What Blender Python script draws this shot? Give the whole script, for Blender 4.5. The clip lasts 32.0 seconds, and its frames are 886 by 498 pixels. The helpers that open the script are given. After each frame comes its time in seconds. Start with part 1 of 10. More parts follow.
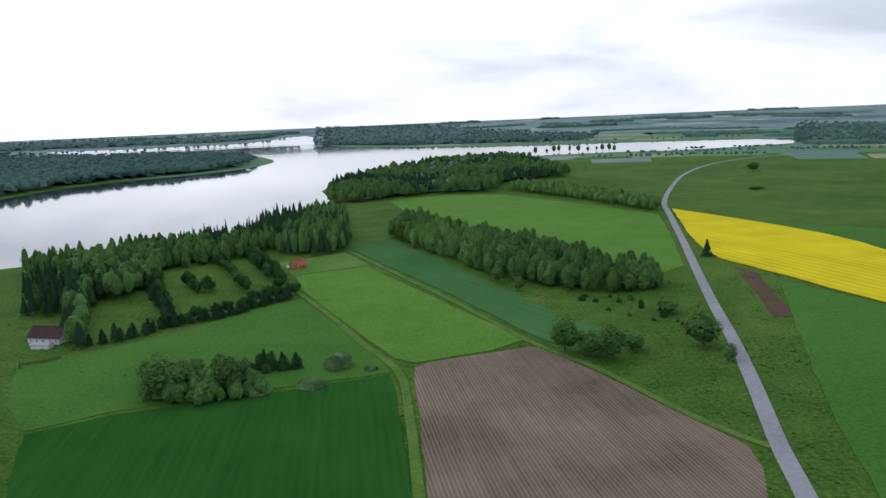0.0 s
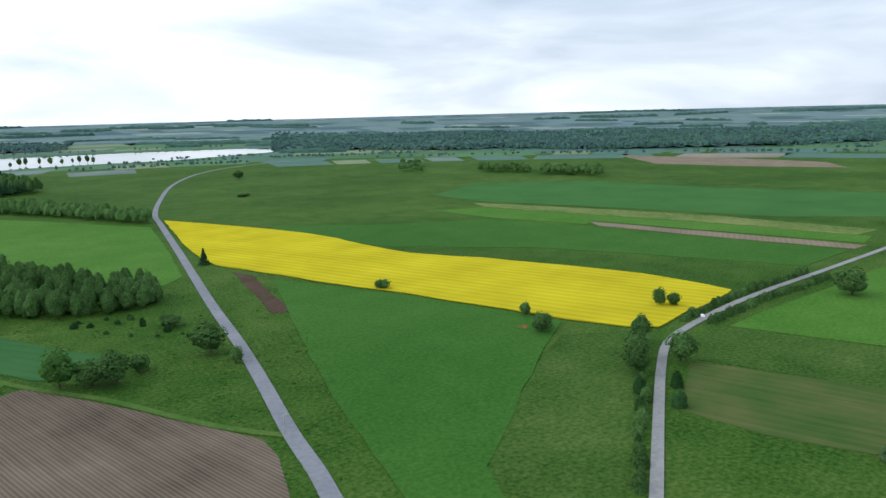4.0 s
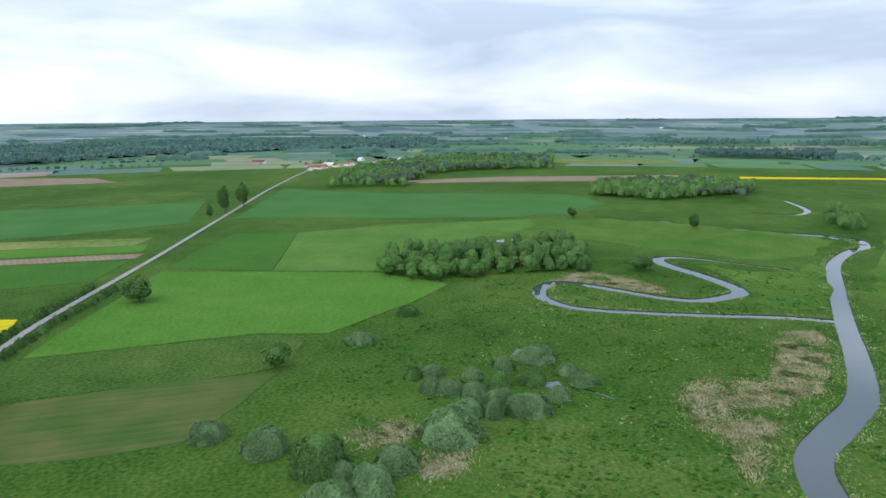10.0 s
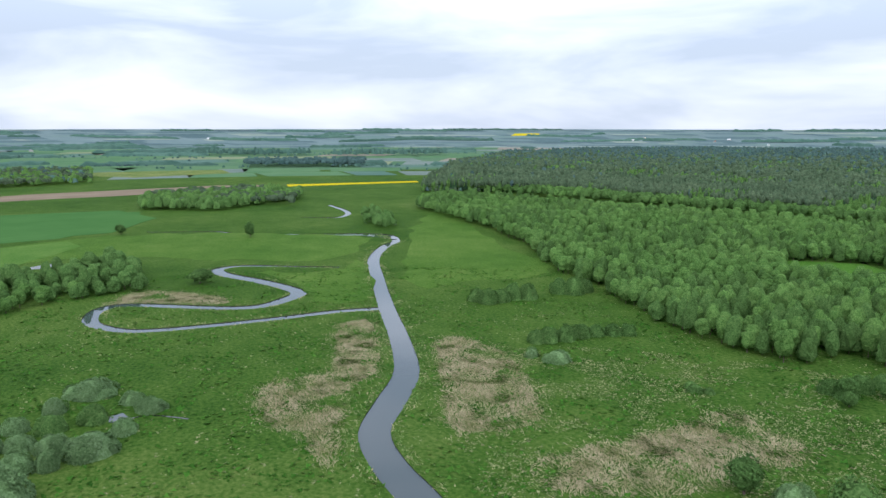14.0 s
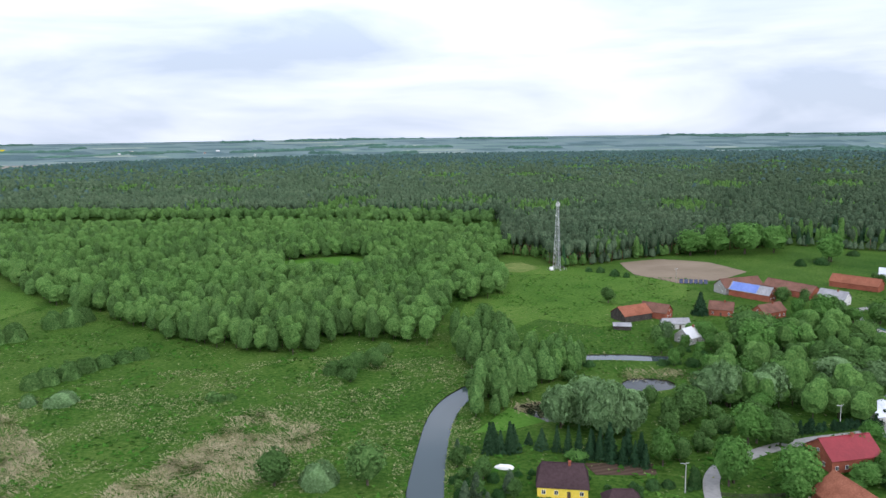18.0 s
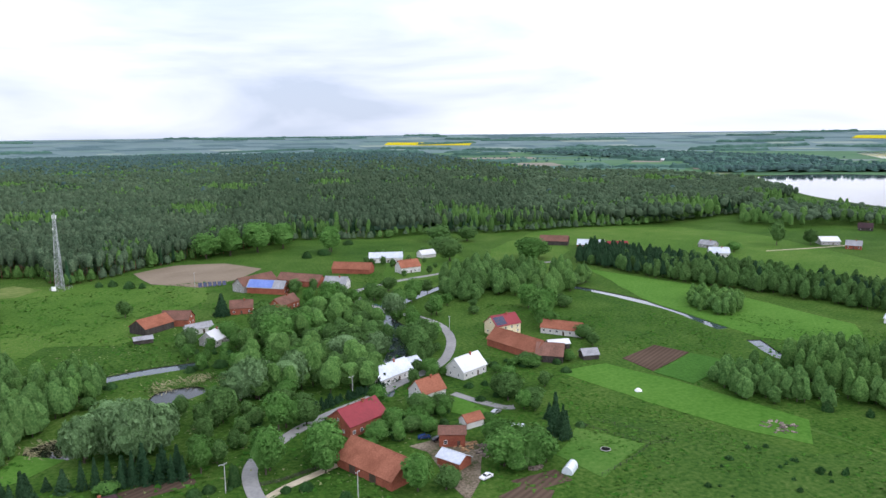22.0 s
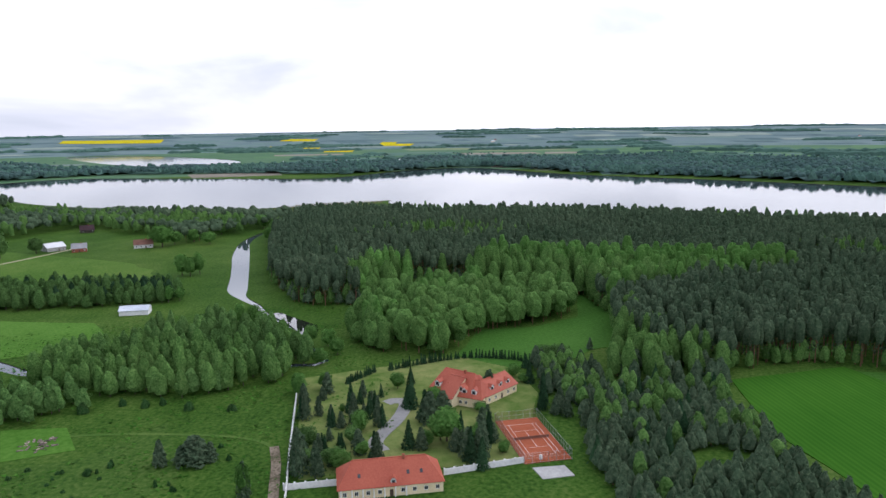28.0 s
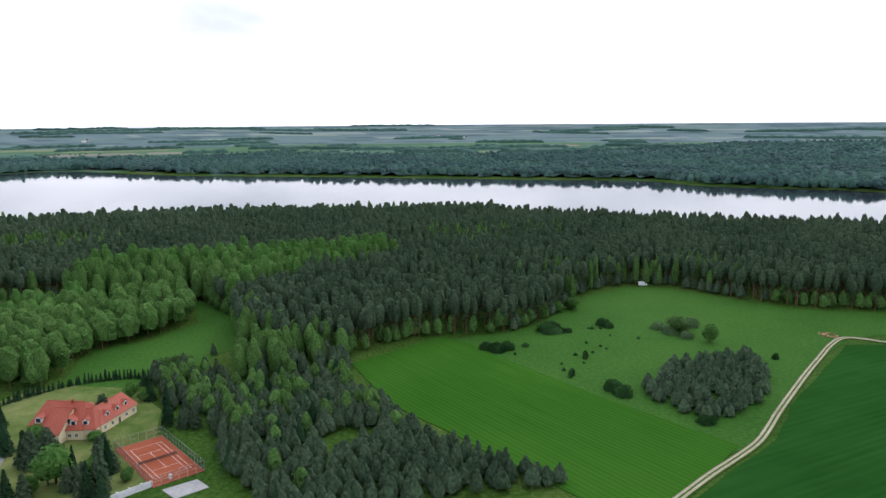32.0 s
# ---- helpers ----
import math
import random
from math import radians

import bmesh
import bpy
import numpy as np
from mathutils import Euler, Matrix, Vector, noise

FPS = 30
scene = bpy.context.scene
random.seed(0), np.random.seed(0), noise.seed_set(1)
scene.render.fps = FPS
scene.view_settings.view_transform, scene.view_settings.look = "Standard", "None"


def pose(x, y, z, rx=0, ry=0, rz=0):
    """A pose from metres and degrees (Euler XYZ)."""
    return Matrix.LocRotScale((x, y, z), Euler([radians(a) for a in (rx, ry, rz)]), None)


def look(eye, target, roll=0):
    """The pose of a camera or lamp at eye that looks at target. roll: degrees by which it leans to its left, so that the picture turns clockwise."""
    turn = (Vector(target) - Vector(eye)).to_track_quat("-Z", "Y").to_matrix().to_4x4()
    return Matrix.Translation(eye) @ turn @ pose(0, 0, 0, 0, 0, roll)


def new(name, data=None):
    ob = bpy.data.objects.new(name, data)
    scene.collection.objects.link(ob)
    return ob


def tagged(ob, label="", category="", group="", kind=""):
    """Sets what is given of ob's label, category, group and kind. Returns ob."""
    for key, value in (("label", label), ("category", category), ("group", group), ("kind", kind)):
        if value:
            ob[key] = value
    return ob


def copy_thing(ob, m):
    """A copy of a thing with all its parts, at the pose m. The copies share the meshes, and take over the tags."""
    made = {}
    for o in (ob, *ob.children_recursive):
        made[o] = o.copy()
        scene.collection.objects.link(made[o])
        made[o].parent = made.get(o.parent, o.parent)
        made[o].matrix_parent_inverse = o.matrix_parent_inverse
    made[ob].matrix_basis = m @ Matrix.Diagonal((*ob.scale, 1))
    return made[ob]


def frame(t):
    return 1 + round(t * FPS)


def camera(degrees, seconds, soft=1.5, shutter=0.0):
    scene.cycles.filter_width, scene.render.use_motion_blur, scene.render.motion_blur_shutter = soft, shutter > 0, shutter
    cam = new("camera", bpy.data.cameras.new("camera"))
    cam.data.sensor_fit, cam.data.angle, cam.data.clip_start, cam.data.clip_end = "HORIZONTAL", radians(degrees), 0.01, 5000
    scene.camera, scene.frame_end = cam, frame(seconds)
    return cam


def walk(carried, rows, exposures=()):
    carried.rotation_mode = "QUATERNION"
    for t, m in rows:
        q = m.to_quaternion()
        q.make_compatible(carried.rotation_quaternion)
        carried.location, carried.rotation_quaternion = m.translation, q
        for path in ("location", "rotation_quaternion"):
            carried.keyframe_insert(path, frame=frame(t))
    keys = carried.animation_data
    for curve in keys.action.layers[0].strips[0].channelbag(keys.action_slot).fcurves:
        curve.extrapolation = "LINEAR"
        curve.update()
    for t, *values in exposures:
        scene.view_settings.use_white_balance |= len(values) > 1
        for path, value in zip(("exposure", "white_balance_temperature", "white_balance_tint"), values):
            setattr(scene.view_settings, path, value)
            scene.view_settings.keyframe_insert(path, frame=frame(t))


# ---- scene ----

EYE = 101.5  # the height of the hovering camera over the meadows
cam = camera(62.86, 32.0, soft=1.5)
# seconds, heading to the right of +y, pitch, roll
TURN = [
    (0, 0.00, -10.19, -2.43),
    (0.5, 4.93, -10.29, -2.38),
    (1, 9.99, -10.39, -2.29),
    (1.5, 14.81, -10.47, -2.21),
    (2, 19.80, -10.55, -2.16),
    (2.5, 24.58, -10.62, -2.09),
    (3, 29.51, -10.68, -1.92),
    (3.5, 34.26, -10.72, -1.67),
    (5.5, 53.74, -10.82, -1.30),
    (6, 59.00, -10.79, -1.19),
    (6.5, 63.67, -10.76, -1.08),
    (7, 68.28, -10.71, -0.98),
    (7.5, 72.47, -10.66, -0.85),
    (8, 76.55, -10.60, -0.75),
    (8.5, 80.40, -10.54, -0.69),
    (9, 84.27, -10.48, -0.61),
    (9.5, 88.19, -10.43, -0.51),
    (10, 92.44, -10.38, -0.44),
    (10.5, 96.43, -10.32, -0.38),
    (11, 100.41, -10.24, -0.29),
    (11.5, 104.45, -10.15, -0.23),
    (12, 108.72, -10.07, -0.20),
    (12.5, 112.89, -9.98, -0.13),
    (13, 117.59, -9.89, -0.07),
    (13.5, 121.92, -9.78, -0.00),
    (14, 126.83, -9.68, 0.05),
    (14.5, 131.13, -9.58, 0.05),
    (16.5, 149.48, -9.38, -0.17),
    (17, 154.76, -9.10, -0.71),
    (17.5, 159.65, -9.01, -0.88),
    (18, 165.13, -9.02, -0.87),
    (18.5, 169.69, -9.08, -0.79),
    (19, 174.64, -9.14, -0.67),
    (19.5, 178.73, -9.17, -0.65),
    (20, 183.49, -9.18, -0.69),
    (20.5, 187.79, -9.19, -0.69),
    (21, 192.93, -9.21, -0.70),
    (21.5, 197.63, -9.23, -0.72),
    (22, 202.54, -9.25, -0.71),
    (22.5, 206.50, -9.28, -0.67),
    (23, 211.14, -9.31, -0.62),
    (23.5, 215.92, -9.33, -0.60),
    (24, 221.23, -9.33, -0.64),
    (24.5, 225.99, -9.34, -0.70),
    (25, 231.62, -9.36, -0.77),
    (25.5, 236.42, -9.41, -0.79),
    (26, 241.93, -9.46, -0.80),
    (26.5, 246.64, -9.53, -0.85),
    (28.5, 263.78, -9.64, -0.87),
    (29, 268.08, -9.67, -0.84),
    (29.5, 270.85, -9.72, -0.78),
    (30, 273.22, -9.79, -0.76),
    (30.5, 276.43, -9.84, -0.70),
    (31, 280.62, -9.89, -0.62),
    (31.5, 284.52, -9.95, -0.55),
    (32, 289.40, -10.01, -0.46),
]


def aim(heading, pitch, roll):
    return pose(0, 0, EYE) @ pose(0, 0, 0, 0, 0, -heading) @ pose(0, 0, 0, 90 + pitch) @ pose(0, 0, 0, 0, 0, roll)


walk(cam, [(t, aim(h, p, r)) for t, h, p, r in TURN], exposures=((0, -1.30, 6050, 13), (3, -1.18, 5900, 7), (9, -0.92, 5900, 10), (13, -0.76, 6000, 13), (23, -0.75, 6050, 17), (27, -1.02, 6050, 18), (32, -1.12, 6050, 16)))

# ---- sky and light ----
SUN_HEADING, SUN_HEIGHT = 320.0, 48.0
world = bpy.data.worlds.new("overcast_sky")
scene.world = world
world.use_nodes = True
wn, wl = world.node_tree.nodes, world.node_tree.links
wn.clear()
w_out = wn.new("ShaderNodeOutputWorld")
w_bg = wn.new("ShaderNodeBackground")
w_bg.inputs["Strength"].default_value = 2.35
w_sky = wn.new("ShaderNodeTexSky")
w_sky.sky_type, w_sky.sun_disc = "NISHITA", False
w_sky.sun_elevation, w_sky.sun_rotation = radians(SUN_HEIGHT), radians(SUN_HEADING)
w_dim = wn.new("ShaderNodeVectorMath")
w_dim.operation = "SCALE"
w_dim.inputs["Scale"].default_value = 0.10
w_co = wn.new("ShaderNodeTexCoord")
w_map = wn.new("ShaderNodeMapping")
w_map.inputs["Scale"].default_value = (1.1, 1.1, 5.0)
w_noise = wn.new("ShaderNodeTexNoise")
w_noise.inputs["Scale"].default_value, w_noise.inputs["Detail"].default_value = 2.2, 7
w_noise.inputs["Roughness"].default_value, w_noise.inputs["Distortion"].default_value = 0.5, 0.4
w_ramp = wn.new("ShaderNodeValToRGB")
ramp = w_ramp.color_ramp
ramp.elements[0].position, ramp.elements[0].color = 0.24, (0.70, 0.79, 0.90, 1)
ramp.elements[1].position, ramp.elements[1].color = 0.80, (2.3, 2.3, 2.3, 1)
ramp.elements.new(0.48).color = (1.20, 1.24, 1.32, 1)
w_mix = wn.new("ShaderNodeMix")
w_mix.data_type = "RGBA"
w_mix.inputs["Factor"].default_value = 0.86
wl.new(w_co.outputs["Generated"], w_map.inputs["Vector"])
wl.new(w_map.outputs["Vector"], w_noise.inputs["Vector"])
w_side = wn.new("ShaderNodeVectorMath")
w_side.operation = "DOT_PRODUCT"
w_side.inputs[1].default_value = (0.20 * math.sin(radians(SUN_HEADING)), 0.20 * math.cos(radians(SUN_HEADING)), 0.0)
w_sum = wn.new("ShaderNodeMath")
wl.new(w_co.outputs["Generated"], w_side.inputs[0])
wl.new(w_noise.outputs["Fac"], w_sum.inputs[0])
wl.new(w_side.outputs["Value"], w_sum.inputs[1])
wl.new(w_sum.outputs["Value"], w_ramp.inputs["Fac"])
wl.new(w_sky.outputs["Color"], w_dim.inputs[0])
wl.new(w_dim.outputs["Vector"], w_mix.inputs["A"])
wl.new(w_ramp.outputs["Color"], w_mix.inputs["B"])
w_sep = wn.new("ShaderNodeSeparateXYZ")
wl.new(w_co.outputs["Generated"], w_sep.inputs["Vector"])
w_veil = wn.new("ShaderNodeValToRGB")
veil = w_veil.color_ramp
veil.interpolation = "EASE"
veil.elements[0].position, veil.elements[0].color = 0.08, (0.72, 0.72, 0.72, 1)
veil.elements[1].position, veil.elements[1].color = 0.95, (0.7, 0.7, 0.7, 1)
for spot in (0.30, 0.60):
    veil.elements.new(spot).color = (1.15, 1.15, 1.15, 1)
w_lift = wn.new("ShaderNodeMix")
w_lift.data_type, w_lift.blend_type = "RGBA", "MULTIPLY"
w_lift.inputs["Factor"].default_value = 1.0
wl.new(w_sep.outputs["Z"], w_veil.inputs["Fac"])
wl.new(w_mix.outputs["Result"], w_lift.inputs["A"])
wl.new(w_veil.outputs["Color"], w_lift.inputs["B"])
wl.new(w_lift.outputs["Result"], w_bg.inputs["Color"])
wl.new(w_bg.outputs["Background"], w_out.inputs["Surface"])

sun_data = bpy.data.lights.new("sun", "SUN")
sun_data.energy, sun_data.angle, sun_data.color = 1.3, radians(28), (1.0, 0.97, 0.93)
sun = new("sun", sun_data)
sh, sv = radians(SUN_HEADING), radians(SUN_HEIGHT)
sun_from = Vector((math.sin(sh) * math.cos(sv), math.cos(sh) * math.cos(sv), math.sin(sv))) * 900
sun.matrix_world = look(sun_from, (0, 0, 0))

# ---- materials ----


def material(name, colors, scales=(3.0, 40.0), rough=0.85, bump=0.3, bump_scale=None, metal=0.0, island=0.0, item=0.0, spec=None, leafy=0.0, stretch=None, grain=0.5, span=0.12):
    """colors: two or three tones mixed by a coarse and a fine noise at sizes in metres; island/item: random spread of value."""
    m = bpy.data.materials.new(name)
    m.use_nodes = True
    nt = m.node_tree
    n, l = nt.nodes, nt.links
    b = n["Principled BSDF"]
    geo = n.new("ShaderNodeNewGeometry")
    vec = geo.outputs["Position"]
    if stretch:
        mp = n.new("ShaderNodeMapping")
        mp.inputs["Rotation"].default_value = (0, 0, radians(stretch[0]))
        mp.inputs["Scale"].default_value = (1, stretch[1], 1)
        l.new(vec, mp.inputs["Vector"])
        vec = mp.outputs["Vector"]
    noises = []
    for size in scales:
        t = n.new("ShaderNodeTexNoise")
        t.inputs["Scale"].default_value = 1.0 / size
        t.inputs["Detail"].default_value = 5
        t.inputs["Roughness"].default_value = 0.6
        l.new(vec, t.inputs["Vector"])
        noises.append(t)
    ramp = n.new("ShaderNodeValToRGB")
    e = ramp.color_ramp.elements
    e[0].position, e[1].position = 0.5 - span, 0.5 + span
    e[0].color, e[1].color = (*colors[0], 1), (*colors[-1], 1)
    if len(colors) > 2:
        x = e.new(0.5)
        x.color = (*colors[1], 1)
    mixv = n.new("ShaderNodeMix")
    mixv.inputs["Factor"].default_value = 1 - grain
    l.new(noises[0].outputs["Fac"], mixv.inputs["A"])
    second = noises[-1].outputs["Fac"]
    if len(scales) > 2:
        both = n.new("ShaderNodeMix")
        both.inputs["Factor"].default_value = 0.6
        l.new(noises[1].outputs["Fac"], both.inputs["A"])
        l.new(noises[2].outputs["Fac"], both.inputs["B"])
        second = both.outputs["Result"]
    l.new(second, mixv.inputs["B"])
    l.new(mixv.outputs["Result"], ramp.inputs["Fac"])
    col = ramp.outputs["Color"]
    spreads = [(geo.outputs["Random Per Island"], island)] if island else []
    if item:
        info = n.new("ShaderNodeObjectInfo")
        spreads.append((info.outputs["Random"], item))
    for spread in spreads:
        rng = n.new("ShaderNodeMapRange")
        rng.inputs["To Min"].default_value, rng.inputs["To Max"].default_value = 1 - spread[1], 1 + spread[1]
        l.new(spread[0], rng.inputs["Value"])
        hsv = n.new("ShaderNodeHueSaturation")
        l.new(rng.outputs["Result"], hsv.inputs["Value"])
        l.new(col, hsv.inputs["Color"])
        col = hsv.outputs["Color"]
    l.new(col, b.inputs["Base Color"])
    b.inputs["Roughness"].default_value, b.inputs["Metallic"].default_value = rough, metal
    b.inputs["Specular IOR Level"].default_value = spec if spec is not None else (0.3 if rough < 0.7 else 0.015)
    if bump:
        bp = n.new("ShaderNodeBump")
        bp.inputs["Strength"].default_value = bump
        bp.inputs["Distance"].default_value = bump_scale or 0.3 * scales[0]
        l.new(noises[0].outputs["Fac"], bp.inputs["Height"])
        l.new(bp.outputs["Normal"], b.inputs["Normal"])
    if leafy:
        tr = n.new("ShaderNodeBsdfTranslucent")
        mx = n.new("ShaderNodeMixShader")
        mx.inputs["Fac"].default_value = leafy
        l.new(col, tr.inputs["Color"])
        l.new(b.outputs["BSDF"], mx.inputs[1])
        l.new(tr.outputs["BSDF"], mx.inputs[2])
        l.new(mx.outputs["Shader"], n["Material Output"].inputs["Surface"])
    return m


def rows_material(name, dark, light, heading, pitch, sharp=0.5, patch=60.0, bump=0.5, bend=0.0):
    """A field worked in rows: rows along the given angle from +x, pitch metres apart, with stains."""
    m = bpy.data.materials.new(name)
    m.use_nodes = True
    n, l = m.node_tree.nodes, m.node_tree.links
    b = n["Principled BSDF"]
    geo = n.new("ShaderNodeNewGeometry")
    mp = n.new("ShaderNodeMapping")
    mp.inputs["Rotation"].default_value = (0, 0, -radians(90 + heading))
    l.new(geo.outputs["Position"], mp.inputs["Vector"])
    wave = n.new("ShaderNodeTexWave")
    wave.inputs["Scale"].default_value = 0.314 / pitch
    wave.inputs["Distortion"].default_value = bend
    wave.inputs["Detail"].default_value, wave.inputs["Detail Scale"].default_value = 3, 0.6
    l.new(mp.outputs["Vector"], wave.inputs["Vector"])
    big = n.new("ShaderNodeTexNoise")
    big.inputs["Scale"].default_value, big.inputs["Detail"].default_value = 1 / patch, 6
    l.new(geo.outputs["Position"], big.inputs["Vector"])
    fine = n.new("ShaderNodeTexNoise")
    fine.inputs["Scale"].default_value, fine.inputs["Detail"].default_value = 0.5, 6
    st = n.new("ShaderNodeMapping")
    st.inputs["Scale"].default_value = (1, 0.05, 1)
    l.new(mp.outputs["Vector"], st.inputs["Vector"])
    l.new(st.outputs["Vector"], fine.inputs["Vector"])
    a = n.new("ShaderNodeMix")
    a.inputs["Factor"].default_value = 1 - sharp
    l.new(wave.outputs["Fac"], a.inputs["A"])
    l.new(fine.outputs["Fac"], a.inputs["B"])
    c = n.new("ShaderNodeMix")
    c.inputs["Factor"].default_value = 0.55
    l.new(a.outputs["Result"], c.inputs["A"])
    l.new(big.outputs["Fac"], c.inputs["B"])
    ramp = n.new("ShaderNodeValToRGB")
    e = ramp.color_ramp.elements
    e[0].position, e[1].position = 0.3, 0.7
    e[0].color, e[1].color = (*dark, 1), (*light, 1)
    l.new(c.outputs["Result"], ramp.inputs["Fac"])
    l.new(ramp.outputs["Color"], b.inputs["Base Color"])
    b.inputs["Roughness"].default_value = 0.95
    b.inputs["Specular IOR Level"].default_value = 0.0
    bp = n.new("ShaderNodeBump")
    bp.inputs["Strength"].default_value, bp.inputs["Distance"].default_value = bump, 0.25
    l.new(a.outputs["Result"], bp.inputs["Height"])
    l.new(bp.outputs["Normal"], b.inputs["Normal"])
    return m


def water_material(name, color, rough, ripple):
    m = bpy.data.materials.new(name)
    m.use_nodes = True
    n, l = m.node_tree.nodes, m.node_tree.links
    b = n["Principled BSDF"]
    b.inputs["Base Color"].default_value = (*color, 1)
    b.inputs["Roughness"].default_value, b.inputs["IOR"].default_value = rough, 1.33
    b.inputs["Specular IOR Level"].default_value = 0.5
    geo = n.new("ShaderNodeNewGeometry")
    t = n.new("ShaderNodeTexNoise")
    t.inputs["Scale"].default_value, t.inputs["Detail"].default_value = 0.12, 4
    l.new(geo.outputs["Position"], t.inputs["Vector"])
    bp = n.new("ShaderNodeBump")
    bp.inputs["Strength"].default_value, bp.inputs["Distance"].default_value = ripple, 0.5
    l.new(t.outputs["Fac"], bp.inputs["Height"])
    l.new(bp.outputs["Normal"], b.inputs["Normal"])
    return m


M_MEADOW = material("meadow_grass", [(0.015, 0.046, 0.007), (0.042, 0.092, 0.014), (0.088, 0.130, 0.030)], (1.6, 20.0, 140.0), bump=0.7, bump_scale=0.5)
M_CROP = material("young_crop", [(0.026, 0.086, 0.012), (0.056, 0.134, 0.023)], (1.6, 30.0, 140.0), bump=0.6)
M_CROP_BRIGHT = material("bright_crop", [(0.040, 0.118, 0.013), (0.086, 0.176, 0.030)], (1.8, 26.0, 120.0), bump=0.6)
M_CROP_DARK = rows_material("dark_wheat", (0.010, 0.050, 0.009), (0.024, 0.084, 0.015), -83, 3.0, 0.10, 40)
M_CROP_BLUE = rows_material("blue_green_rye", (0.030, 0.090, 0.028), (0.052, 0.122, 0.042), -60, 6.0, 0.15)
M_CROP_BLUE_N = rows_material("blue_green_oats", (0.040, 0.112, 0.032), (0.068, 0.148, 0.046), -75, 8.0, 0.12)
M_ROUGH = material("rough_grass", [(0.018, 0.052, 0.009), (0.044, 0.092, 0.016), (0.086, 0.126, 0.032)], (1.6, 18.0, 90.0), bump=0.7, bump_scale=0.5)
M_OLIVE = material("olive_pasture", [(0.046, 0.118, 0.018), (0.094, 0.166, 0.036)], (1.5, 40.0), bump=0.6)
M_PALE = material("pale_grass", [(0.065, 0.120, 0.022), (0.18, 0.20, 0.07)], (6.0, 50.0), bump=0.4)
M_RAPE = rows_material("rapeseed_bloom", (0.34, 0.29, 0.012), (0.52, 0.44, 0.020), -73, 7.0, 0.35, 40)
M_PLOUGH = rows_material("ploughed_soil", (0.060, 0.046, 0.034), (0.190, 0.152, 0.114), -80, 1.3, 0.4, 40, 0.8, 0.8)
M_SOIL = rows_material("bare_soil", (0.050, 0.034, 0.025), (0.105, 0.074, 0.054), 30, 2.0, 0.4, 30)
M_TAN = rows_material("dry_soil", (0.15, 0.12, 0.085), (0.24, 0.195, 0.145), 30, 4.0, 0.3, 40)
M_CROP_ROWS = rows_material("drilled_crop", (0.021, 0.082, 0.009), (0.044, 0.128, 0.014), 16, 2.0, 0.35)
M_YOUNG_BROWN = rows_material("sparse_crop", (0.026, 0.080, 0.014), (0.105, 0.112, 0.042), -75, 5.0, 0.12, 22)
M_REED = material("dry_reed", [(0.120, 0.128, 0.050), (0.235, 0.212, 0.122), (0.320, 0.288, 0.180)], (1.0, 12.0), island=0.25, bump=0)
M_SEDGE = material("sedge", [(0.035, 0.105, 0.018), (0.11, 0.16, 0.05), (0.30, 0.27, 0.15)], (1.0, 10.0), island=0.3, bump=0)
M_DRYGRASS = material("dry_grass", [(0.070, 0.120, 0.030), (0.22, 0.22, 0.11)], (1.0, 9.0), island=0.3, bump=0)
M_YARD = material("yard_earth", [(0.045, 0.062, 0.022), (0.13, 0.105, 0.075), (0.24, 0.20, 0.15)], (0.8, 9.0), bump=0.4)
M_TUSSOCK = material("tussock_grass", [(0.018, 0.066, 0.008), (0.036, 0.104, 0.013), (0.066, 0.130, 0.024)], (0.8, 30.0), island=0.3, bump=0)
# Far grass: cooler and paler than the meadow, with haze in the colour.
M_FAR_GRASS = material("hazed_grassland", [(0.055, 0.125, 0.060), (0.090, 0.160, 0.090)], (60.0, 400.0), bump=0)
# Distance haze is painted into the four hill tones as pale blue-grey.
M_HILLS = material("hazed_hill_grass", [(0.110, 0.165, 0.165), (0.150, 0.205, 0.205)], (130.0, 700.0), bump=0)
M_HILL_WOOD = material("hazed_hill_woods", [(0.070, 0.116, 0.122), (0.092, 0.144, 0.150)], (90.0, 400.0), bump=0)
M_HILL_PALE = material("hazed_hill_pale_fields", [(0.185, 0.240, 0.205), (0.245, 0.290, 0.250)], (90.0, 400.0), bump=0)
M_HILL_BLUE = material("hazed_hill_crops", [(0.115, 0.180, 0.165), (0.150, 0.215, 0.195)], (90.0, 400.0), bump=0)
# Far crops and soils, each greyed or cooled by painted haze.
M_FAR_GREEN = material("hazed_green_crop", [(0.065, 0.145, 0.065), (0.095, 0.175, 0.085)], (60.0, 300.0), bump=0)
M_FAR_PALE = material("hazed_pale_crop", [(0.13, 0.18, 0.095), (0.19, 0.22, 0.13)], (60.0, 300.0), bump=0)
M_FAR_TEAL = material("hazed_teal_crop", [(0.065, 0.130, 0.100), (0.095, 0.160, 0.130)], (60.0, 300.0), bump=0)
M_FAR_TAN = material("hazed_tan_soil", [(0.18, 0.16, 0.125), (0.24, 0.22, 0.18)], (60.0, 300.0), bump=0)
M_FAR_GREY = material("hazed_grey_stubble", [(0.10, 0.14, 0.12), (0.16, 0.20, 0.18)], (60.0, 300.0), bump=0)
M_ASPHALT = material("asphalt", [(0.16, 0.165, 0.18), (0.22, 0.225, 0.24)], (1.5, 25.0), rough=0.8, bump=0.1)
M_LANE = material("worn_asphalt", [(0.20, 0.20, 0.195), (0.28, 0.275, 0.265)], (1.5, 25.0), rough=0.9, bump=0.1)
M_SAND = material("sandy_track", [(0.30, 0.26, 0.18), (0.46, 0.40, 0.30)], (1.2, 15.0), rough=0.95, bump=0.3)
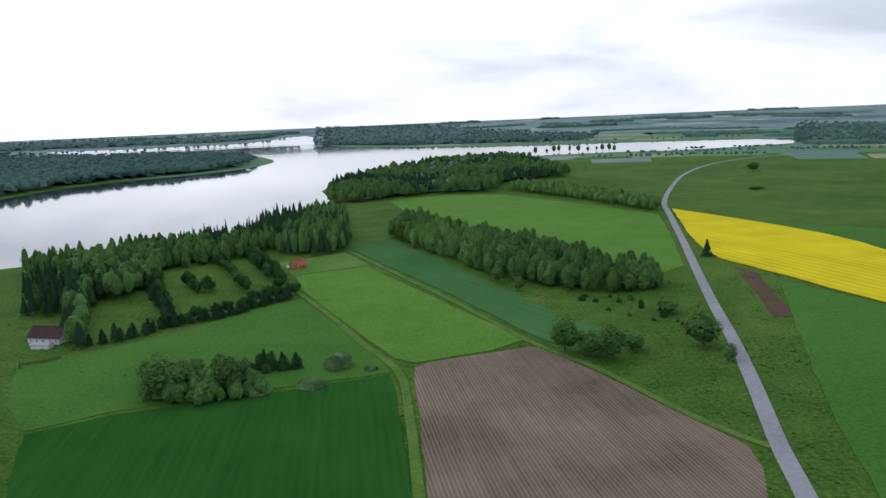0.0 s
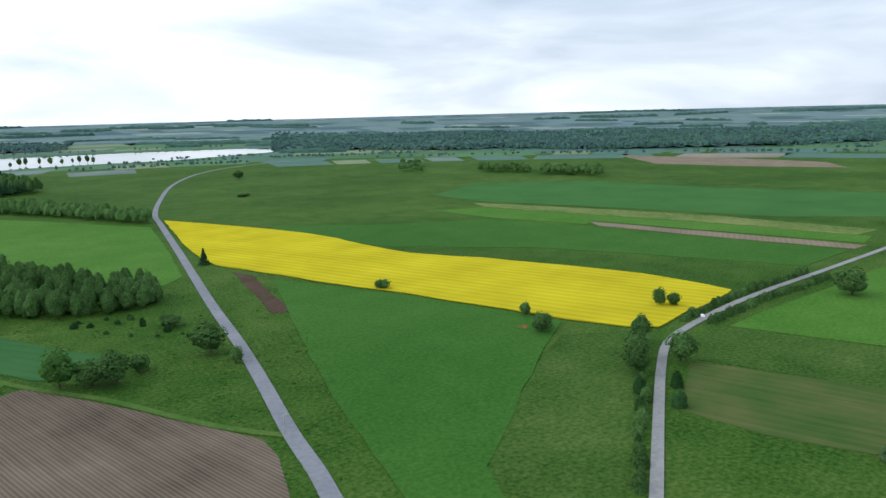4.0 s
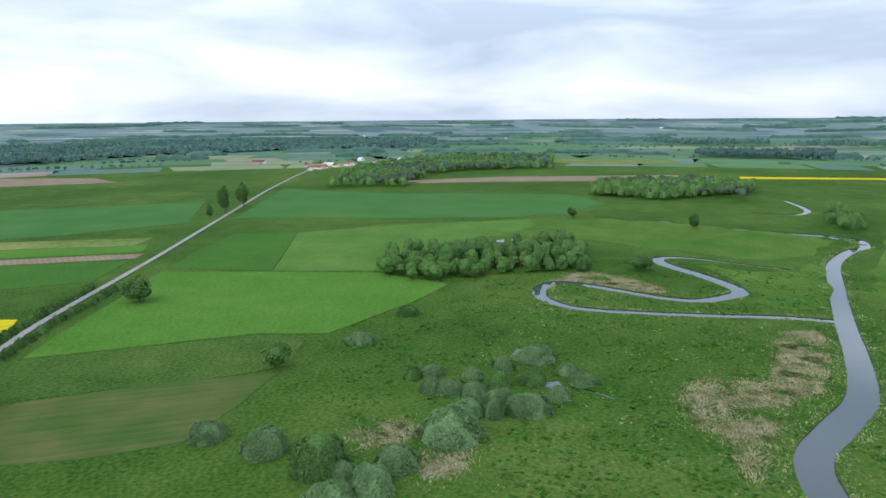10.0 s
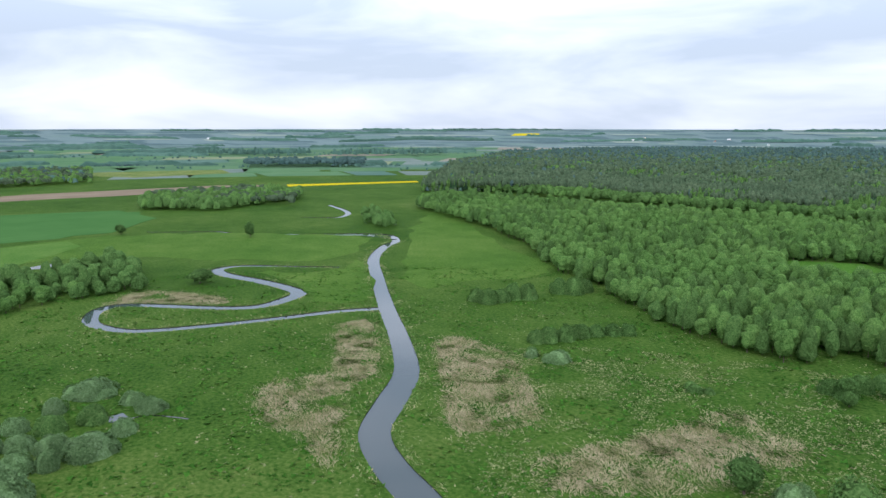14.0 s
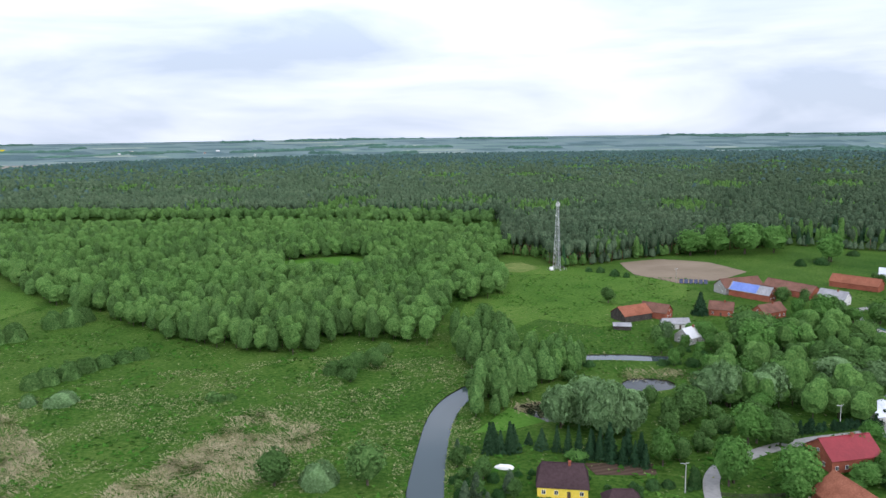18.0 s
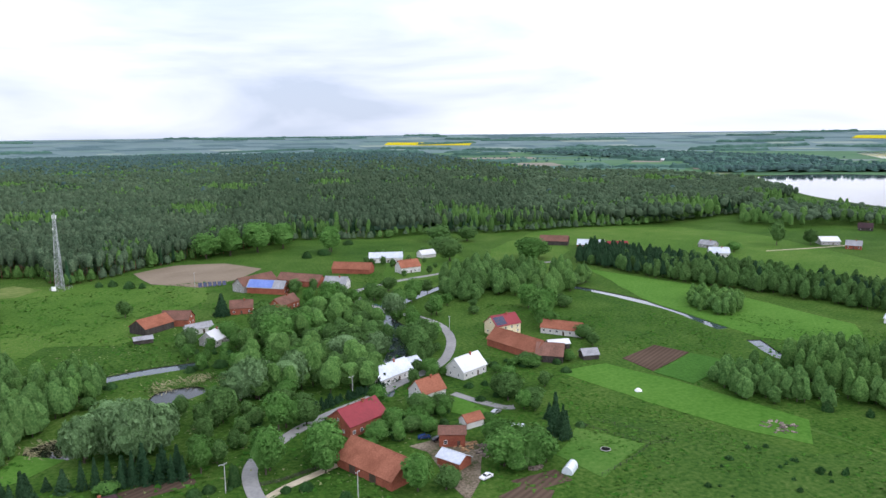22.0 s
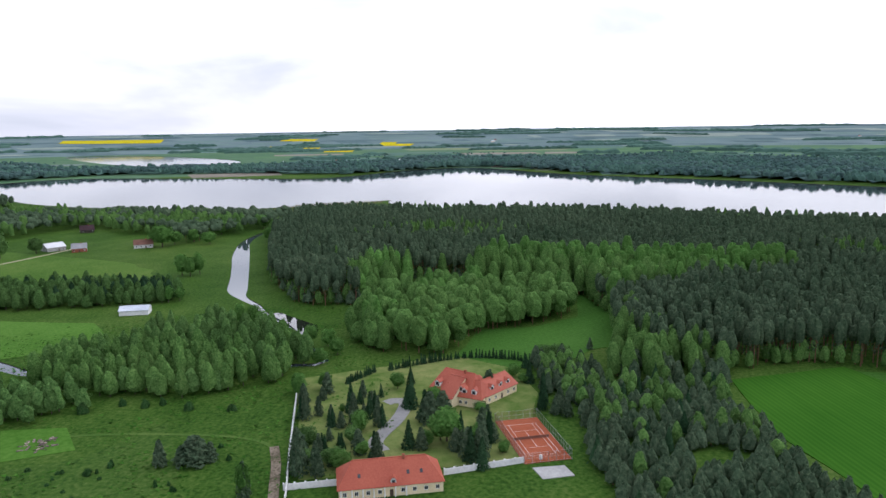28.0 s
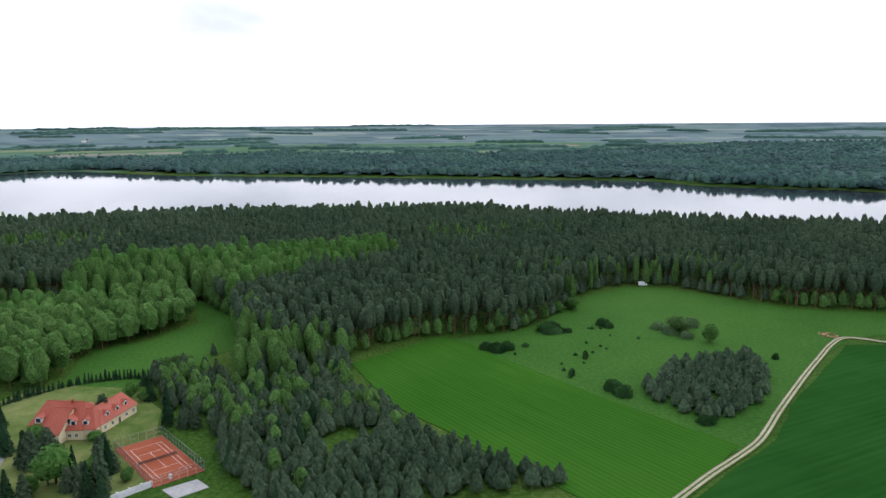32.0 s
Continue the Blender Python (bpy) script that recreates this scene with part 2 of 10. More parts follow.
M_TRACK = material("grassy_track", [(0.042, 0.100, 0.017), (0.088, 0.136, 0.032)], (1.2, 12.0), bump=0.4)
M_BANK = material("mud_bank", [(0.03, 0.035, 0.02), (0.06, 0.06, 0.03)], (1.0, 8.0))
M_LAKE = water_material("lake_water", (0.03, 0.042, 0.048), 0.06, 0.02)
M_RIVER = water_material("river_water", (0.040, 0.058, 0.062), 0.04, 0.02)
M_POND = water_material("pond_water", (0.012, 0.014, 0.010), 0.02, 0.01)


M_PASTURE = material("light_pasture", [(0.030, 0.084, 0.011), (0.060, 0.122, 0.019), (0.100, 0.154, 0.034)], (1.6, 20.0, 90.0), bump=0.6)

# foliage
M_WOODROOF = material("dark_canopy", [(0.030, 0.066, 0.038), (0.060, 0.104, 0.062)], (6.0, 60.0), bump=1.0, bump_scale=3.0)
M_BIRCH = material("birch_leaves", [(0.034, 0.086, 0.019), (0.082, 0.168, 0.041), (0.142, 0.240, 0.070)], (0.8, 12.0, 60.0), bump=0.6, bump_scale=0.4, island=0.2, leafy=0.24, grain=0.7, span=0.14)
M_ALDER = material("alder_leaves", [(0.030, 0.074, 0.019), (0.070, 0.142, 0.038), (0.118, 0.202, 0.064)], (0.8, 12.0, 60.0), bump=0.6, bump_scale=0.4, island=0.2, item=0.2, leafy=0.22, grain=0.7, span=0.14)
M_DARKLEAF = material("dark_leaves", [(0.016, 0.052, 0.014), (0.032, 0.080, 0.023), (0.055, 0.108, 0.034)], (0.6, 30.0), bump=1.0, bump_scale=0.5, island=0.16, item=0.25, leafy=0.16)
M_LIGHTLEAF = material("spring_leaves", [(0.032, 0.096, 0.018), (0.074, 0.168, 0.036), (0.120, 0.226, 0.062)], (1.1, 10.0, 60.0), bump=0.8, bump_scale=0.6, island=0.14, item=0.22, leafy=0.2, grain=0.62, span=0.14)
M_WILLOW = material("willow_leaves", [(0.058, 0.112, 0.040), (0.108, 0.186, 0.074), (0.172, 0.262, 0.126)], (0.7, 9.0), bump=0.8, bump_scale=0.5, island=0.15, item=0.18, leafy=0.16, grain=0.65, span=0.14)
M_PINE = material("pine_needles", [(0.022, 0.046, 0.023), (0.058, 0.092, 0.050), (0.106, 0.142, 0.080)], (1.1, 16.0, 70.0), bump=0.8, bump_scale=0.7, island=0.16, item=0.15, leafy=0.06, grain=0.65, span=0.14)
M_SPRUCE = material("spruce_needles", [(0.016, 0.044, 0.020), (0.036, 0.076, 0.034)], (0.7, 30.0), bump=1.0, bump_scale=0.6, island=0.16, item=0.2, leafy=0.06)
# Leaf and needle tones shifted to blue: haze painted into far trees.
M_HAZEWOOD = material("hazed_leaves", [(0.046, 0.098, 0.078), (0.076, 0.140, 0.108)], (24.0, 160.0), bump=1.0, bump_scale=2.5, island=0.15)
M_HAZEPINE = material("hazed_needles", [(0.036, 0.072, 0.066), (0.064, 0.108, 0.098)], (24.0, 160.0), bump=1.0, bump_scale=2.5, island=0.15)
M_BARK = material("bark", [(0.05, 0.04, 0.03), (0.12, 0.10, 0.08)], (0.3, 3.0), rough=0.95, bump=0.3)
M_PINEBARK = material("pine_bark", [(0.10, 0.06, 0.04), (0.21, 0.12, 0.07)], (0.4, 4.0), rough=0.95, bump=0.3)


# ---- the plan: outlines and lines on the ground, in metres ----
LAKE_WEST = [(-373.3, 544.2), (-326.4, 568.9), (-284.4, 595.5), (-238.4, 624), (-200.1, 663), (-189.6, 686), (-197, 732), (-177.3, 803), (-146.8, 848), (-131.6, 881), (-163.8, 1040), (-182, 1114), (-174.1, 1250), (-143.6, 1441), (-96.4, 1597), (30.9, 1763), (171.7, 1805), (296.4, 1840), (461.3, 1843), (593.9, 1812), (752, 1856), (997, 1940), (1117, 2150), (920, 2271), (684, 2367), (419.5, 2426), (144.3, 2536), (-120.7, 2776), (-394.6, 3076), (-545, 3518), (-658, 3834), (-676, 4019), (-743, 4124), (-848, 4078), (-897, 3914), (-1089, 3761), (-1353, 3690), (-1500, 3632), (-1771, 3559), (-2073, 3468), (-2222, 3368)]
HEADLAND = [(-720, 1060), (-728, 1198), (-718, 1403), (-633, 1543), (-521.8, 1691), (-475.7, 1818), (-471.9, 2080), (-560.3, 2361), (-704, 2628), (-1085, 2950), (-1618, 3349), (-2191, 3659), (-2501, 3743)]
LAKE_EAST = [(-1151, -1123), (-970, -866), (-900, -746), (-858, -578.3), (-868, -422.4), (-933, -310.8), (-983, -261.7), (-946, -249.9), (-811, -155.4), (-735, -12.6), (-704, 148.8), (-662, 284.8), (-547.8, 304.8), (-517.4, 428.1), (-455.9, 561.3), (-423.2, 578.5), (-375.8, 561.6), (-647, 985), (-692, 925), (-786, 872), (-912, 749), (-1030, 720), (-1158, 530.5), (-1340, 267.9), (-1531, -31.3), (-1763, -209.1), (-1586, -86.8), (-1765, -251.1), (-1683, -387.1), (-1429, -501.1), (-1405, -644), (-1417, -1034), (-1300, -1141)]
LAKE_BEYOND = [(-2618, -2030), (-2655, -1696), (-2276, -1151), (-2007, -1005), (-1874, -1118), (-2078, -1490)]
LAKE_MEADOW = [(-1692.6, -1345.1), (-1798.0, -874.5), (-2758.7, -1341.2), (-2833.1, -2247.6)]
RIVER = [(132.8, -98.6, 13), (151.2, -105.7, 12.5), (174.5, -110.3, 11.5), (197.7, -119.3, 11), (218, -139.2, 12), (243, -163, 11), (286.6, -187.7, 10), (337.1, -213, 9.5), (412.7, -253.4, 9), (473.7, -287.8, 9), (517.1, -325.5, 8.5), (536.4, -349.5, 7.5), (577.3, -359.6, 6), (622, -298.4, 4), (643, -260, 4), (688, -241.7, 4), (699, -221.7, 4), (723, -185.1, 4)]
RIVER_LOOP = [(338.6, -208.5, 7), (347.1, -187.1, 7), (352.8, -155.1, 7), (359.4, -125, 7), (368, -96.6, 7), (378.6, -81.3, 7), (400.6, -72.7, 8), (421.5, -77.4, 8), (433, -88.6, 8), (427.3, -102.5, 8), (409.1, -121.5, 8), (391.5, -139.8, 8), (383.5, -157.8, 9), (390.9, -177.6, 10), (400.3, -189.2, 10), (418.3, -190.1, 10), (450, -183.5, 10), (481.9, -173.6, 10), (502.5, -175.8, 9), (505.2, -194.7, 6), (483, -222, 4), (458.4, -249.4, 3)]
RIVER_UPPER = [(833, -440.7, 6), (774, -428.8, 7), (736, -413.2, 7), (715, -385.2, 6), (742, -356, 3)]
RIVER_SOUTH = [(50.3, -164.3, 12), (55.9, -186.1, 11), (61.9, -215.7, 10), (65.6, -241, 10), (64.8, -259.2, 10), (59.6, -276.4, 9), (49.2, -298.2, 8), (36.5, -317.4, 8), (18.8, -324.5, 8), (0.5, -328.2, 9), (-17.9, -329.3, 8)]
RIVER_MILL = [(-80.2, -257.7, 10), (-98.7, -296.3, 10), (-112.8, -321.4, 14), (-117.6, -344.1, 14), (-117.6, -367.8, 12), (-132.3, -397.5, 11), (-152.7, -414.9, 10), (-181.9, -435.8, 8), (-209.3, -442.9, 7), (-233.8, -426.4, 7), (-248.5, -409.6, 7), (-262.4, -376, 7), (-269.9, -345, 8), (-273.7, -318.5, 8), (-270, -276.9, 8)]
RIVER_EAST = [(-268, -255.6, 7), (-258.7, -225.6, 6), (-279.7, -207.7, 6), (-286.6, -112.3, 4), (-317.4, -128, 4), (-334.1, -132.6, 6.4), (-345.4, -141.7, 11.1), (-356.7, -156.9, 8), (-366, -170, 4.8), (-383.3, -182.2, 4), (-403, -201.9, 6.3), (-422, -213.9, 12.6), (-457.3, -229.8, 12.3), (-498.4, -248.9, 12.8), (-547, -271.8, 13.5), (-607.1, -296.2, 8.5), (-666.8, -303.8, 5), (-713, -285, 5), (-856, -287, 5)]
POND_SMALL = [(3.8, -286.3), (1, -297.3), (-6.1, -300.6), (-15.5, -299.6), (-18.5, -292.9), (-12.4, -286.8), (-3.3, -284.4)]
POND_REED = [(41.8, -254.7), (35.3, -263.4), (27.5, -263.5), (24, -256.2), (26.1, -246.7), (33.4, -246.2)]
ROAD_MAIN = [(72, 98.9), (79.2, 126.6), (87.3, 157), (92.5, 175.7), (99.2, 205), (111.9, 251.2), (125.8, 305), (145.8, 390.9), (186.7, 554.7), (223.2, 704), (246.6, 796), (297.7, 935), (377.8, 1124), (470, 1285), (564.1, 1395), (668, 1458), (768, 1493)]
ROAD_LANE = [(108.3, 72.5), (148, 99), (170.3, 114), (207.4, 138.9), (237.9, 158.8), (260.5, 172), (278.4, 178.2), (306.5, 183), (345.3, 187.5), (392.2, 189.2), (454.8, 189.3), (550.3, 190.5), (690, 194.3), (842, 198.7), (1021, 204.1), (1148, 204), (1282, 203.4), (1496, 197.7)]
ROAD_VILLAGE = [(-25, -174.4), (-24.4, -189.2), (-23.4, -202.4), (-24.3, -213.8), (-28.5, -223.4), (-35.7, -230.8), (-45.3, -239.8), (-60.1, -249.7), (-75.6, -257.7), (-96.8, -272.1), (-111.4, -280.9), (-123.3, -293.9), (-135.7, -318.2), (-140.6, -343.5), (-136.2, -365.1), (-125.6, -382.5), (-117.9, -401.6), (-121.7, -440.5), (-141.4, -454.8), (-165.1, -465.5), (-198, -474.7), (-236.1, -481.3), (-267.9, -481.2), (-301.3, -478.5)]
ROAD_YARD = [(-106.9, -248.8), (-111.6, -238.5), (-118, -228.4), (-122, -226.8)]
ROAD_SPUR = [(-25, -193.8), (-32.2, -199), (-41.7, -203.4), (-49.7, -207.3)]
ROAD_SAND = [(-147.5, 114.2), (-158.6, 138), (-170.4, 165.2), (-185.9, 187.9), (-204.5, 215.5), (-227.1, 250.5), (-245.2, 283.3), (-233.5, 296.7), (-224, 309.9)]
TRACK_FIELD = [(-6.3, 156.7), (-9.3, 182.5), (-14, 236.9), (-20.4, 283.1), (-39.8, 325.2), (-59.3, 369.9), (-88.7, 431.6)]
TRACK_HEDGE = [(-72.8, 566.7), (-32.6, 477.7), (3.9, 397.6), (37.1, 317.9), (60.3, 276.4), (78.2, 234.4), (88.1, 215.2), (96.9, 202.4)]
FIELD_PLOUGHED = [(-14.3, 289.2), (-7.8, 294.7), (14.3, 302.3), (39.5, 310.8), (51.3, 289.3), (67.9, 254), (82, 223.2), (89.5, 205), (88, 190.7), (80.6, 170.1), (61.5, 121.1), (-2.6, 124.9), (-7, 182.3), (-10.1, 227.2)]
FIELD_DARK = [(-147.4, 235.5), (-122.8, 250.3), (-68.5, 265.6), (-23.7, 280.8), (-15.8, 227.8), (-11.7, 182.7), (-8.2, 152.4), (-118.7, 160.2), (-127.9, 192.3)]
FIELD_MEADOW = [(-101.7, 484.2), (-54.3, 504.9), (-23.6, 442.3), (9.4, 372.4), (36.2, 320.6), (19.5, 306.3), (-13.8, 294.1), (-22.6, 301.1), (-38.3, 332), (-60.6, 379.1), (-85.2, 431)]
FIELD_BLUE = [(-74, 577.1), (-45.8, 623), (5.8, 498.1), (37.6, 416), (60.1, 353.4), (75.9, 329.2), (52.4, 309.1), (43.6, 317.8), (4.1, 410.8), (-33.4, 490.8)]
FIELD_LEFT = [(-190.6, 307.6), (-160.5, 335.7), (-133.4, 360.1), (-110.5, 395.4), (-84.3, 416.7), (-58.5, 364.4), (-40.2, 329.6), (-27.3, 298), (-23.9, 283.5), (-69.5, 269.9), (-124.2, 253.5), (-149.3, 238.9), (-169.9, 263.8)]
FIELD_FAR_GREEN = [(-65.7, 930), (0, 973), (81.5, 947), (144.2, 839), (212.6, 705), (191.3, 602), (157.6, 465.8), (140.8, 447.8), (113.8, 484.8), (93.2, 544.6), (46.7, 611), (10, 707), (-38.3, 796)]
FIELD_COTTAGE = [(-125.5, 536.8), (-77.7, 563), (-54, 510.9), (-102.9, 486.3)]
FIELD_RAPE = [(236.6, 739), (260.1, 682), (280.7, 621), (297.6, 564), (302.9, 514.5), (304.1, 457.2), (307.1, 417.5), (320.3, 388.4), (332.4, 366.5), (351.2, 312.2), (367.7, 260.8), (368.4, 231.6), (367.4, 201.9), (334.9, 193), (311.1, 194.7), (281.4, 188.7), (269.9, 200.6), (259.8, 226.8), (252, 260.9), (242.3, 294.3), (234.9, 325.5), (218.4, 373.3), (205.2, 423.3), (186.6, 484.2), (196.4, 562.3)]
FIELD_STRIP = [(187.3, 455.7), (192.5, 436.9), (170, 338.1), (160, 340.8)]
FIELD_TRIANGLE = [(196.3, 413.5), (216.1, 369.4), (232.6, 322.4), (249.8, 258.7), (256.3, 227.2), (228, 209.9), (182.2, 179.8), (143.5, 152.1), (130.5, 144.2), (117.6, 117.6), (98.7, 132), (110.6, 173), (128, 230.5), (161.9, 323.7)]
FIELD_LANE = [(239.3, 213.2), (268.1, 194.5), (245.5, 175.5), (203.5, 146.2), (166.8, 120.5), (139.8, 103.5), (123.3, 133.5), (133.4, 145.9), (168.1, 170.6), (204.8, 193.8)]
FIELD_CROP_BROWN = [(250.2, 153.6), (262.5, 126.7), (271.3, 105.1), (280.7, 63.7), (280.1, 55.3), (247.3, 63.6), (219.7, 72.9), (208.9, 101), (206.3, 129.8)]
FIELD_BRIGHT = [(306.2, 169.1), (349.2, 169.4), (400.5, 168.9), (484.5, 169.2), (478, 104.1), (469.2, 22.4), (432.5, -22.1), (387.8, 3), (335, 40.6), (336.7, 74.3), (320.6, 122.7)]
FIELD_ROUGH_SHADE = [(287.6, 170.5), (304.6, 167.7), (318.8, 122), (334.8, 73.9), (331.6, 51.1), (290.4, 52.3), (279.9, 71.8), (267.6, 115.1), (254.8, 153.3)]
FIELD_MID_GREEN = [(496.6, 169.1), (582.8, 164.5), (644, 157.5), (646, 102.9), (558.9, 98.4), (482.2, 96.3)]
FIELD_MID_OLIVE = [(646, 101.8), (683, 5.8), (705, -113.1), (669, -117.6), (577.1, -40.2), (474.7, 18.9), (482.3, 93.9)]
FIELD_BLUE_NORTH = [(748, 182.3), (1060, 184.4), (1010, 111.5), (930, -63.4), (899, -223.4), (831, -207), (725, -110.6), (730, 6.3), (737, 87.6)]
FIELD_BROWN_STRIP = [(511, 418.3), (528.4, 330.9), (552.8, 204.6), (532.5, 205), (508.8, 324.3), (498.1, 400.3)]
FIELD_PALE_STRIP = [(534.5, 605), (579.9, 472.4), (614, 357.8), (627, 222.8), (591.1, 225.1), (575.7, 335.5), (548.1, 446.8), (517.5, 569.5)]
FIELD_BAND_GREEN = [(463.7, 589.3), (514.5, 566.3), (545.1, 444.4), (572.7, 333.8), (592, 215.2), (560.1, 208.3), (533.7, 334.1), (516.7, 421.6), (496.5, 411.7), (470.4, 503.9)]
FIELD_DARK_BAND = [(300.9, 620), (374.7, 550.5), (463.1, 496.2), (491.1, 401), (501.7, 319.8), (524.6, 204.3), (457, 202.9), (421.7, 293.4), (386.4, 369.5), (309.6, 457.8), (284.9, 588.2)]
FIELD_FAR_BROWN = [(1264, 960), (1297, 753), (1285, 547.7), (1193, 476.6), (1143, 606), (1111, 767)]
FIELD_TEAL = [(682, 768), (801, 650), (824, 479.1), (904, 255.4), (719, 219.8), (646, 311.5), (593.7, 483.5), (549.3, 604), (551.8, 699)]
FIELD_SOUTH_TAN = [(1170, 10.6), (1219, -147.9), (1219, -430.3), (1171, -517.9), (1120, -395.2), (1129, -136.6), (1117, 10.5)]
FIELD_SOUTH_YELLOW = [(1162, -535.4), (1098, -761), (1074, -749), (1128, -520.1)]
FIELD_SOUTH_PALE = [(1718, -334.1), (1648, -597.1), (1518, -569.5), (1501, -371.2), (1596, -310)]
FIELD_SOUTH_BLUE = [(958, 77.9), (963, -50.7), (929, -206.5), (826, -222.1), (738, -157.3), (737, -37.1), (749, 63)]
FIELD_TAN_MAST = [(10.5, -573.1), (-20.8, -595.5), (-56.9, -587.5), (-79.5, -551.5), (-57.9, -517.6), (-32.2, -499.8), (-1.8, -527.4)]
FIELD_TAN_SMALL = [(108.2, -544.9), (85.6, -562.9), (65.1, -540.5), (78.9, -521.4), (97.7, -522)]
GARDEN_BROWN = [(-193.3, -258.4), (-219, -268.2), (-225.8, -252.1), (-194.3, -237.6)]
GARDEN_GREEN = [(-193.4, -236.5), (-225.6, -250.8), (-236, -231), (-199.1, -218.7)]
FIELD_MOWN = [(-157.2, -253.7), (-182, -255.2), (-195.2, -224.6), (-204.2, -194.7), (-209.9, -173.3), (-194.9, -158.1), (-181.9, -178.4), (-170.5, -209.1)]
FIELD_CROP_LAST = [(-291.3, 60.9), (-313.9, 109.1), (-299.2, 117.7), (-271, 124.8), (-238.5, 134.1), (-201.3, 146.8), (-170.7, 158.7), (-157, 132.7), (-147.5, 114.2), (-153.7, 97.4), (-185.6, 85.7), (-239.9, 65.8)]
MEADOW_VAN = [(-309.5, 110.3), (-309.2, 142.2), (-319.3, 165.7), (-360.4, 212.4), (-374.5, 248.4), (-360.6, 271.2), (-322.1, 288.5), (-292.1, 307.2), (-271, 342.2), (-239.7, 323.1), (-244.3, 285.7), (-219.6, 239.6), (-198.5, 206.7), (-171.5, 168.4), (-168.1, 154.3), (-197.2, 143.9), (-233.2, 131.1), (-272.7, 120.2)]
FIELD_DARK_LAST = [(-145.7, 119.1), (-159.2, 146.5), (-169.9, 172.6), (-190.1, 198.3), (-236.5, 277), (-222.2, 314.5), (-122.9, 180.9)]
MEADOW_FOREST = [(-307.7, -52.4), (-350.9, -48), (-358.4, -21.8), (-382.7, 0.8), (-438.5, 0.5), (-381.6, 22.8), (-334.1, 22.6), (-324.8, 7.4), (-303.3, -6.7), (-294.3, -28)]
GARDEN_VILLA = [(-268.4, -112.6), (-288.8, -79.3), (-303, -63), (-307.3, -30.4), (-266.4, -14), (-209.4, -16.4), (-197.3, -47.1), (-186.7, -78.8)]
COURT_LINES = [(-233.6, -23.5), (-237.8, -13.3), (-215.9, -4.4), (-211.4, -14.4)]
SLAB = [(-204.4, -11.8), (-207.6, -3), (-201.7, -0.5), (-197.7, -9.2)]
REED_A = [(442.2, -87.2), (460.4, -114.5), (435.3, -136.8), (410.3, -147.4), (402.4, -140.2), (428.7, -106.3), (433.7, -90.4)]
REED_B = [(319.3, -172.1), (322.1, -190.6), (284.5, -174.1), (250.2, -152.4), (237.6, -133.1), (206.1, -111.1), (182, -94.2), (194.8, -94.8), (211.5, -100.9), (220.5, -94.2), (243.1, -97.1), (263.2, -112.8), (261.7, -138.3)]
REED_C = [(272.6, -200.7), (254.6, -211.7), (228.6, -209), (187.5, -184.5), (169.4, -166.1), (175.5, -149.7), (184.4, -142.5), (215.5, -161.9)]
REED_D = [(150.2, -154.7), (140.4, -198.2), (134.2, -237.7), (103.6, -187.3), (125.8, -144.9), (142.1, -140.3)]
REED_E = [(222.2, 21.8), (231.4, 7.3), (227.3, 0.6), (215.2, 3.2), (210, 18.9)]
REED_F = [(207.9, -3.8), (212.7, -16.9), (197.9, -15.1), (190.6, -6.7), (193.5, -1.2)]
REED_G = [(149.8, -151.1), (141, -184.8), (130.8, -219.8), (105.5, -225.1), (99.8, -208.6), (110.2, -192.4), (121.5, -176.4), (125.3, -153), (134.5, -139.4)]
REED_SHORE = [(-836, -407.2), (-899, -378.7), (-949, -332.4), (-974, -264.6), (-932, -271.9), (-831, -349.8)]
WOOD_BIRCH = [(747, -516.7), (637, -481.3), (562.4, -468.6), (451.6, -427.5), (362.8, -368.8), (296.2, -344.8), (239.6, -316.5), (207.8, -303.5), (174.3, -298.7), (151.3, -296.7), (135.6, -327.9), (95.6, -328.7), (93, -343.3), (103.6, -409.4), (91.1, -424.4), (76.8, -440.6), (88.7, -498.6), (114.3, -554.4), (95.3, -623), (83.4, -662), (140.8, -714), (349, -738), (551.9, -688), (701, -648), (819, -613)]
CLEARING = [(242.6, -461.1), (278.8, -534.9), (235.6, -566), (190.7, -538.6), (191, -480.6)]
WOOD_ALDER = [(80.4, -309.9), (66.6, -296), (51.3, -310.9), (54.9, -343.9), (73.7, -357.6), (87.1, -349.1)]
WOOD_PINE_WEST = [(915, -644), (785, -782), (551.4, -809), (362.6, -850), (153.5, -835), (55.8, -539), (15.7, -573.2), (-12, -626), (-70.6, -749), (-337, -3333), (200, -3344), (905, -3225), (1386, -3050), (1791, -2733), (1981, -2224), (1947, -1753), (1439.7, -1106.9), (1054.1, -761.2)]
WOOD_PINE_NORTH = [(106.1, -601), (65.4, -576.9), (10.6, -586), (-41, -622), (-133.2, -688), (-210.8, -660), (-253.6, -667), (-342.2, -639), (-503.7, -635), (-457.2, -621), (-643, -651), (-827, -725), (-937, -936), (-890, -1209), (-872, -1676), (-1051, -2684), (-826, -3143), (-395, -3226), (-4, -3250), (197, -3244), (633, -3188)]
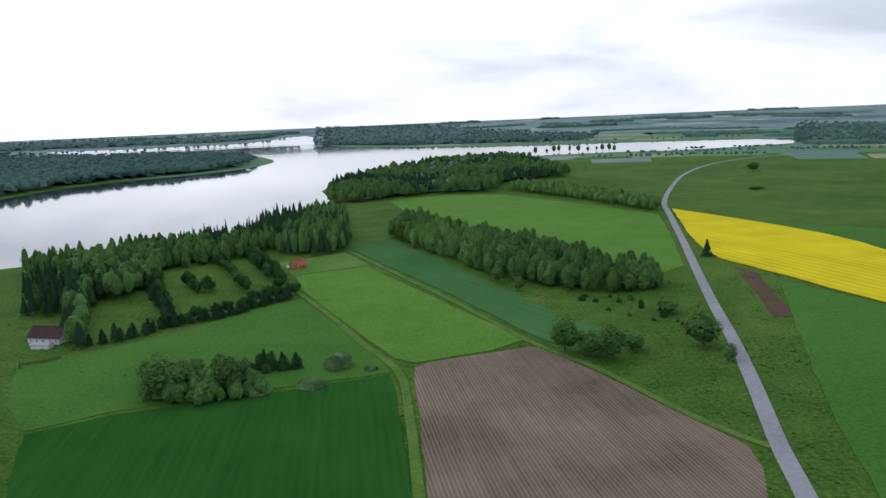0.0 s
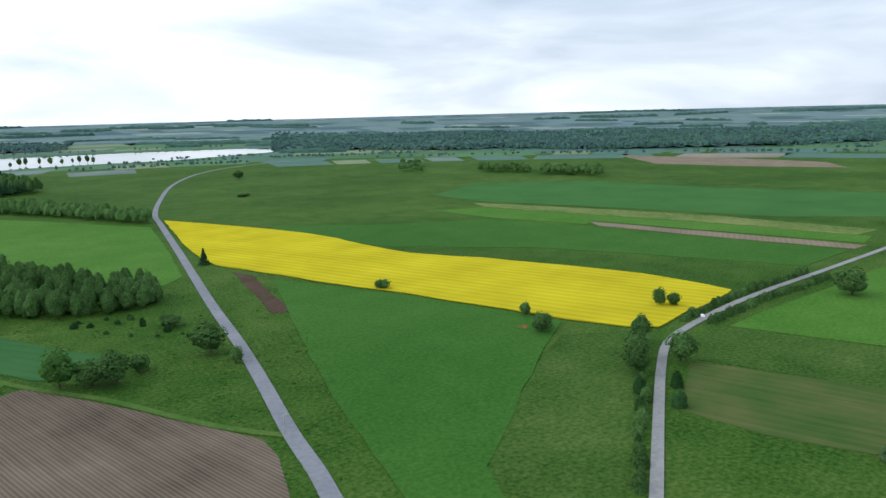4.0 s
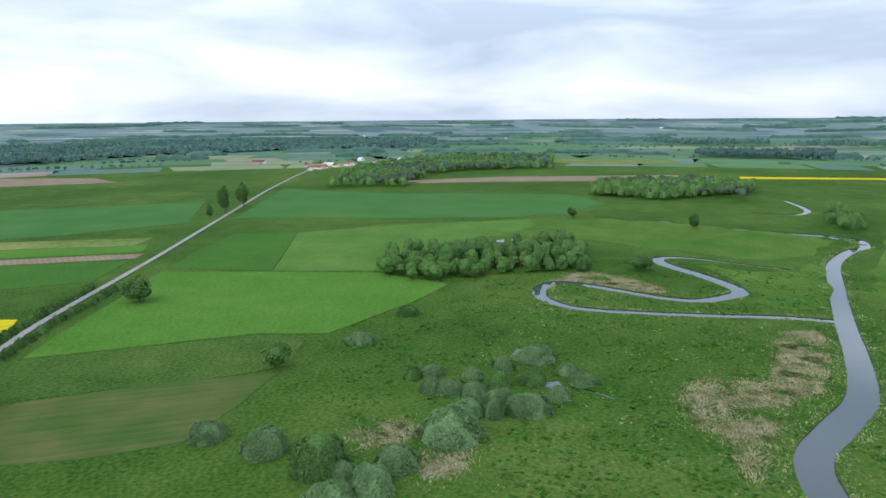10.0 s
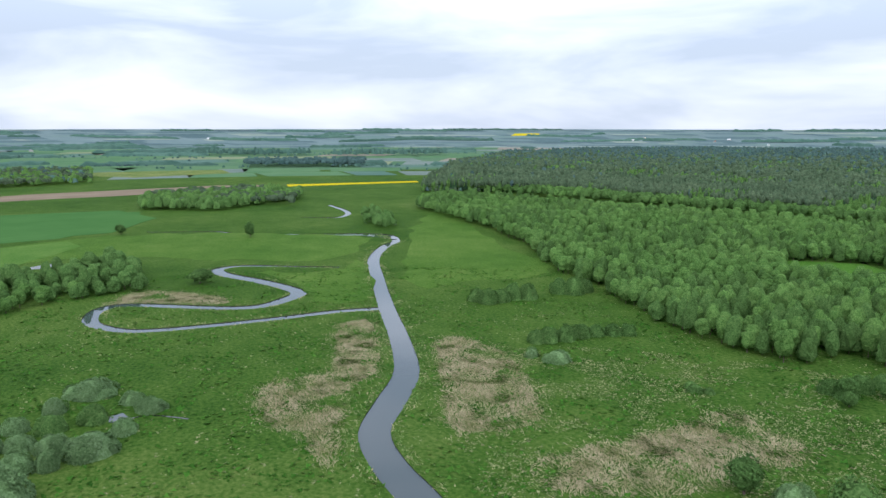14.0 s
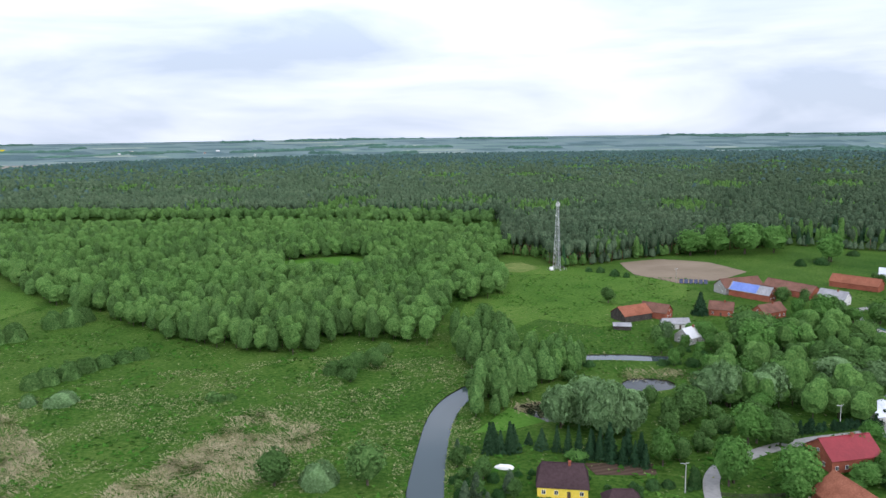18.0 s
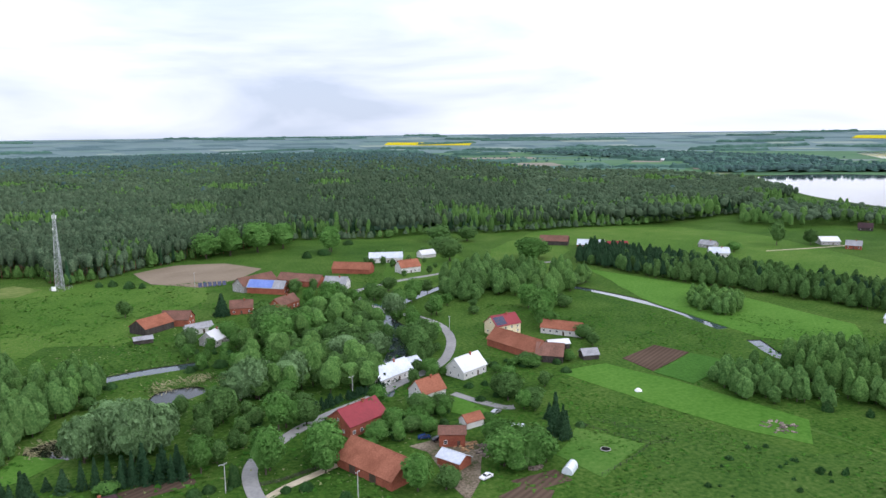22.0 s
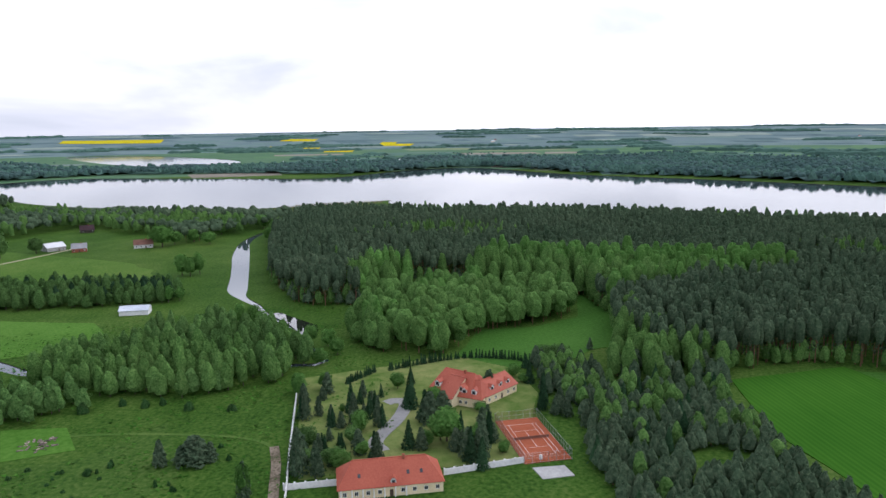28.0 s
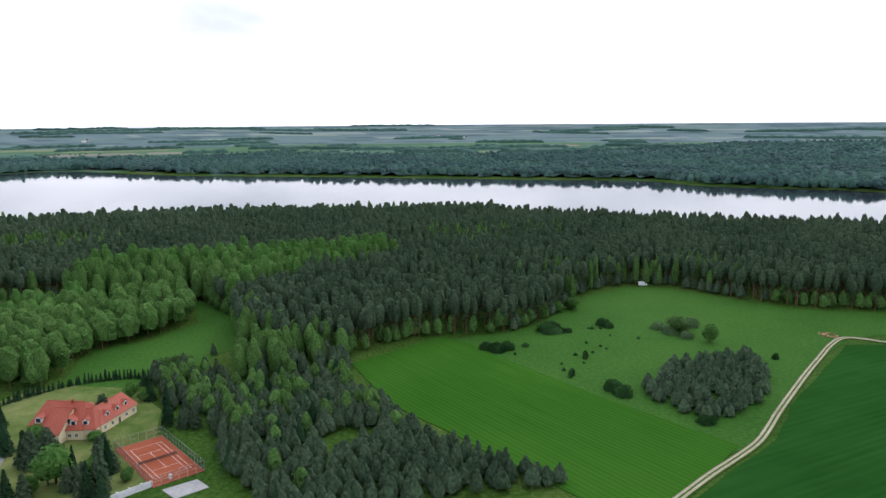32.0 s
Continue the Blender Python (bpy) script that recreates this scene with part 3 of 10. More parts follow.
WOOD_PINE_LAKE = [(-457.9, -208.6), (-390.8, -162.2), (-387.4, -140.9), (-391.8, -128), (-459.6, -113.3), (-467.2, -64.2), (-460.7, -8.9), (-394.7, 15.7), (-334.4, 19.9), (-310.9, 36.2), (-302.8, 61.4), (-314.9, 88.7), (-318.2, 108.1), (-312.5, 130), (-310.9, 143), (-321.2, 166.7), (-365.3, 215.3), (-379.9, 251.8), (-365.7, 275), (-326.3, 292.2), (-295.7, 311), (-275.3, 347.3), (-265.9, 365), (-424.9, 574.3), (-522.6, 432.3), (-648, 297.4), (-689, 296.2), (-727, 153.6), (-771, -13.2), (-772, -198.4), (-758, -295.9), (-623, -276.2)]
WOOD_BIRCH_LAKE = [(-332, -110.2), (-306.6, -91.6), (-307.2, -55.6), (-335.3, -52.1), (-362.2, -20.7), (-380, -2), (-433, -7.4), (-430, -76.7), (-393, -116.2)]
WOOD_BIRCH_STRIP = [(-462.9, -70.9), (-503.7, -61), (-508.9, -5.5), (-497, 58), (-503.3, 140.2), (-465.1, 131.7), (-440.8, 76.4), (-413.9, 48.2), (-394.2, 20.5), (-427.8, 1.8), (-433.9, -25.7), (-434.8, -60.1)]
WOOD_YOUNG_PINE = [(-287.5, -13.5), (-273.9, 11.3), (-281, 53.5), (-261.5, 54.2), (-243.1, 62.9), (-223.1, 63.7), (-185.5, 79.8), (-167.7, 95.8), (-179, 12.6), (-195, 10.7), (-214.2, 4.8), (-251.5, 4), (-265.2, -12.7)]
WOOD_CORNER = [(-456, -653), (-516.5, -605), (-656, -663), (-843, -749), (-994, -959), (-993, -1241), (-775, -1386), (-398.5, -724)]
WOOD_ALDER_VALLEY = [(-236.9, -207.2), (-240.6, -151.2), (-264.4, -111.2), (-294, -115.5), (-323.1, -139), (-332.7, -182.8), (-290.4, -208.6), (-255.5, -226.3)]
WOOD_BELT = [(-304, -474.2), (-319.6, -396.8), (-356.3, -308.3), (-378.4, -240.2), (-401, -239), (-419.1, -265.7), (-398.8, -371), (-352.6, -519.3)]
WOOD_FAR_FARM = [(-584.4, -589.2), (-606.0, -535.6), (-664.4, -523.2), (-678.4, -487.9), (-639.8, -439.7), (-649.7, -403.2), (-592.9, -349.1), (-624.5, -332.2), (-675.6, -316.1), (-736.7, -300.1), (-782.0, -297.6), (-761.6, -334.8), (-777.5, -386.2), (-768.5, -476.4), (-764.2, -559.7), (-771.1, -659.6), (-698.8, -693.9)]
WOOD_SHORE = [(-237.3, 397.6), (-214.5, 400), (-209.9, 424.6), (-202.9, 484.5), (-200.9, 521.4), (-160.5, 555.7), (-144.5, 602), (-185.9, 689), (-238.4, 624), (-280.6, 587.2), (-320.3, 545.9)]
WOOD_SHORE_B = [(-178.5, 654), (-128.7, 572.3), (-98.4, 553.4), (-74.3, 572.1), (-102.5, 784), (-142.4, 821), (-184.3, 778)]
WOOD_HEDGE = [(-46.6, 635), (-10.5, 545), (27.5, 465.5), (58.1, 419.5), (87.4, 400.1), (122.9, 400.5), (133.9, 427.9), (112.4, 448.4), (87.4, 511.4), (53.4, 580.3), (8.6, 636), (-36, 741)]
WOOD_PENINSULA = [(-146.5, 935), (-100.8, 918), (-15.4, 987), (77.2, 986), (95.8, 1109), (214.2, 1189), (215.4, 1522), (169.4, 1781), (-35.5, 1655), (-126.5, 1374), (-174.9, 1187)]
WOOD_ROWS = [(93.5, 995), (152.1, 884), (218.6, 725), (234.4, 767), (165.8, 964), (115.5, 1053)]
WOOD_HEADLAND = [(-744, 1096), (-755, 1244), (-742, 1449), (-655, 1599), (-542.3, 1759), (-502.9, 1924), (-520.5, 2087), (-677, 2528), (-1062, 2886), (-1542, 3189), (-2433, 3641)]
WOOD_OXBOW = [(469.6, 22.2), (441, 3.7), (447.2, -34.7), (463.9, -82.9), (465.5, -115.8), (514.1, -126.3), (556.8, -117.5), (527.4, -79.4), (524.2, -24.2), (519.6, 22.1)]
WOOD_VALLEY = [(911, -227.1), (850, -299.4), (931, -450.9), (988, -473.8), (1045, -368.4), (1033, -262.1)]
WOOD_RIVER = [(635, -375.3), (603, -375.5), (594.5, -391.3), (661, -422.5), (718, -424)]
WOOD_GROVE = [(1692, -665), (1554, -916), (1741, -1036), (1919, -780)]
WOOD_FAR_A = [(985, 2023), (1179, 1477), (1326, 1401), (1386, 1120), (1553, 967), (1704, 820), (2015, 686), (2284, 366.4), (2413, -84.1), (3256, -110.4), (3416, 792), (2641, 1271), (2308, 1862), (2062, 2573), (1722, 3515)]
WOOD_FAR_B = [(1537, 1157), (1732, 1000), (2198, 770), (3019, 1030), (2797, 1490), (2502, 1875)]
WOOD_FAR_C = [(917, -234.6), (899, -354.2), (844, -392.9), (963, -466.2), (1078, -453.6), (1080, -283.3)]
WOOD_FAR_D = [(1059, 125.4), (1067, 9.4), (1214, -17.3), (1363, -92), (1383, -269.6), (1596, -310.5), (1650, -111), (1303, 112.9)]
WOOD_FAR_E = [(1128, 77.3), (1134, 10.5), (1323, -21.8), (1442, -279.6), (1740, -338.5), (1868, -105.2), (1571, 49.1), (1385, 92.7)]
WOOD_FAR_F = [(-1169, -1284), (-1507, -1083), (-1555, -792), (-1503, -492.1), (-1771, -296.1), (-1732, -102.4), (-1475, 210.1), (-2526, 354.5), (-1985, -50.6), (-1917, -628), (-1792, -913), (-1670, -1393), (-1479, -1729)]
WOOD_FAR_G = [(-1843, -452.5), (-1807, -214.1), (-1565, -31.9), (-1369, 273.6), (-1181, 541), (-1050, 733), (-928, 762), (-692, 925), (-2282, 3019), (-2373, 2077), (-1901, 1052), (-2047, 576.9), (-2225, 112.8), (-2249, -549.9)]
WOOD_FAR_H = [(-598.1, 3509), (-128.4, 2962), (267.5, 2797), (575.2, 2719), (742, 3381), (82.8, 4386), (-773, 4656)]
WOOD_FAR_I = [(-2212, 3435), (-1810, 3640), (-1378, 3760), (-1110, 3838), (-933, 3967), (-820, 4175), (-793, 4297), (-1508, 4128), (-2018, 4005), (-2395, 3727)]
WOOD_FAR_J = [(-824.0, -3144.0), (-1502.0, -2882.0), (-1542.0, -1543.0), (-1556.1, -1285.2), (-1720.4, -1367.1), (-1964.0, -1703.0), (-1926.0, -2618.0), (-1051.0, -3075.0)]
WOOD_MILL = [(-29.7, -277.5), (-39.7, -339.3), (-59.8, -377.5), (-92.8, -397.1), (-113.3, -385.9), (-110.4, -340.6), (-97.7, -314.1), (-91.6, -282.3), (-77.7, -264.8), (-58.9, -263.3), (-41.3, -264.8)]
WOOD_MILL_N = [(-162.1, -396.6), (-188.9, -452.6), (-214.2, -472.1), (-235.3, -461.7), (-248.3, -445.4), (-266.3, -432.3), (-273, -397.4), (-222.1, -365.2), (-207.4, -391.5), (-181.6, -383.7)]
WOOD_PINE_CLUMP = [(-222.2, 160.3), (-242.4, 189.7), (-241.2, 224.1), (-213, 210.4), (-189, 179.7), (-190.5, 161.9), (-209.2, 154.8)]
WOOD_RIVER_ROW = [(55.2, -243.3), (48.5, -242.2), (36.3, -274.6), (20.1, -303.9), (23.6, -318.2), (40.8, -310.5), (51, -280.3), (58.5, -266.9)]
WOOD_GARDEN = [(-373.9, 17.8), (-387.3, 26.3), (-332.7, 36), (-298.4, 59.3), (-274.7, 55.8), (-278.9, 39.3), (-278.2, 18.6), (-294, 12.5), (-325.4, 19.3)]
WOOD_VILLA_EAST = [(-303.2, -17.5), (-304.4, 2.1), (-265, 14.7), (-216.6, 15.7), (-197.9, 12.9), (-219.9, 5.3), (-264.1, 1.9), (-275.3, -13.7)]
WOOD_RIVER_GROVE = [(-280.9, -322.3), (-288.6, -291.1), (-306, -299.3), (-320.7, -317.9), (-308.9, -343.6)]
WOOD_SCRUB = [(-205.7, -222.2), (-204.2, -194.7), (-225.7, -177.1), (-240.8, -186.6), (-236.3, -215.9), (-223.9, -224)]
WOOD_PLANTATION = [(-347.2, -654), (-490.1, -626), (-512.4, -646), (-457.9, -693), (-375.9, -690)]
T_BROAD = [(-107.8, 265, 18.0, 9.8), (-83, 266.2, 15.5, 6.5), (60.7, 294.8, 10.9, 7.6), (69.3, 290.6, 14.2, 8.4), (79.7, 298.3, 7.8, 5.3), (110.8, 300.2, 14.6, 9.1), (114.5, 281.7, 7.7, 3.4), (32.8, 439.3, 10.8, 4.9), (43.5, 416, 9.0, 4.0), (112.6, 355.2, 6.3, 6.2), (495.3, 1146, 14.6, 11.6), (387, 889, 4.9, 11.1), (231.8, 343.2, 6.3, 5.4), (251.1, 246.8, 7.4, 3.6), (225.4, 160.7, 14.2, 6.4), (248.6, 157.2, 13.2, 7.0), (239, 170.5, 12, 6.2), (403.1, 153.8, 15.2, 10.4), (790, 202.4, 30.0, 7.9), (838, 193.3, 29.4, 8.9), (751, 208, 14.4, 4.7), (286.5, 56.8, 11.9, 6.7), (463.5, -149.9, 10.5, 9.1)]
T_BROAD_B = [(634, -253.4, 14.6, 5.9), (721, -161.9, 10.3, 5.6), (100.2, -180.1, 11.7, 6.4), (73.6, -186.8, 14.1, 6.5), (-52, -347.7, 22.0, 11.1), (-123, -233.8, 11.1, 6.6), (-220.4, -517.3, 19.9, 12.1), (-250.8, -616, 16.4, 14.3), (-110, -298, 16.9, 7.5), (-82.1, -308.9, 15.5, 10.7), (-36, -284.4, 14.7, 8.5), (-46.3, -278.6, 12.0, 8.3), (-21.8, -276.1, 7.8, 6.6), (-117.2, -308.9, 15.5, 7.1), (-505.3, -462.4, 23.4, 7.6), (-532.7, -451.4, 14.2, 7.3)]
T_LIGHT = [(51, 301.5, 16.2, 8.0), (-92.7, 262.6, 7.8, 5.1), (-30, -211.9, 14.7, 5.8), (-40.7, -242.5, 11.5, 6.9), (-46.7, -211, 13.7, 6.7), (-10.5, -218.7, 12.3, 4.6), (15.4, -216.5, 3.5, 3.9), (-45.6, -619, 23.1, 13.4), (-65.7, -626, 25.5, 13.6), (-89, -632, 27.3, 14.9), (-112.9, -643, 23.7, 12.7), (-145, -603, 23.1, 10.7), (-285.7, -500.4, 17.2, 16.3), (-96.6, -185.7, 12.4, 7.4), (-106.4, -183.3, 11.4, 6.6), (-98.7, -181, 6.3, 4.1), (-82.9, -224, 4.9, 5.0), (-76, -230.9, 5.6, 5.1), (-66.6, -220.4, 5.0, 5.2), (-63.4, -216.2, 3.1, 2.9), (-188.3, -313.5, 10.2, 7.8), (-83.9, -218.3, 5.0, 3.8)]
T_LIGHT_B = [(-251.2, -104.3, 9.4, 3.5), (-223.7, -71.6, 7.6, 3.4), (-195.5, -69.4, 6.8, 3.8), (-219, -40.9, 11.9, 6.2), (-214.2, -21.7, 4.0, 2.4), (-575.5, -360.3, 20.2, 11.5), (-447.9, -452.6, 8.7, 7.4), (-278.1, -19.9, 3.8, 3.0), (-84.1, -228.8, 5.4, 5.0), (-70.4, -227.1, 3.8, 5.0), (-107.9, -277.2, 5.9, 4.3), (-150.4, -267, 4.9, 6.6), (-49.3, -313.6, 9.3, 6.6), (-39.3, -316, 7.8, 6.1), (-31.4, -366.8, 9.3, 7.5), (-107.2, -219.7, 2.6, 4.3), (-45.2, -203.3, 8.8, 4.4)]
T_WILLOW = [(22.3, -244.2, 16.1, 8.7), (8.2, -244.3, 17.6, 11.3), (15.5, -265.9, 11.6, 8.5), (0.3, -254.9, 12.8, 7.0), (-29.5, -276.2, 15.6, 8.4), (-48.1, -278.2, 14.7, 9.0), (-79.5, -307.4, 14.0, 9.6), (-16.4, -358.4, 10.9, 4.5), (-121.5, -365, 17.7, 7.3)]
T_SPRUCE = [(182.3, 492.5, 11.8, 4.3), (-77.7, 295.3, 8.6, 3.1), (-70, 293, 8.0, 3.1), (-64.1, 293.5, 7.1, 2.9), (42.1, -218.2, 9.5, 3.3), (35.7, -218.7, 9.1, 3.3), (27, -223.2, 7.1, 2.8), (11.1, -220.3, 9.1, 3.1), (5.6, -220.8, 11.9, 3.3), (0.2, -221.1, 10.1, 3.1), (-4.3, -221.2, 9.2, 2.7), (-37.3, -415.8, 12.7, 5.3), (-122.7, -200, 14.6, 2.9), (-123.3, -195.3, 12.0, 2.5), (-224.7, -81.8, 6.8, 1.6), (-240, -71, 8.1, 2.0), (-204.1, -77.2, 6.6, 1.8), (-208, -72.8, 5.7, 1.6), (-245.3, -58.9, 12.5, 3.0), (-225.5, -28.3, 9.4, 1.8), (-202.4, -27, 10.0, 2.6), (-255.1, -11.3, 12.8, 2.3)]
T_DARK = [(-228.9, -93.2, 12.1, 2.4), (-254.8, -94.3, 8.6, 3.1), (-233.9, -77.2, 9.3, 2.4), (-227.6, -66.3, 11.0, 2.3), (-206.9, -66.8, 8.0, 3.2), (-189.9, -80.1, 14.6, 4.1), (-191.1, -75, 10.4, 2.7), (-201.1, -59.4, 9.7, 2.6), (-233.1, -50, 11.3, 5.0), (-241.3, -46.8, 8.8, 4.7), (-208.2, -32.5, 10.2, 3.4), (-210.1, -27.8, 13.7, 3.4), (-261.1, -32.2, 10.2, 4.5), (-256.3, -5.5, 4.6, 2.3), (-192.9, -115.8, 8.5, 6.5), (-188.3, -124.3, 8.6, 2.6), (-173.8, -90.2, 11.2, 2.6), (-325.4, 6.2, 5.6, 2.0)]
B_WILLOW = [(221.4, 67.2, 5.8, 5.9), (211.7, 46.2, 7.3, 7.3), (198.1, 28, 11.3, 8.7), (192.5, 20.7, 5.5, 4.5), (185.4, 12.1, 7.9, 6.1), (199.8, 5.4, 6.3, 6.8), (217.4, -11.1, 9.9, 10.0), (178.5, 23.1, 6.0, 7.4), (272.2, 0.8, 5.2, 3.9), (277.2, -7, 4.0, 5.5), (258.4, -6, 5.8, 4.2), (256.3, -12.8, 5.2, 5.5), (270.3, -22.7, 4.8, 4.7), (254.9, -22, 4.3, 5.1), (262.8, -32.5, 6.0, 5.2), (280.1, -36.2, 6.1, 4.4), (247.2, -30.3, 4.9, 5.5), (237, -18.7, 6.0, 5.7), (233.6, -26.9, 6.2, 3.8), (237.1, -39.6, 6.9, 8.2), (263.7, -45.7, 6.0, 5.2), (291.6, -51.3, 5.6, 9.1)]
B_WILLOW_B = [(293.6, -44.7, 4.3, 4.2), (273.7, -61.2, 4.5, 4.3), (262.5, -64.6, 4.7, 5.6), (248, -52, 4.6, 4.7), (365.6, 2.8, 4.9, 5.8), (319.8, 24.4, 4.6, 6.4), (223.5, 67, 4.9, 6.1), (213.7, -222.1, 4.8, 6.1), (224.6, -217.5, 3.9, 3.1), (321.1, 24.9, 4.5, 6.6), (155.4, -238.6, 2.8, 3.4), (88.1, -184.6, 6.4, 5.8), (-73.7, 268.5, 3.4, 4.8), (-54.4, 271.7, 3.7, 5.5), (-46.4, 294.8, 6.4, 5.9)]
B_SHRUB = [(223.7, 142.5, 6.7, 2.6), (208.9, 132.1, 6.8, 3.0), (209, 148.3, 7.6, 2.5), (196.1, 138.6, 6.2, 2.0), (177.2, 125.6, 3.0, 1.1), (102.2, 366.3, 5.2, 1.8), (108.3, 348, 4.6, 2.0), (75.2, 386.7, 3.8, 2.2), (-179.1, -163.1, 1.5, 1.1), (-179.9, -143.7, 2.0, 1.3), (-185.1, -139.6, 2.1, 1.1), (-165.2, -137.5, 1.6, 0.9), (-174.9, -112.8, 1.9, 0.9), (-231.2, -139.9, 2.8, 1.7), (-231, -157.1, 2.5, 1.6), (-233, -123.6, 3.0, 1.7), (-243.9, 139.6, 3.3, 1.1), (-262, 156.6, 3.6, 1.2), (-304.2, 162.6, 5.5, 7.6), (-162.2, -161.3, 1.5, 1.5), (-181.1, -144.2, 1.5, 1.4), (-179.1, -152.8, 1.1, 1.1)]
HEDGE_LANE_W = [(298.5, 187.5), (327, 191.5), (364.1, 193.9), (407.3, 194.4), (437.9, 194.4)]
HEDGE_LANE_E = [(303.4, 177.8), (327.4, 177.9), (360, 180.8), (403.9, 179.3), (436.8, 179.8)]
HEDGE_LANE_S = [(234.7, 165.1), (205, 143.4), (177.6, 125.2), (151, 107.1)]
SPRUCE_ROW_A = [(-172, 340), (-156.1, 351.6), (-145.4, 369.1), (-119.6, 382.7), (-108.8, 401.3), (-90, 420.5)]
SPRUCE_ROW_B = [(-198.4, 475.1), (-165.5, 410.7), (-143.1, 366.7)]
THUJA_A = [(-266, -89.9), (-282.2, -82.4)]
THUJA_B = [(-284.3, -76.9), (-297, -61.8), (-305.2, -46.5), (-305.3, -25.6), (-298.5, -17.9)]
WALL_A = [(-170.5, -76.8), (-183.7, -81.5), (-201.8, -88.2), (-223.5, -95.8), (-250, -105)]
WALL_B = [(-180.1, -81), (-185.4, -66.7)]
WALL_C = [(-196.2, -37.5), (-201.7, -26.6), (-207.8, -14.6)]
ROAD_VILLA = [(-208.5, -59.8), (-215.9, -63.9), (-234.3, -61.2), (-249.1, -61.9), (-250.8, -66.6), (-248.1, -69.1)]
TRACK_MEADOW = [(-164.6, -77), (-196.4, -90.6), (-207.4, -97.6), (-211.5, -110.3), (-211, -128), (-208.1, -150), (-203.5, -169.2)]
TRACK_FARM = [(-475.2, -444.7), (-518.8, -438.5), (-555.3, -435.3)]
P_RED = (-63.7, -233.6, -154, 17.0, 12.2)
P_BARN = (-60.5, -198.1, 115, 24.2, 13.0)
P_ORANGE = (-96.2, -249.5, -162, 11.1, 9.0)
P_WHITE = (-121.5, -268.7, -156, 14.5, 10.0)
P_SILVER = (-89.2, -275.1, -151, 19.3, 9.0)
P_LONGBARN = (-157, -287.8, 106, 31.5, 11.0)
P_LONGBARN_B = (-163.7, -270.5, 142, 11.8, 10.0)
P_SOLAR = (-164.2, -318.1, -171, 14.9, 10.5)
P_BRICKSHED = (-191, -304.3, 130, 20.4, 8.0)
P_OLD_A = (0, -399.9, -141, 18.2, 12.2)
P_OLD_B = (-13.1, -406.8, 155, 15.2, 9.0)
P_OLD_WHITE = (-27.8, -360.4, -131, 11.7, 9.0)
P_OLD_GREY = (-22.2, -385, -163, 13.4, 6.0)
P_OLD_SHED = (4.6, -377.3, -173, 8.6, 6.0)
P_PINKBARN = (-65.2, -482.5, -148, 28.2, 11.0)
P_BLUEBARN = (-70.9, -465.3, 143, 25.5, 8.8)
P_BROWNBARN = (-95.5, -480, 135, 32.4, 10.0)
P_BRICKHOUSE = (-72.3, -417.5, -137, 17.4, 9.0)
P_BROWNHOUSE = (-48.3, -418.9, 171, 12.5, 9.0)
P_ORANGELONG = (-139, -507.1, 146, 28.8, 11.0)
P_WHITELONG = (-174.8, -539.5, 163, 26.0, 11.0)
P_PINKHOUSE = (-176, -491.6, -172, 16.0, 10.0)
P_WHITESHED = (-211, -544.3, -172, 12.9, 9.0)
P_BLUEHOUSE = (-114.7, -459.4, 143, 15.4, 9.0)
P_FAR_DARK = (-338.5, -555, 141, 25.0, 12.0)
P_FAR_GREY = (-355.3, -522.5, 141, 22.5, 11.0)
P_FAR_RED = (-373.4, -510, 154, 17.0, 9.0)
P_TINSHED = (-82.9, -193, 119, 8.6, 6.0)
P_RUIN = (-88.7, -207.7, 156, 8.5, 7.0)
P_RUIN_B = (-100.4, -218.2, -169, 7.0, 5.0)
P_HUT_A = (-180.3, -265, 168, 7.2, 6.0)
P_HUT_B = (-175.9, -284.1, 169, 10.0, 5.0)
P_SILVER_B = (-103.1, -287.4, -161, 6.9, 6.0)
P_YELLOW = (17.9, -197.2, -174, 14.1, 11.0)
P_BROWNSMALL = (1, -189.1, -168, 9.7, 8.0)
P_MAINHOUSE = (-187.8, -52, 110, 29.2, 13.0)
P_VILLA_A = (-259.1, -42.8, 65, 18.6, 15.0)
P_VILLA_B = (-254.7, -36.6, 75, 9.8, 12.0)
P_VILLA_C = (-261.8, -30.9, 148, 18.6, 9.0)
P_WHITEBARN = (-358.3, -244.2, 110, 15.4, 9.0)
P_FARM_A = (-549.7, -448.6, 151, 15.6, 14.0)
P_FARM_B = (-547, -421, 125, 11.7, 10.0)
P_FARM_C = (-572, -376.2, 121, 15.6, 9.0)
P_FARM_D = (-421.7, -442.4, 149, 15.2, 9.0)
P_FARM_E = (-446.6, -480.9, 108, 13.8, 9.0)
P_FARM_F = (-654, -492.4, 129, 12.7, 9.0)
P_CABIN = (-198.3, 351.3, -14, 18.6, 10.0)
P_CABIN_SHED = (-196.4, 339.4, -8, 9.5, 4.0)
P_COTTAGE = (-104.5, 510.9, 44, 9.6, 7.0)
P_CABIN_B = (-216.4, 540.4, 46, 7.5, 8.0)
P_CABIN_C = (-197.5, 604, 65, 10.8, 8.0)
MAST = [(54.2, -535.2)]
P_VILLA_D = (-255.3, -43, 63, 5.8, 16.0)
FENCE_RED = [(-25.7, -202.9), (-31.2, -203), (-38.5, -205), (-45.2, -207.2)]
FENCE_GARDEN = [(-134.7, -202.6), (-140.4, -190.2), (-146.7, -179.6), (-134.5, -173), (-119.6, -167.7)]
FENCE_CABIN = [(-192.5, 313.1), (-185.1, 316), (-178.1, 321.4)]
FENCE_COTTAGE = [(-118.7, 524.7), (-104.6, 538.8), (-77.4, 560.5), (-52.2, 504.5)]
FENCE_MEADOW = [(-146.7, -179.6), (-155.1, -178), (-150, -189.9), (-141, -204.7)]
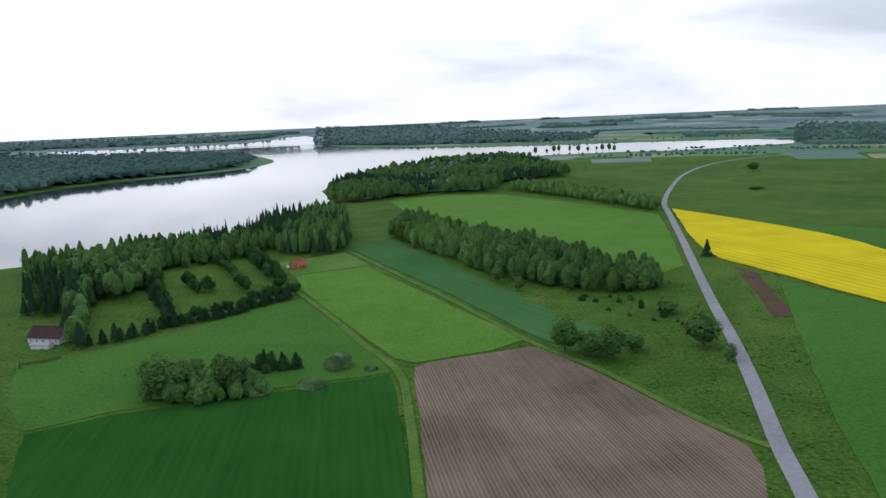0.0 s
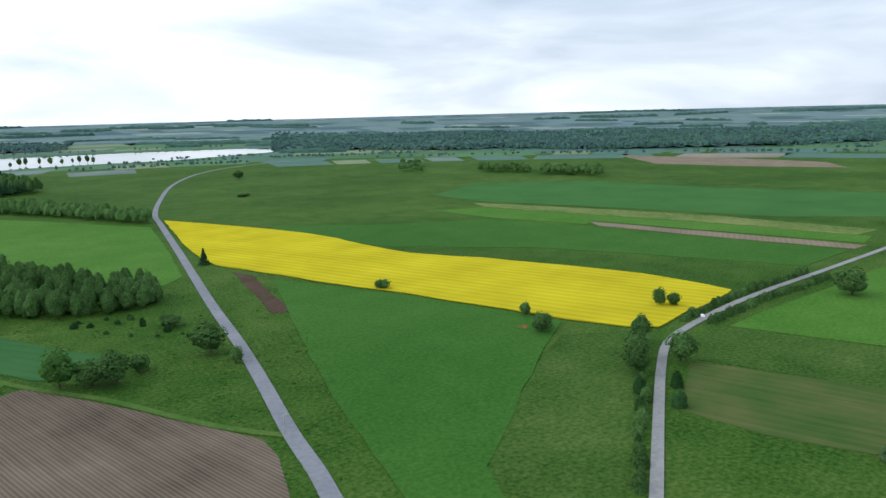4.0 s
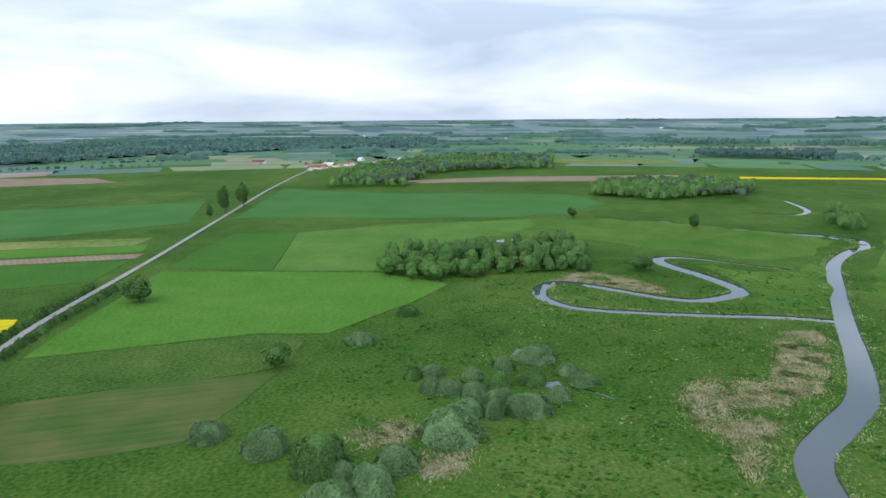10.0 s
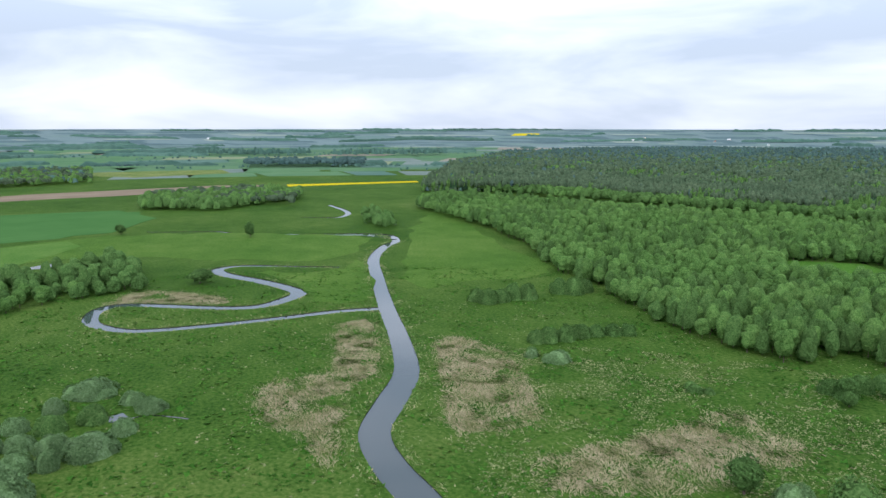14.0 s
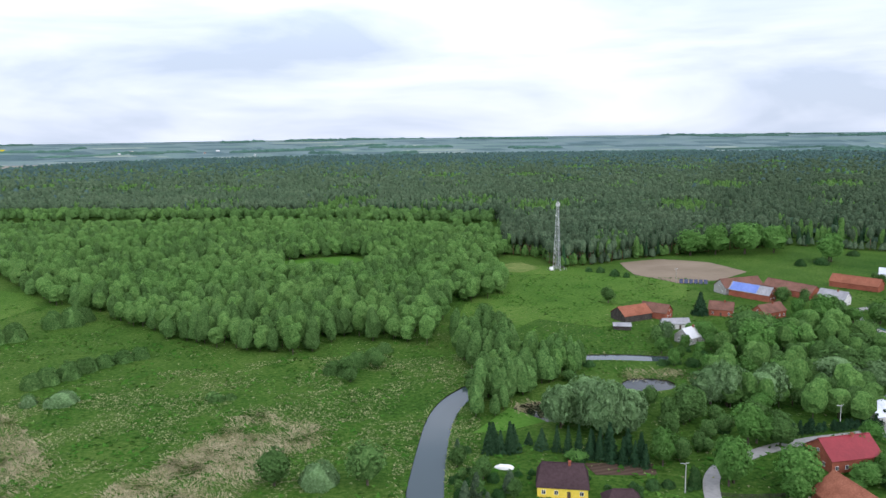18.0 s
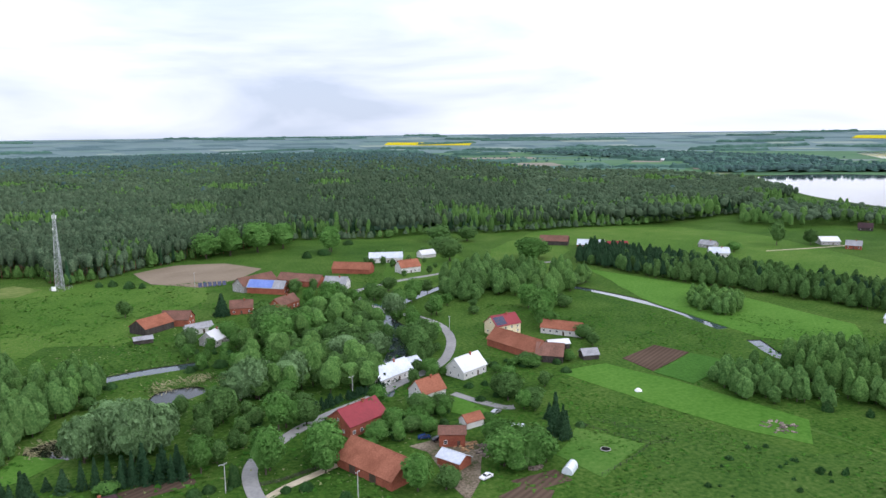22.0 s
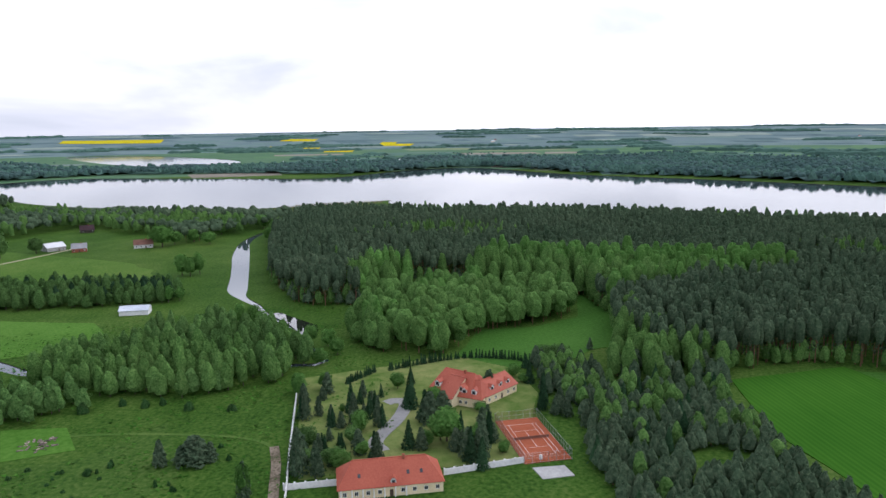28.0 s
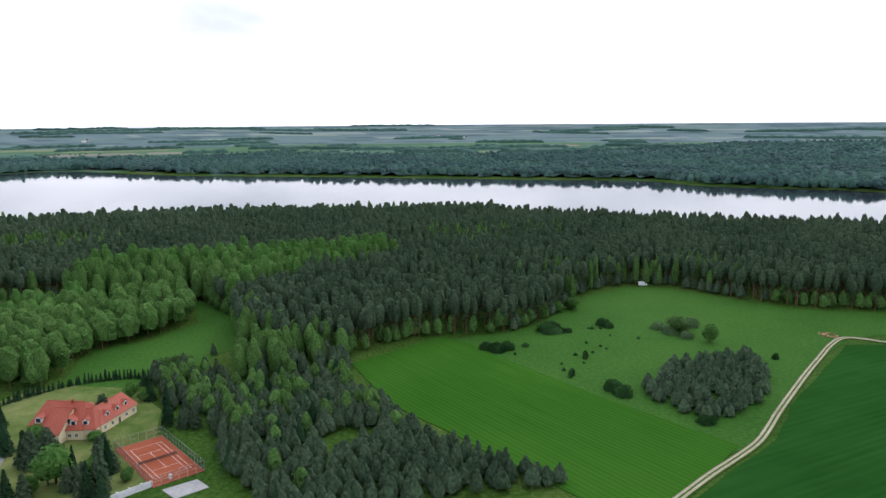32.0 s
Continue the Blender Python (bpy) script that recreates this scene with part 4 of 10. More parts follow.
FAR_HOUSES = [(1419, 196.8), (1451, 186.8), (1535, 170.7), (1561, 130.7), (1506, 154.7), (1470, 174.7), (1712, 117.2), (1558, 68), (1517, 40.6), (1651, 332.8), (1648, 346.5), (1690, 24.4), (1538, 217.6), (1591, 187.6), (1551, 134.2), (1527, 49.1), (1571, 49.1), (1550, 11.3), (1638, 79.6), (1774, -187.8), (1762, -210.6)]
HEDGE_VILLAGE = [(-49.7, -250.4), (-67.6, -259.6), (-84.1, -268), (-93.7, -275.7)]
CLUMP_T0 = [(-115.6, 262.3), (-97.5, 254.9), (-73.6, 259.9), (-67.7, 266.7), (-82.3, 285.3), (-109.7, 290.6), (-122.8, 287.5)]
G_ORANGE = [(-72, -231.3), (-100.1, -243.3), (-91.2, -214), (-69.4, -210.7)]
G_JUNK = [(-99.3, -207.4), (-119.1, -199.2), (-107.6, -179.1), (-91.3, -182.5)]
G_WHITE = [(-117.9, -257.6), (-134.4, -246.6), (-126.1, -226.8), (-115.1, -241.2)]
G_BARN = [(-142.6, -300.1), (-141.5, -275.2), (-151.9, -260.4), (-158.2, -276.3)]
G_WEST = [(57.6, -219.4), (47.3, -216.8), (33.4, -198.5), (27.8, -182.6), (46.3, -181.2)]
G_BEDS = [(44.2, -201.3), (26.1, -193.9), (0.1, -200.9), (-15.2, -185.8), (-18.5, -207.7), (0.2, -206.3), (34.3, -203.9)]
G_ORCHARD = [(-6.2, -271.1), (-33.1, -260), (-28.9, -224.2), (-10.7, -223)]
G_RIVER = [(-11.5, -373.2), (-38.2, -349.7), (-33.5, -309.6), (-14, -314.8)]
G_FARM = [(-92.5, -480.5), (-133.6, -455.1), (-119.1, -394), (-84.2, -403.8)]
G_NORTH = [(-151.4, -564.8), (-236.8, -568.5), (-202.7, -475.5), (-137.8, -469.4)]
G_MILL = [(-124, -372.4), (-131.4, -343.7), (-118.1, -291.1), (-97.8, -274.8), (-93.9, -297.6)]
G_VILLA = [(-244.8, -101.7), (-261.4, -75.2), (-198, -55), (-187, -78)]
G_VILLA_B = [(-236.8, -54.8), (-241.8, -28.7), (-208.2, -24.3), (-210.7, -48.6)]
G_COURT = [(-275.5, -13.6), (-288.9, 4.8), (-233.9, 4.9), (-244.8, -8.1)]
G_VAN = [(-281.4, 129.5), (-314.2, 209), (-277, 200.2), (-247, 138.7)]
G_MEADOW = [(-169, -170.8), (-193, -139.6), (-154.6, -129.1), (-134.5, -153.9)]
G_ROADSIDE = [(74.5, 399.7), (126, 380.4), (110.8, 310.9), (90.7, 329.8)]
YARD = [(-74.2, -210.7), (-89.8, -213), (-96.6, -201.5), (-85.9, -180.4), (-77.8, -170), (-77, -179.9), (-78.5, -204)]
LAWN_A = [(-106.2, -247.1), (-113, -222.7), (-105.9, -221.5), (-98.5, -231.8)]
BED_A = [(12.6, -215.1), (-7.9, -219.4), (-8.5, -211.9), (8.8, -208.3)]
BED_B = [(-93.5, -176.7), (-109.5, -177.2), (-110.8, -169.8), (-96, -167.8)]
BED_C = [(-85.7, -169), (-94.9, -172.5), (-102.5, -166.1), (-95.6, -158)]
REED_POND = [(6, -302.3), (-4, -311.1), (-23.7, -312.2), (-27.3, -302.5), (-13.1, -300.2), (1, -298)]
LAWN_B = [(-132.5, -201.1), (-145.7, -181.3), (-119, -166.8), (-114.7, -185.6)]
LAWN_POND = [(51.9, -229.7), (42.5, -256.1), (28.6, -246.1), (39.2, -235.3)]
T_LIGHT_C = [(-28.4, -209.7, 15.6, 5.6), (-47.8, -215.6, 12.1, 6.4), (-37.9, -241.4, 14.5, 5.9), (-52.7, -337.5, 19.9, 9.2), (-97.7, -409, 16.5, 7.1), (-69.2, -354.2, 13.7, 8.8), (-11.1, -231.1, 7.2, 4.4), (-66.7, -181.6, 12.1, 5.1), (-100.7, -194.7, 11.0, 5.9), (-107.3, -190.1, 9.8, 6.7), (-194, -329.3, 18.9, 8.9), (-201.4, -357.6, 15.2, 8.5), (-147.2, -365.2, 12.8, 5.3), (-149.7, -406.6, 14.0, 6.4), (-147.2, -605, 23.1, 9.9), (-275.4, -488, 20.5, 13.6), (-55.6, -677, 20.8, 11.6), (-74.7, -687, 19.9, 10.9), (-88.2, -667, 22.5, 11.6), (-104.2, -668, 22.7, 10.7), (-119.2, -669, 20.2, 9.9), (-40.3, -651, 16.6, 8.6), (-106.5, -271, 8.4, 4.3), (-66.1, -378.7, 10.8, 7.8), (-35.4, -361.3, 10.5, 5.4), (-40.5, -342.6, 9.9, 5.6), (-132.1, -386.4, 13.3, 5.5)]
T_BROAD_C = [(-86.1, -331.1, 12.0, 7.0), (-100, -354.4, 10.4, 7.5), (-20.8, -257.8, 13.2, 7.0), (-74.5, -179.3, 7.2, 4.7), (-98.7, -181.4, 6.2, 4.2), (-123.7, -234.7, 10.5, 5.3), (-88.7, -237.1, 7.7, 5.9), (-79.3, -221.2, 5.8, 4.1), (-96.1, -234.8, 7.0, 5.2), (-234.1, -556.2, 14.7, 14.2), (-277.1, -609, 14.5, 10.9), (13.4, -435, 10.4, 4.8), (-11.9, -353.3, 9.2, 3.6), (34.2, -333.9, 8.5, 3.0), (-71.9, -311.4, 10.1, 6.5), (-61.2, -293.5, 7.3, 6.1), (-73.2, -290, 8.5, 5.7), (-114.7, -307.6, 13.7, 7.1), (-113, -323.1, 8.6, 5.8), (-43.4, -263, 7.5, 5.1), (-49.6, -256.1, 7.4, 4.7), (-41.1, -298.3, 7.5, 5.3), (-33.8, -306.6, 6.7, 5.0), (-125.9, -413.4, 11.1, 6.4), (-142.6, -436.3, 10.2, 6.1), (-110.5, -381.3, 10.2, 5.9), (-220.9, -350.5, 7.3, 5.8), (-167.2, -358.9, 4.8, 4.0), (-195.5, -292.9, 7.1, 6.3), (-150.4, -269.4, 5.3, 5.7), (-132.7, -229.6, 5.3, 4.9), (68.6, -348.7, 12.6, 6.6), (67.6, -320.9, 11.5, 6.1), (58.5, -324.5, 10.8, 5.4), (48.5, -309.3, 9.4, 5.2), (44.1, -320.3, 8.8, 4.5), (59.2, -284.7, 12.1, 5.4), (50.9, -287.3, 9.6, 4.8), (39.3, -295, 9.0, 4.6), (29.4, -310.4, 6.4, 5.3), (58.9, -265.7, 11.3, 5.1), (52, -267.9, 9.0, 4.1), (24.2, -290.6, 5.2, 3.8), (68.1, -371.2, 7.7, 4.7), (79.3, -383.4, 9.1, 5.8)]
T_WILLOW_C = [(-35.3, -275, 18.0, 8.3), (-51.6, -281.5, 15.8, 7.4), (22.7, -241.3, 16.7, 7.1), (8.5, -235.1, 20.9, 9.1), (16.5, -243.2, 10.3, 6.5), (0.5, -239.2, 13.7, 6.4), (-93.2, -306.2, 12.2, 7.4), (-1.6, -259.7, 7.8, 5.9), (5.3, -252.6, 8.3, 6.1)]
T_SPRUCE_C = [(22, -221.9, 8.9, 1.9), (18.3, -221, 9.6, 1.9), (15.1, -219.6, 10.7, 2.1), (11.3, -218.9, 9.8, 1.9), (8.1, -218.1, 11.0, 2.1), (4.5, -217.5, 9.9, 1.9), (1.2, -217, 9.2, 1.9), (-2.3, -216.8, 8.4, 1.9), (-5.7, -216.5, 7.7, 1.8), (42.8, -216.5, 10.4, 2.8), (36.2, -217.8, 10.6, 2.6), (39.5, -216.9, 7.6, 2.3), (31.6, -226, 4.2, 1.8), (-123.7, -201.3, 14.0, 3.1), (-125.3, -196.8, 9.1, 2.5), (-128, -211.6, 6.3, 2.3), (-37.5, -415.4, 12.9, 3.9)]
B_GARDEN_C = [(15.2, -216, 3.0, 3.2), (-18.9, -206.8, 7.1, 2.2), (-14.7, -193.2, 3.5, 2.7), (-7.2, -203.7, 3.0, 2.5), (-37.5, -196, 2.2, 2.5), (-46.4, -185.1, 2.8, 2.4), (-73.1, -217.9, 3.6, 2.5), (-94.6, -216.1, 2.9, 2.3), (-113.6, -238, 2.2, 2.5), (-115.5, -253, 2.5, 2.3), (-135.9, -271.5, 2.6, 2.8), (-138.5, -261.5, 3.5, 2.8), (-160.6, -252.6, 2.5, 2.7), (-137.9, -593.1, 5.6, 6.5), (-121.4, -584.3, 5.6, 4.8), (-171.1, -638, 4.9, 5.3), (22.6, -530.8, 4.9, 3.4), (12.4, -519.4, 5.4, 4.1), (4.1, -516.2, 4.1, 2.7), (31.1, -532.8, 3.9, 2.8), (-26.8, -321.9, 3.8, 3.9), (-18.2, -323.9, 2.7, 3.5), (17.5, -312.5, 2.6, 3.3), (-30.6, -250.8, 3.8, 3.5), (-11.6, -205.5, 2.4, 2.3), (-134.6, -201.8, 2.0, 2.2), (-163.1, -264, 2.7, 2.4), (-32, -197.1, 1.7, 2.0), (-87, -210, 2.0, 1.9), (-43.9, -317.3, 4.9, 3.9), (-82.6, -357.3, 4.4, 4.5), (-78.5, -400.7, 5.0, 4.4)]
WOOD_VILLAGE_W = [(58, -249.6), (52.6, -247.1), (40, -271.9), (24.1, -294.8), (21.6, -311.9), (28.9, -325), (46.1, -318.3), (57.1, -295.1), (60.8, -267.9)]
WOOD_SHORE_C = [(-180.9, 333.3), (-173.6, 333.9), (-195.5, 383.7), (-207.8, 406.3), (-211.6, 442.9), (-197.1, 428.9), (-192.8, 445.3), (-196, 469), (-208.2, 521), (-200.6, 533.9), (-193, 542.3), (-186.6, 562.7), (-173.5, 595.6), (-168.9, 614), (-178.7, 643), (-201.1, 625), (-236.5, 602), (-261.4, 579.2), (-288.1, 548.7)]
PLOT_A = [(-150.3, 370.5), (-142.1, 372.3), (-132.9, 390.2), (-118.4, 393.8), (-109.8, 407.3)]
PLOT_B = [(-110.7, 414.1), (-102.2, 420.9), (-92.2, 431.1)]
PLOT_C = [(-222.8, 540.3), (-181.5, 449.8), (-148.9, 381)]
PLOT_D = [(-171.9, 470.8), (-153.9, 446.4), (-148.1, 456.4)]
PLOT_E = [(-179.3, 560.5), (-144.4, 489.1), (-122.3, 441.9)]
PLOT_F = [(-174.9, 610), (-135.6, 525.6), (-99.9, 447.6)]
T_BROAD_D = [(117.2, -277.9, 9.1, 4.5), (107.4, -289.2, 8.2, 4.7), (112.5, -270, 6.2, 3.8), (239.6, 223.7, 9.5, 6.7), (-281.4, 219.5, 8.7, 6.6), (313.6, 211.2, 10.2, 4.4), (317.5, 206.0, 8.0, 4.2), (258.4, 182.4, 13.1, 5.1), (-114.9, 274.8, 14.9, 6.8), (-84.2, 268.3, 14.5, 5.3), (-108.4, 285.3, 7.4, 5.9), (-97.4, 295, 8.2, 3.2), (-106.6, 294, 6.7, 4.3)]
T_LIGHT_D = [(-94.9, 267.9, 5.6, 3.5), (-124.3, 287.8, 8.8, 4.7)]
B_DARK_D = [(-79.3, 294.7, 7.7, 2.9), (-74.3, 293.6, 8.9, 2.9), (-69.3, 292.6, 7.0, 2.9), (-64.2, 294.9, 7.2, 2.5), (-84.4, 295.6, 3.3, 2.7), (-76, 290.4, 4.5, 2.7)]
B_WILLOW_D = [(-47.2, 290.5, 6.8, 3.9), (-53.7, 271.3, 3.6, 5.5), (-31.9, 288.6, 2.9, 3.2), (-73.8, 266.2, 4.1, 5.1)]
T_SPRUCE_E = [(-245.4, -60.3, 8.8, 2.8), (-254, -72.7, 5.7, 1.3), (-224.7, -82.7, 6.4, 1.5), (-203.6, -61.3, 9.0, 2.4), (-206.9, -79.2, 5.9, 1.5), (-205.8, -30.9, 11.5, 2.6), (-201.7, -27.1, 9.7, 2.2), (-219.6, -36.1, 10.5, 2.1), (-220, -26.8, 10.0, 1.9), (-212.4, -51.9, 9.4, 2.7), (-235.8, -52.1, 10.9, 3.5), (-237.8, -79.7, 11.1, 2.7), (-233.8, -71.2, 9.8, 2.2), (-227.4, -64.7, 8.3, 1.9), (-211.1, -74.9, 4.4, 1.1), (-230.2, -95.2, 8.3, 2.2), (-277.8, -18.2, 8.6, 2.6), (-250.5, -11.6, 13.4, 2.1), (-295.5, -20.6, 6.0, 2.3), (-269.9, -65, 6.9, 2.0), (-246.5, -78.5, 5.7, 1.8)]
T_LIGHT_E = [(-219.2, -43, 9.7, 4.8), (-251.6, -51.2, 6.8, 3.7), (-256.2, -106.9, 7.7, 2.9), (-220.5, -71, 7.8, 2.9), (-205.3, -65.6, 5.0, 2.7), (-214.9, -32, 7.6, 3.4), (-213, -22.1, 4.4, 1.7), (-237.4, -82.6, 3.5, 1.5), (-263.7, -68.5, 7.1, 3.6), (-259, -96.7, 7.0, 3.4), (-246.5, -33.4, 3.3, 3.3), (-282.9, -25.1, 6.4, 3.0)]
T_BROAD_E = [(-207.9, -84.7, 8.0, 4.6), (-197.9, -71.8, 5.5, 4.2), (-196.6, -81.6, 5.4, 4.1), (-213.1, -71.1, 6.3, 3.1), (-306.1, -6.8, 7.9, 6.4), (-305.8, -13.2, 7.4, 4.8)]
POOL_DARK = [(-365.9, -167.2), (-369.5, -162.5), (-347.2, -132.7), (-337.3, -128.3), (-328, -133.4), (-345.5, -147)]
STREAM_A = [(640, -265.8), (624, -287.2), (599.9, -317.2), (581.7, -343.6), (544.8, -354.4)]
STREAM_B = [(636, -273.3), (630, -286.8), (616, -301.8)]
PUDDLE_A = [(593, -10.3), (598.1, -15), (594.6, -26.5), (586.5, -27.2), (583.7, -18.3), (585.2, -10.8)]
PUDDLE_B = [(588.9, -67.4), (594.8, -77.4), (594.8, -88.1), (586.7, -87.2), (578.9, -76), (580.9, -67.2)]
POOL_WILLOW = [(264.1, -51.1), (265, -55.5), (259.4, -56.3), (256.7, -52), (259.2, -49.6)]
DITCH_A = [(258.2, -53.9), (257.6, -62.2), (250.9, -68.8), (245.8, -72.6)]
WOOD_POPLARS = [(2609, -837), (2355, -1176), (2222, -1110), (2458, -788)]
WOOD_POPLARS_B = [(2226, -1199), (2115, -1599), (1997, -1509), (2105, -1134)]
PASTURE_A = [(677, 50.1), (709, -98.4), (708, -178.4), (662, -256), (581.2, -337.2), (543.7, -322.4), (489.8, -258.9), (530, -204.4), (536.1, -187.7), (551.8, -174.3), (586.7, -142.4), (618, -71.9), (586.3, 9.5), (570.6, 43.6)]
PASTURE_B = [(478.7, -193.1), (449.1, -239.7), (472.8, -275.5), (365.7, -218.7), (372.5, -187.5), (403, -197.7), (439.9, -198.7)]
PASTURE_C = [(506.4, -341), (645, -452.3), (685, -520.2), (473.8, -414.6), (378.3, -381.8), (353, -339.1), (368.1, -281.1), (360.7, -253.9), (411.1, -277.2)]
PASTURE_E = [(-209.5, -465), (-386.8, -644), (-524.2, -569.5), (-519.5, -397.4), (-476.2, -311.7), (-423.5, -276.4), (-415.9, -344.2), (-356.8, -538), (-286.8, -463.6)]
PASTURE_F = [(-299, -442.2), (-331.1, -358.5), (-335.8, -254.7), (-303.3, -218.2), (-273.8, -257.4), (-273.9, -341.8)]
PASTURE_G = [(-147.2, -209.5), (-170.9, -186.9), (-188.3, -152.7), (-220.4, -141.6), (-180.4, -113.8), (-143.3, -132.6), (-107.1, -155.5), (-137.9, -164.9)]
PASTURE_H = [(-185.4, -560.8), (-231.9, -565.8), (-231.7, -479.2), (-188.7, -440), (-153.3, -429.2), (-146.1, -445.1)]
PATH_WALL = [(-206.6, -95.4), (-195, -89.8), (-182.8, -85.1), (-169.5, -79.9)]
T_DARK_F = [(-193.2, -115.6, 8.5, 5.9), (-189.6, -125.5, 8.0, 2.4), (-191.1, -119.3, 6.0, 2.8), (-194.2, -111.2, 6.3, 2.8)]
T_LIGHT_F = [(-173.8, -90.1, 11.2, 2.4)]
B_GARDEN_F = [(-231.6, -139.5, 3.6, 1.8), (-232.1, -157.5, 3.3, 1.7), (-233.3, -122.8, 2.7, 1.6), (-223.1, -177, 4.5, 2.4), (-161.7, -123.4, 2.6, 1.4), (-179.4, -151.5, 1.7, 0.7), (-179.2, -142.8, 2.4, 1.0), (-186.3, -139.7, 2.5, 0.9), (-195.7, -105.7, 2.0, 1.0), (-203.6, -112.5, 1.7, 1.0), (-177.7, -115.4, 1.6, 0.6), (-174.7, -111.7, 1.6, 0.6), (-176.1, -118.7, 2.7, 0.7), (-165.1, -137.8, 1.5, 0.8), (-181.1, -141.1, 1.8, 0.6), (-234.6, -151.9, 3.3, 1.4), (-231.7, -166.7, 3.3, 1.6)]
WOOD_GAP = [(880, -716), (668, -744), (361.2, -793), (150.1, -783), (158.6, -834), (404.8, -889), (751, -837), (961, -794)]
GROVE_A = [(733, 1025), (749, 977), (791, 1031), (775, 1082)]
GROVE_B = [(812, 907), (841, 818), (905, 880), (875, 976)]
GROVE_C = [(833, 787), (865, 691), (936, 747), (903, 852)]
GROVE_D = [(815, 1127), (830, 1081), (863, 1124), (848, 1172)]
WOOD_BIRCH_EDGE = [(-398.6, -134.6), (-431.3, -106.7), (-467.1, -106), (-479.2, -136.4), (-447.9, -148.6)]
YOUNG_GAP = [(-215.6, 31.3), (-225.2, 45), (-220, 53.3), (-205.2, 37.6)]
FAR_BLOOM_A = [(-3327, -2596), (-3528, -2175), (-3679, -2245), (-3474, -2676)]
FAR_BLOOM_B = [(-3321, -1490), (-3366, -1234), (-3574, -1292), (-3509, -1548)]
FAR_BLOOM_C = [(-3586, -1009), (-3610, -834), (-3755, -850), (-3731, -1027)]
FAR_BLOOM_D = [(-2920, -1055), (-2931, -931), (-3221, -1008), (-3219, -1141)]
FAR_BLOOM_E = [(-3790, -1615), (-3822, -1427), (-3936, -1451), (-3904, -1640)]
FAR_BLOOM_F = [(-3495, -1467), (-3501, -1302), (-3628, -1332), (-3613, -1494)]
FAR_BLOOM_G = [(-3675, -1025), (-3672, -937), (-3832, -960), (-3830, -1045)]
FAR_BLOOM_H = [(-1255, -3856), (-1666, -3620), (-1748, -3753), (-1325, -3991)]
FAR_BLOOM_I = [(-3315, -2612), (-3573, -2198), (-3709, -2264), (-3455, -2693)]
FAR_BLOOM_J = [(3144, -2845), (3048, -2955), (3135, -3066), (3230, -2959)]
FAR_FARMS = [(-1815, -2019), (-1902, -2021), (-1901, -844), (-1972, -831), (-1890, -754), (-1940, -661), (-2006, -654), (-1970, -511), (-2103, -516), (-2006, -340), (-3859, -449), (-1724, -1886), (-1828, -1919), (-1823, -1847), (-1514, -1843), (-2074, -703), (-2150, -552), (-2212, -438), (-3775, 1306), (-3634, 1403), (-3945, -447), (3841, -1332), (2486, -3108), (2521, -3246), (2141, -3319), (2138, -3440), (1849, -3308), (1775, -3585), (3016, -292), (3208, -418), (3782, 503), (3693, 233)]
T_SHORE = [(253, 1910.3, 19, 6.27), (283.2, 1914.5, 13, 4.29), (307.7, 1956.8, 20, 6.6), (324.3, 1974.8, 19, 6.27), (354.4, 1980.6, 16, 5.28), (369.7, 1931.9, 21, 6.93), (338.9, 1722.6, 10, 3.3), (389.8, 1912.9, 15, 4.95), (421.6, 1950.3, 13, 4.29), (433.9, 1938.1, 19, 6.27), (448.6, 1923.7, 21, 6.93), (452.9, 1885.7, 17, 5.61)]
B_DARK_VAN = [(-290, 122.9, 4.2, 4), (-285.4, 125.8, 4.5, 4.5), (-286.8, 131.4, 4, 4), (-226.7, 148.2, 4.5, 4.2), (-220.5, 148.4, 4.8, 4.2), (-304.7, 192.3, 4.5, 4.2), (-300.4, 192.2, 3.5, 3.2), (-305.1, 166.1, 3, 3.5), (-304.5, 159.6, 2.6, 3), (-300.7, 169.6, 2.6, 2.8), (-189.3, 161, 3.5, 4), (-286.9, 140.5, 2.2, 2), (-233.2, 232.5, 3, 1.8), (-264.6, 158.4, 3.4, 1.4), (-246.6, 141.6, 3.4, 1.6)]
B_LIGHT_VAN = [(-289.8, 214.1, 4, 4), (-281.4, 214.5, 4.5, 4.5), (-283.4, 222.5, 5, 5), (-287.5, 231.3, 5, 5), (-272.4, 217.3, 4, 4), (-295.3, 228.2, 4, 4)]
T_VAN = [(-262.8, 222.7, 9, 4.5), (-337.7, 192.9, 7, 5), (-336.4, 183, 6, 5), (-329.5, 169.3, 6, 4.5), (-322.4, 157.7, 5, 4)]
T_EASTBANK = [(-461.1, -275, 16, 6), (-459.4, -267.7, 14, 5), (-465.9, -264.1, 17, 5), (-385.6, -240.4, 11, 4), (-389.7, -235.3, 9, 3.5), (-343.4, -173.9, 12, 4), (-341, -164.9, 12, 4.5), (-337.7, -158.3, 10, 4), (-594.9, -325.5, 12, 7), (-602.5, -345.3, 13, 7), (-650.8, -342.8, 12, 7), (-589.7, -356.7, 13, 7), (-604.1, -381.6, 14, 8), (-615.4, -276.3, 14, 7), (-581.6, -253, 14, 6), (-670.5, -294.7, 15, 8), (-649.9, -270.7, 16, 8), (-693.9, -318.1, 15, 8), (-318.7, -125.2, 9, 4), (-313.5, -114.6, 9, 4), (-302.8, -106.6, 8, 4), (-288.1, -109.2, 8, 4), (-537.3, -223.7, 14, 6), (-489.5, -210.6, 13, 5)]
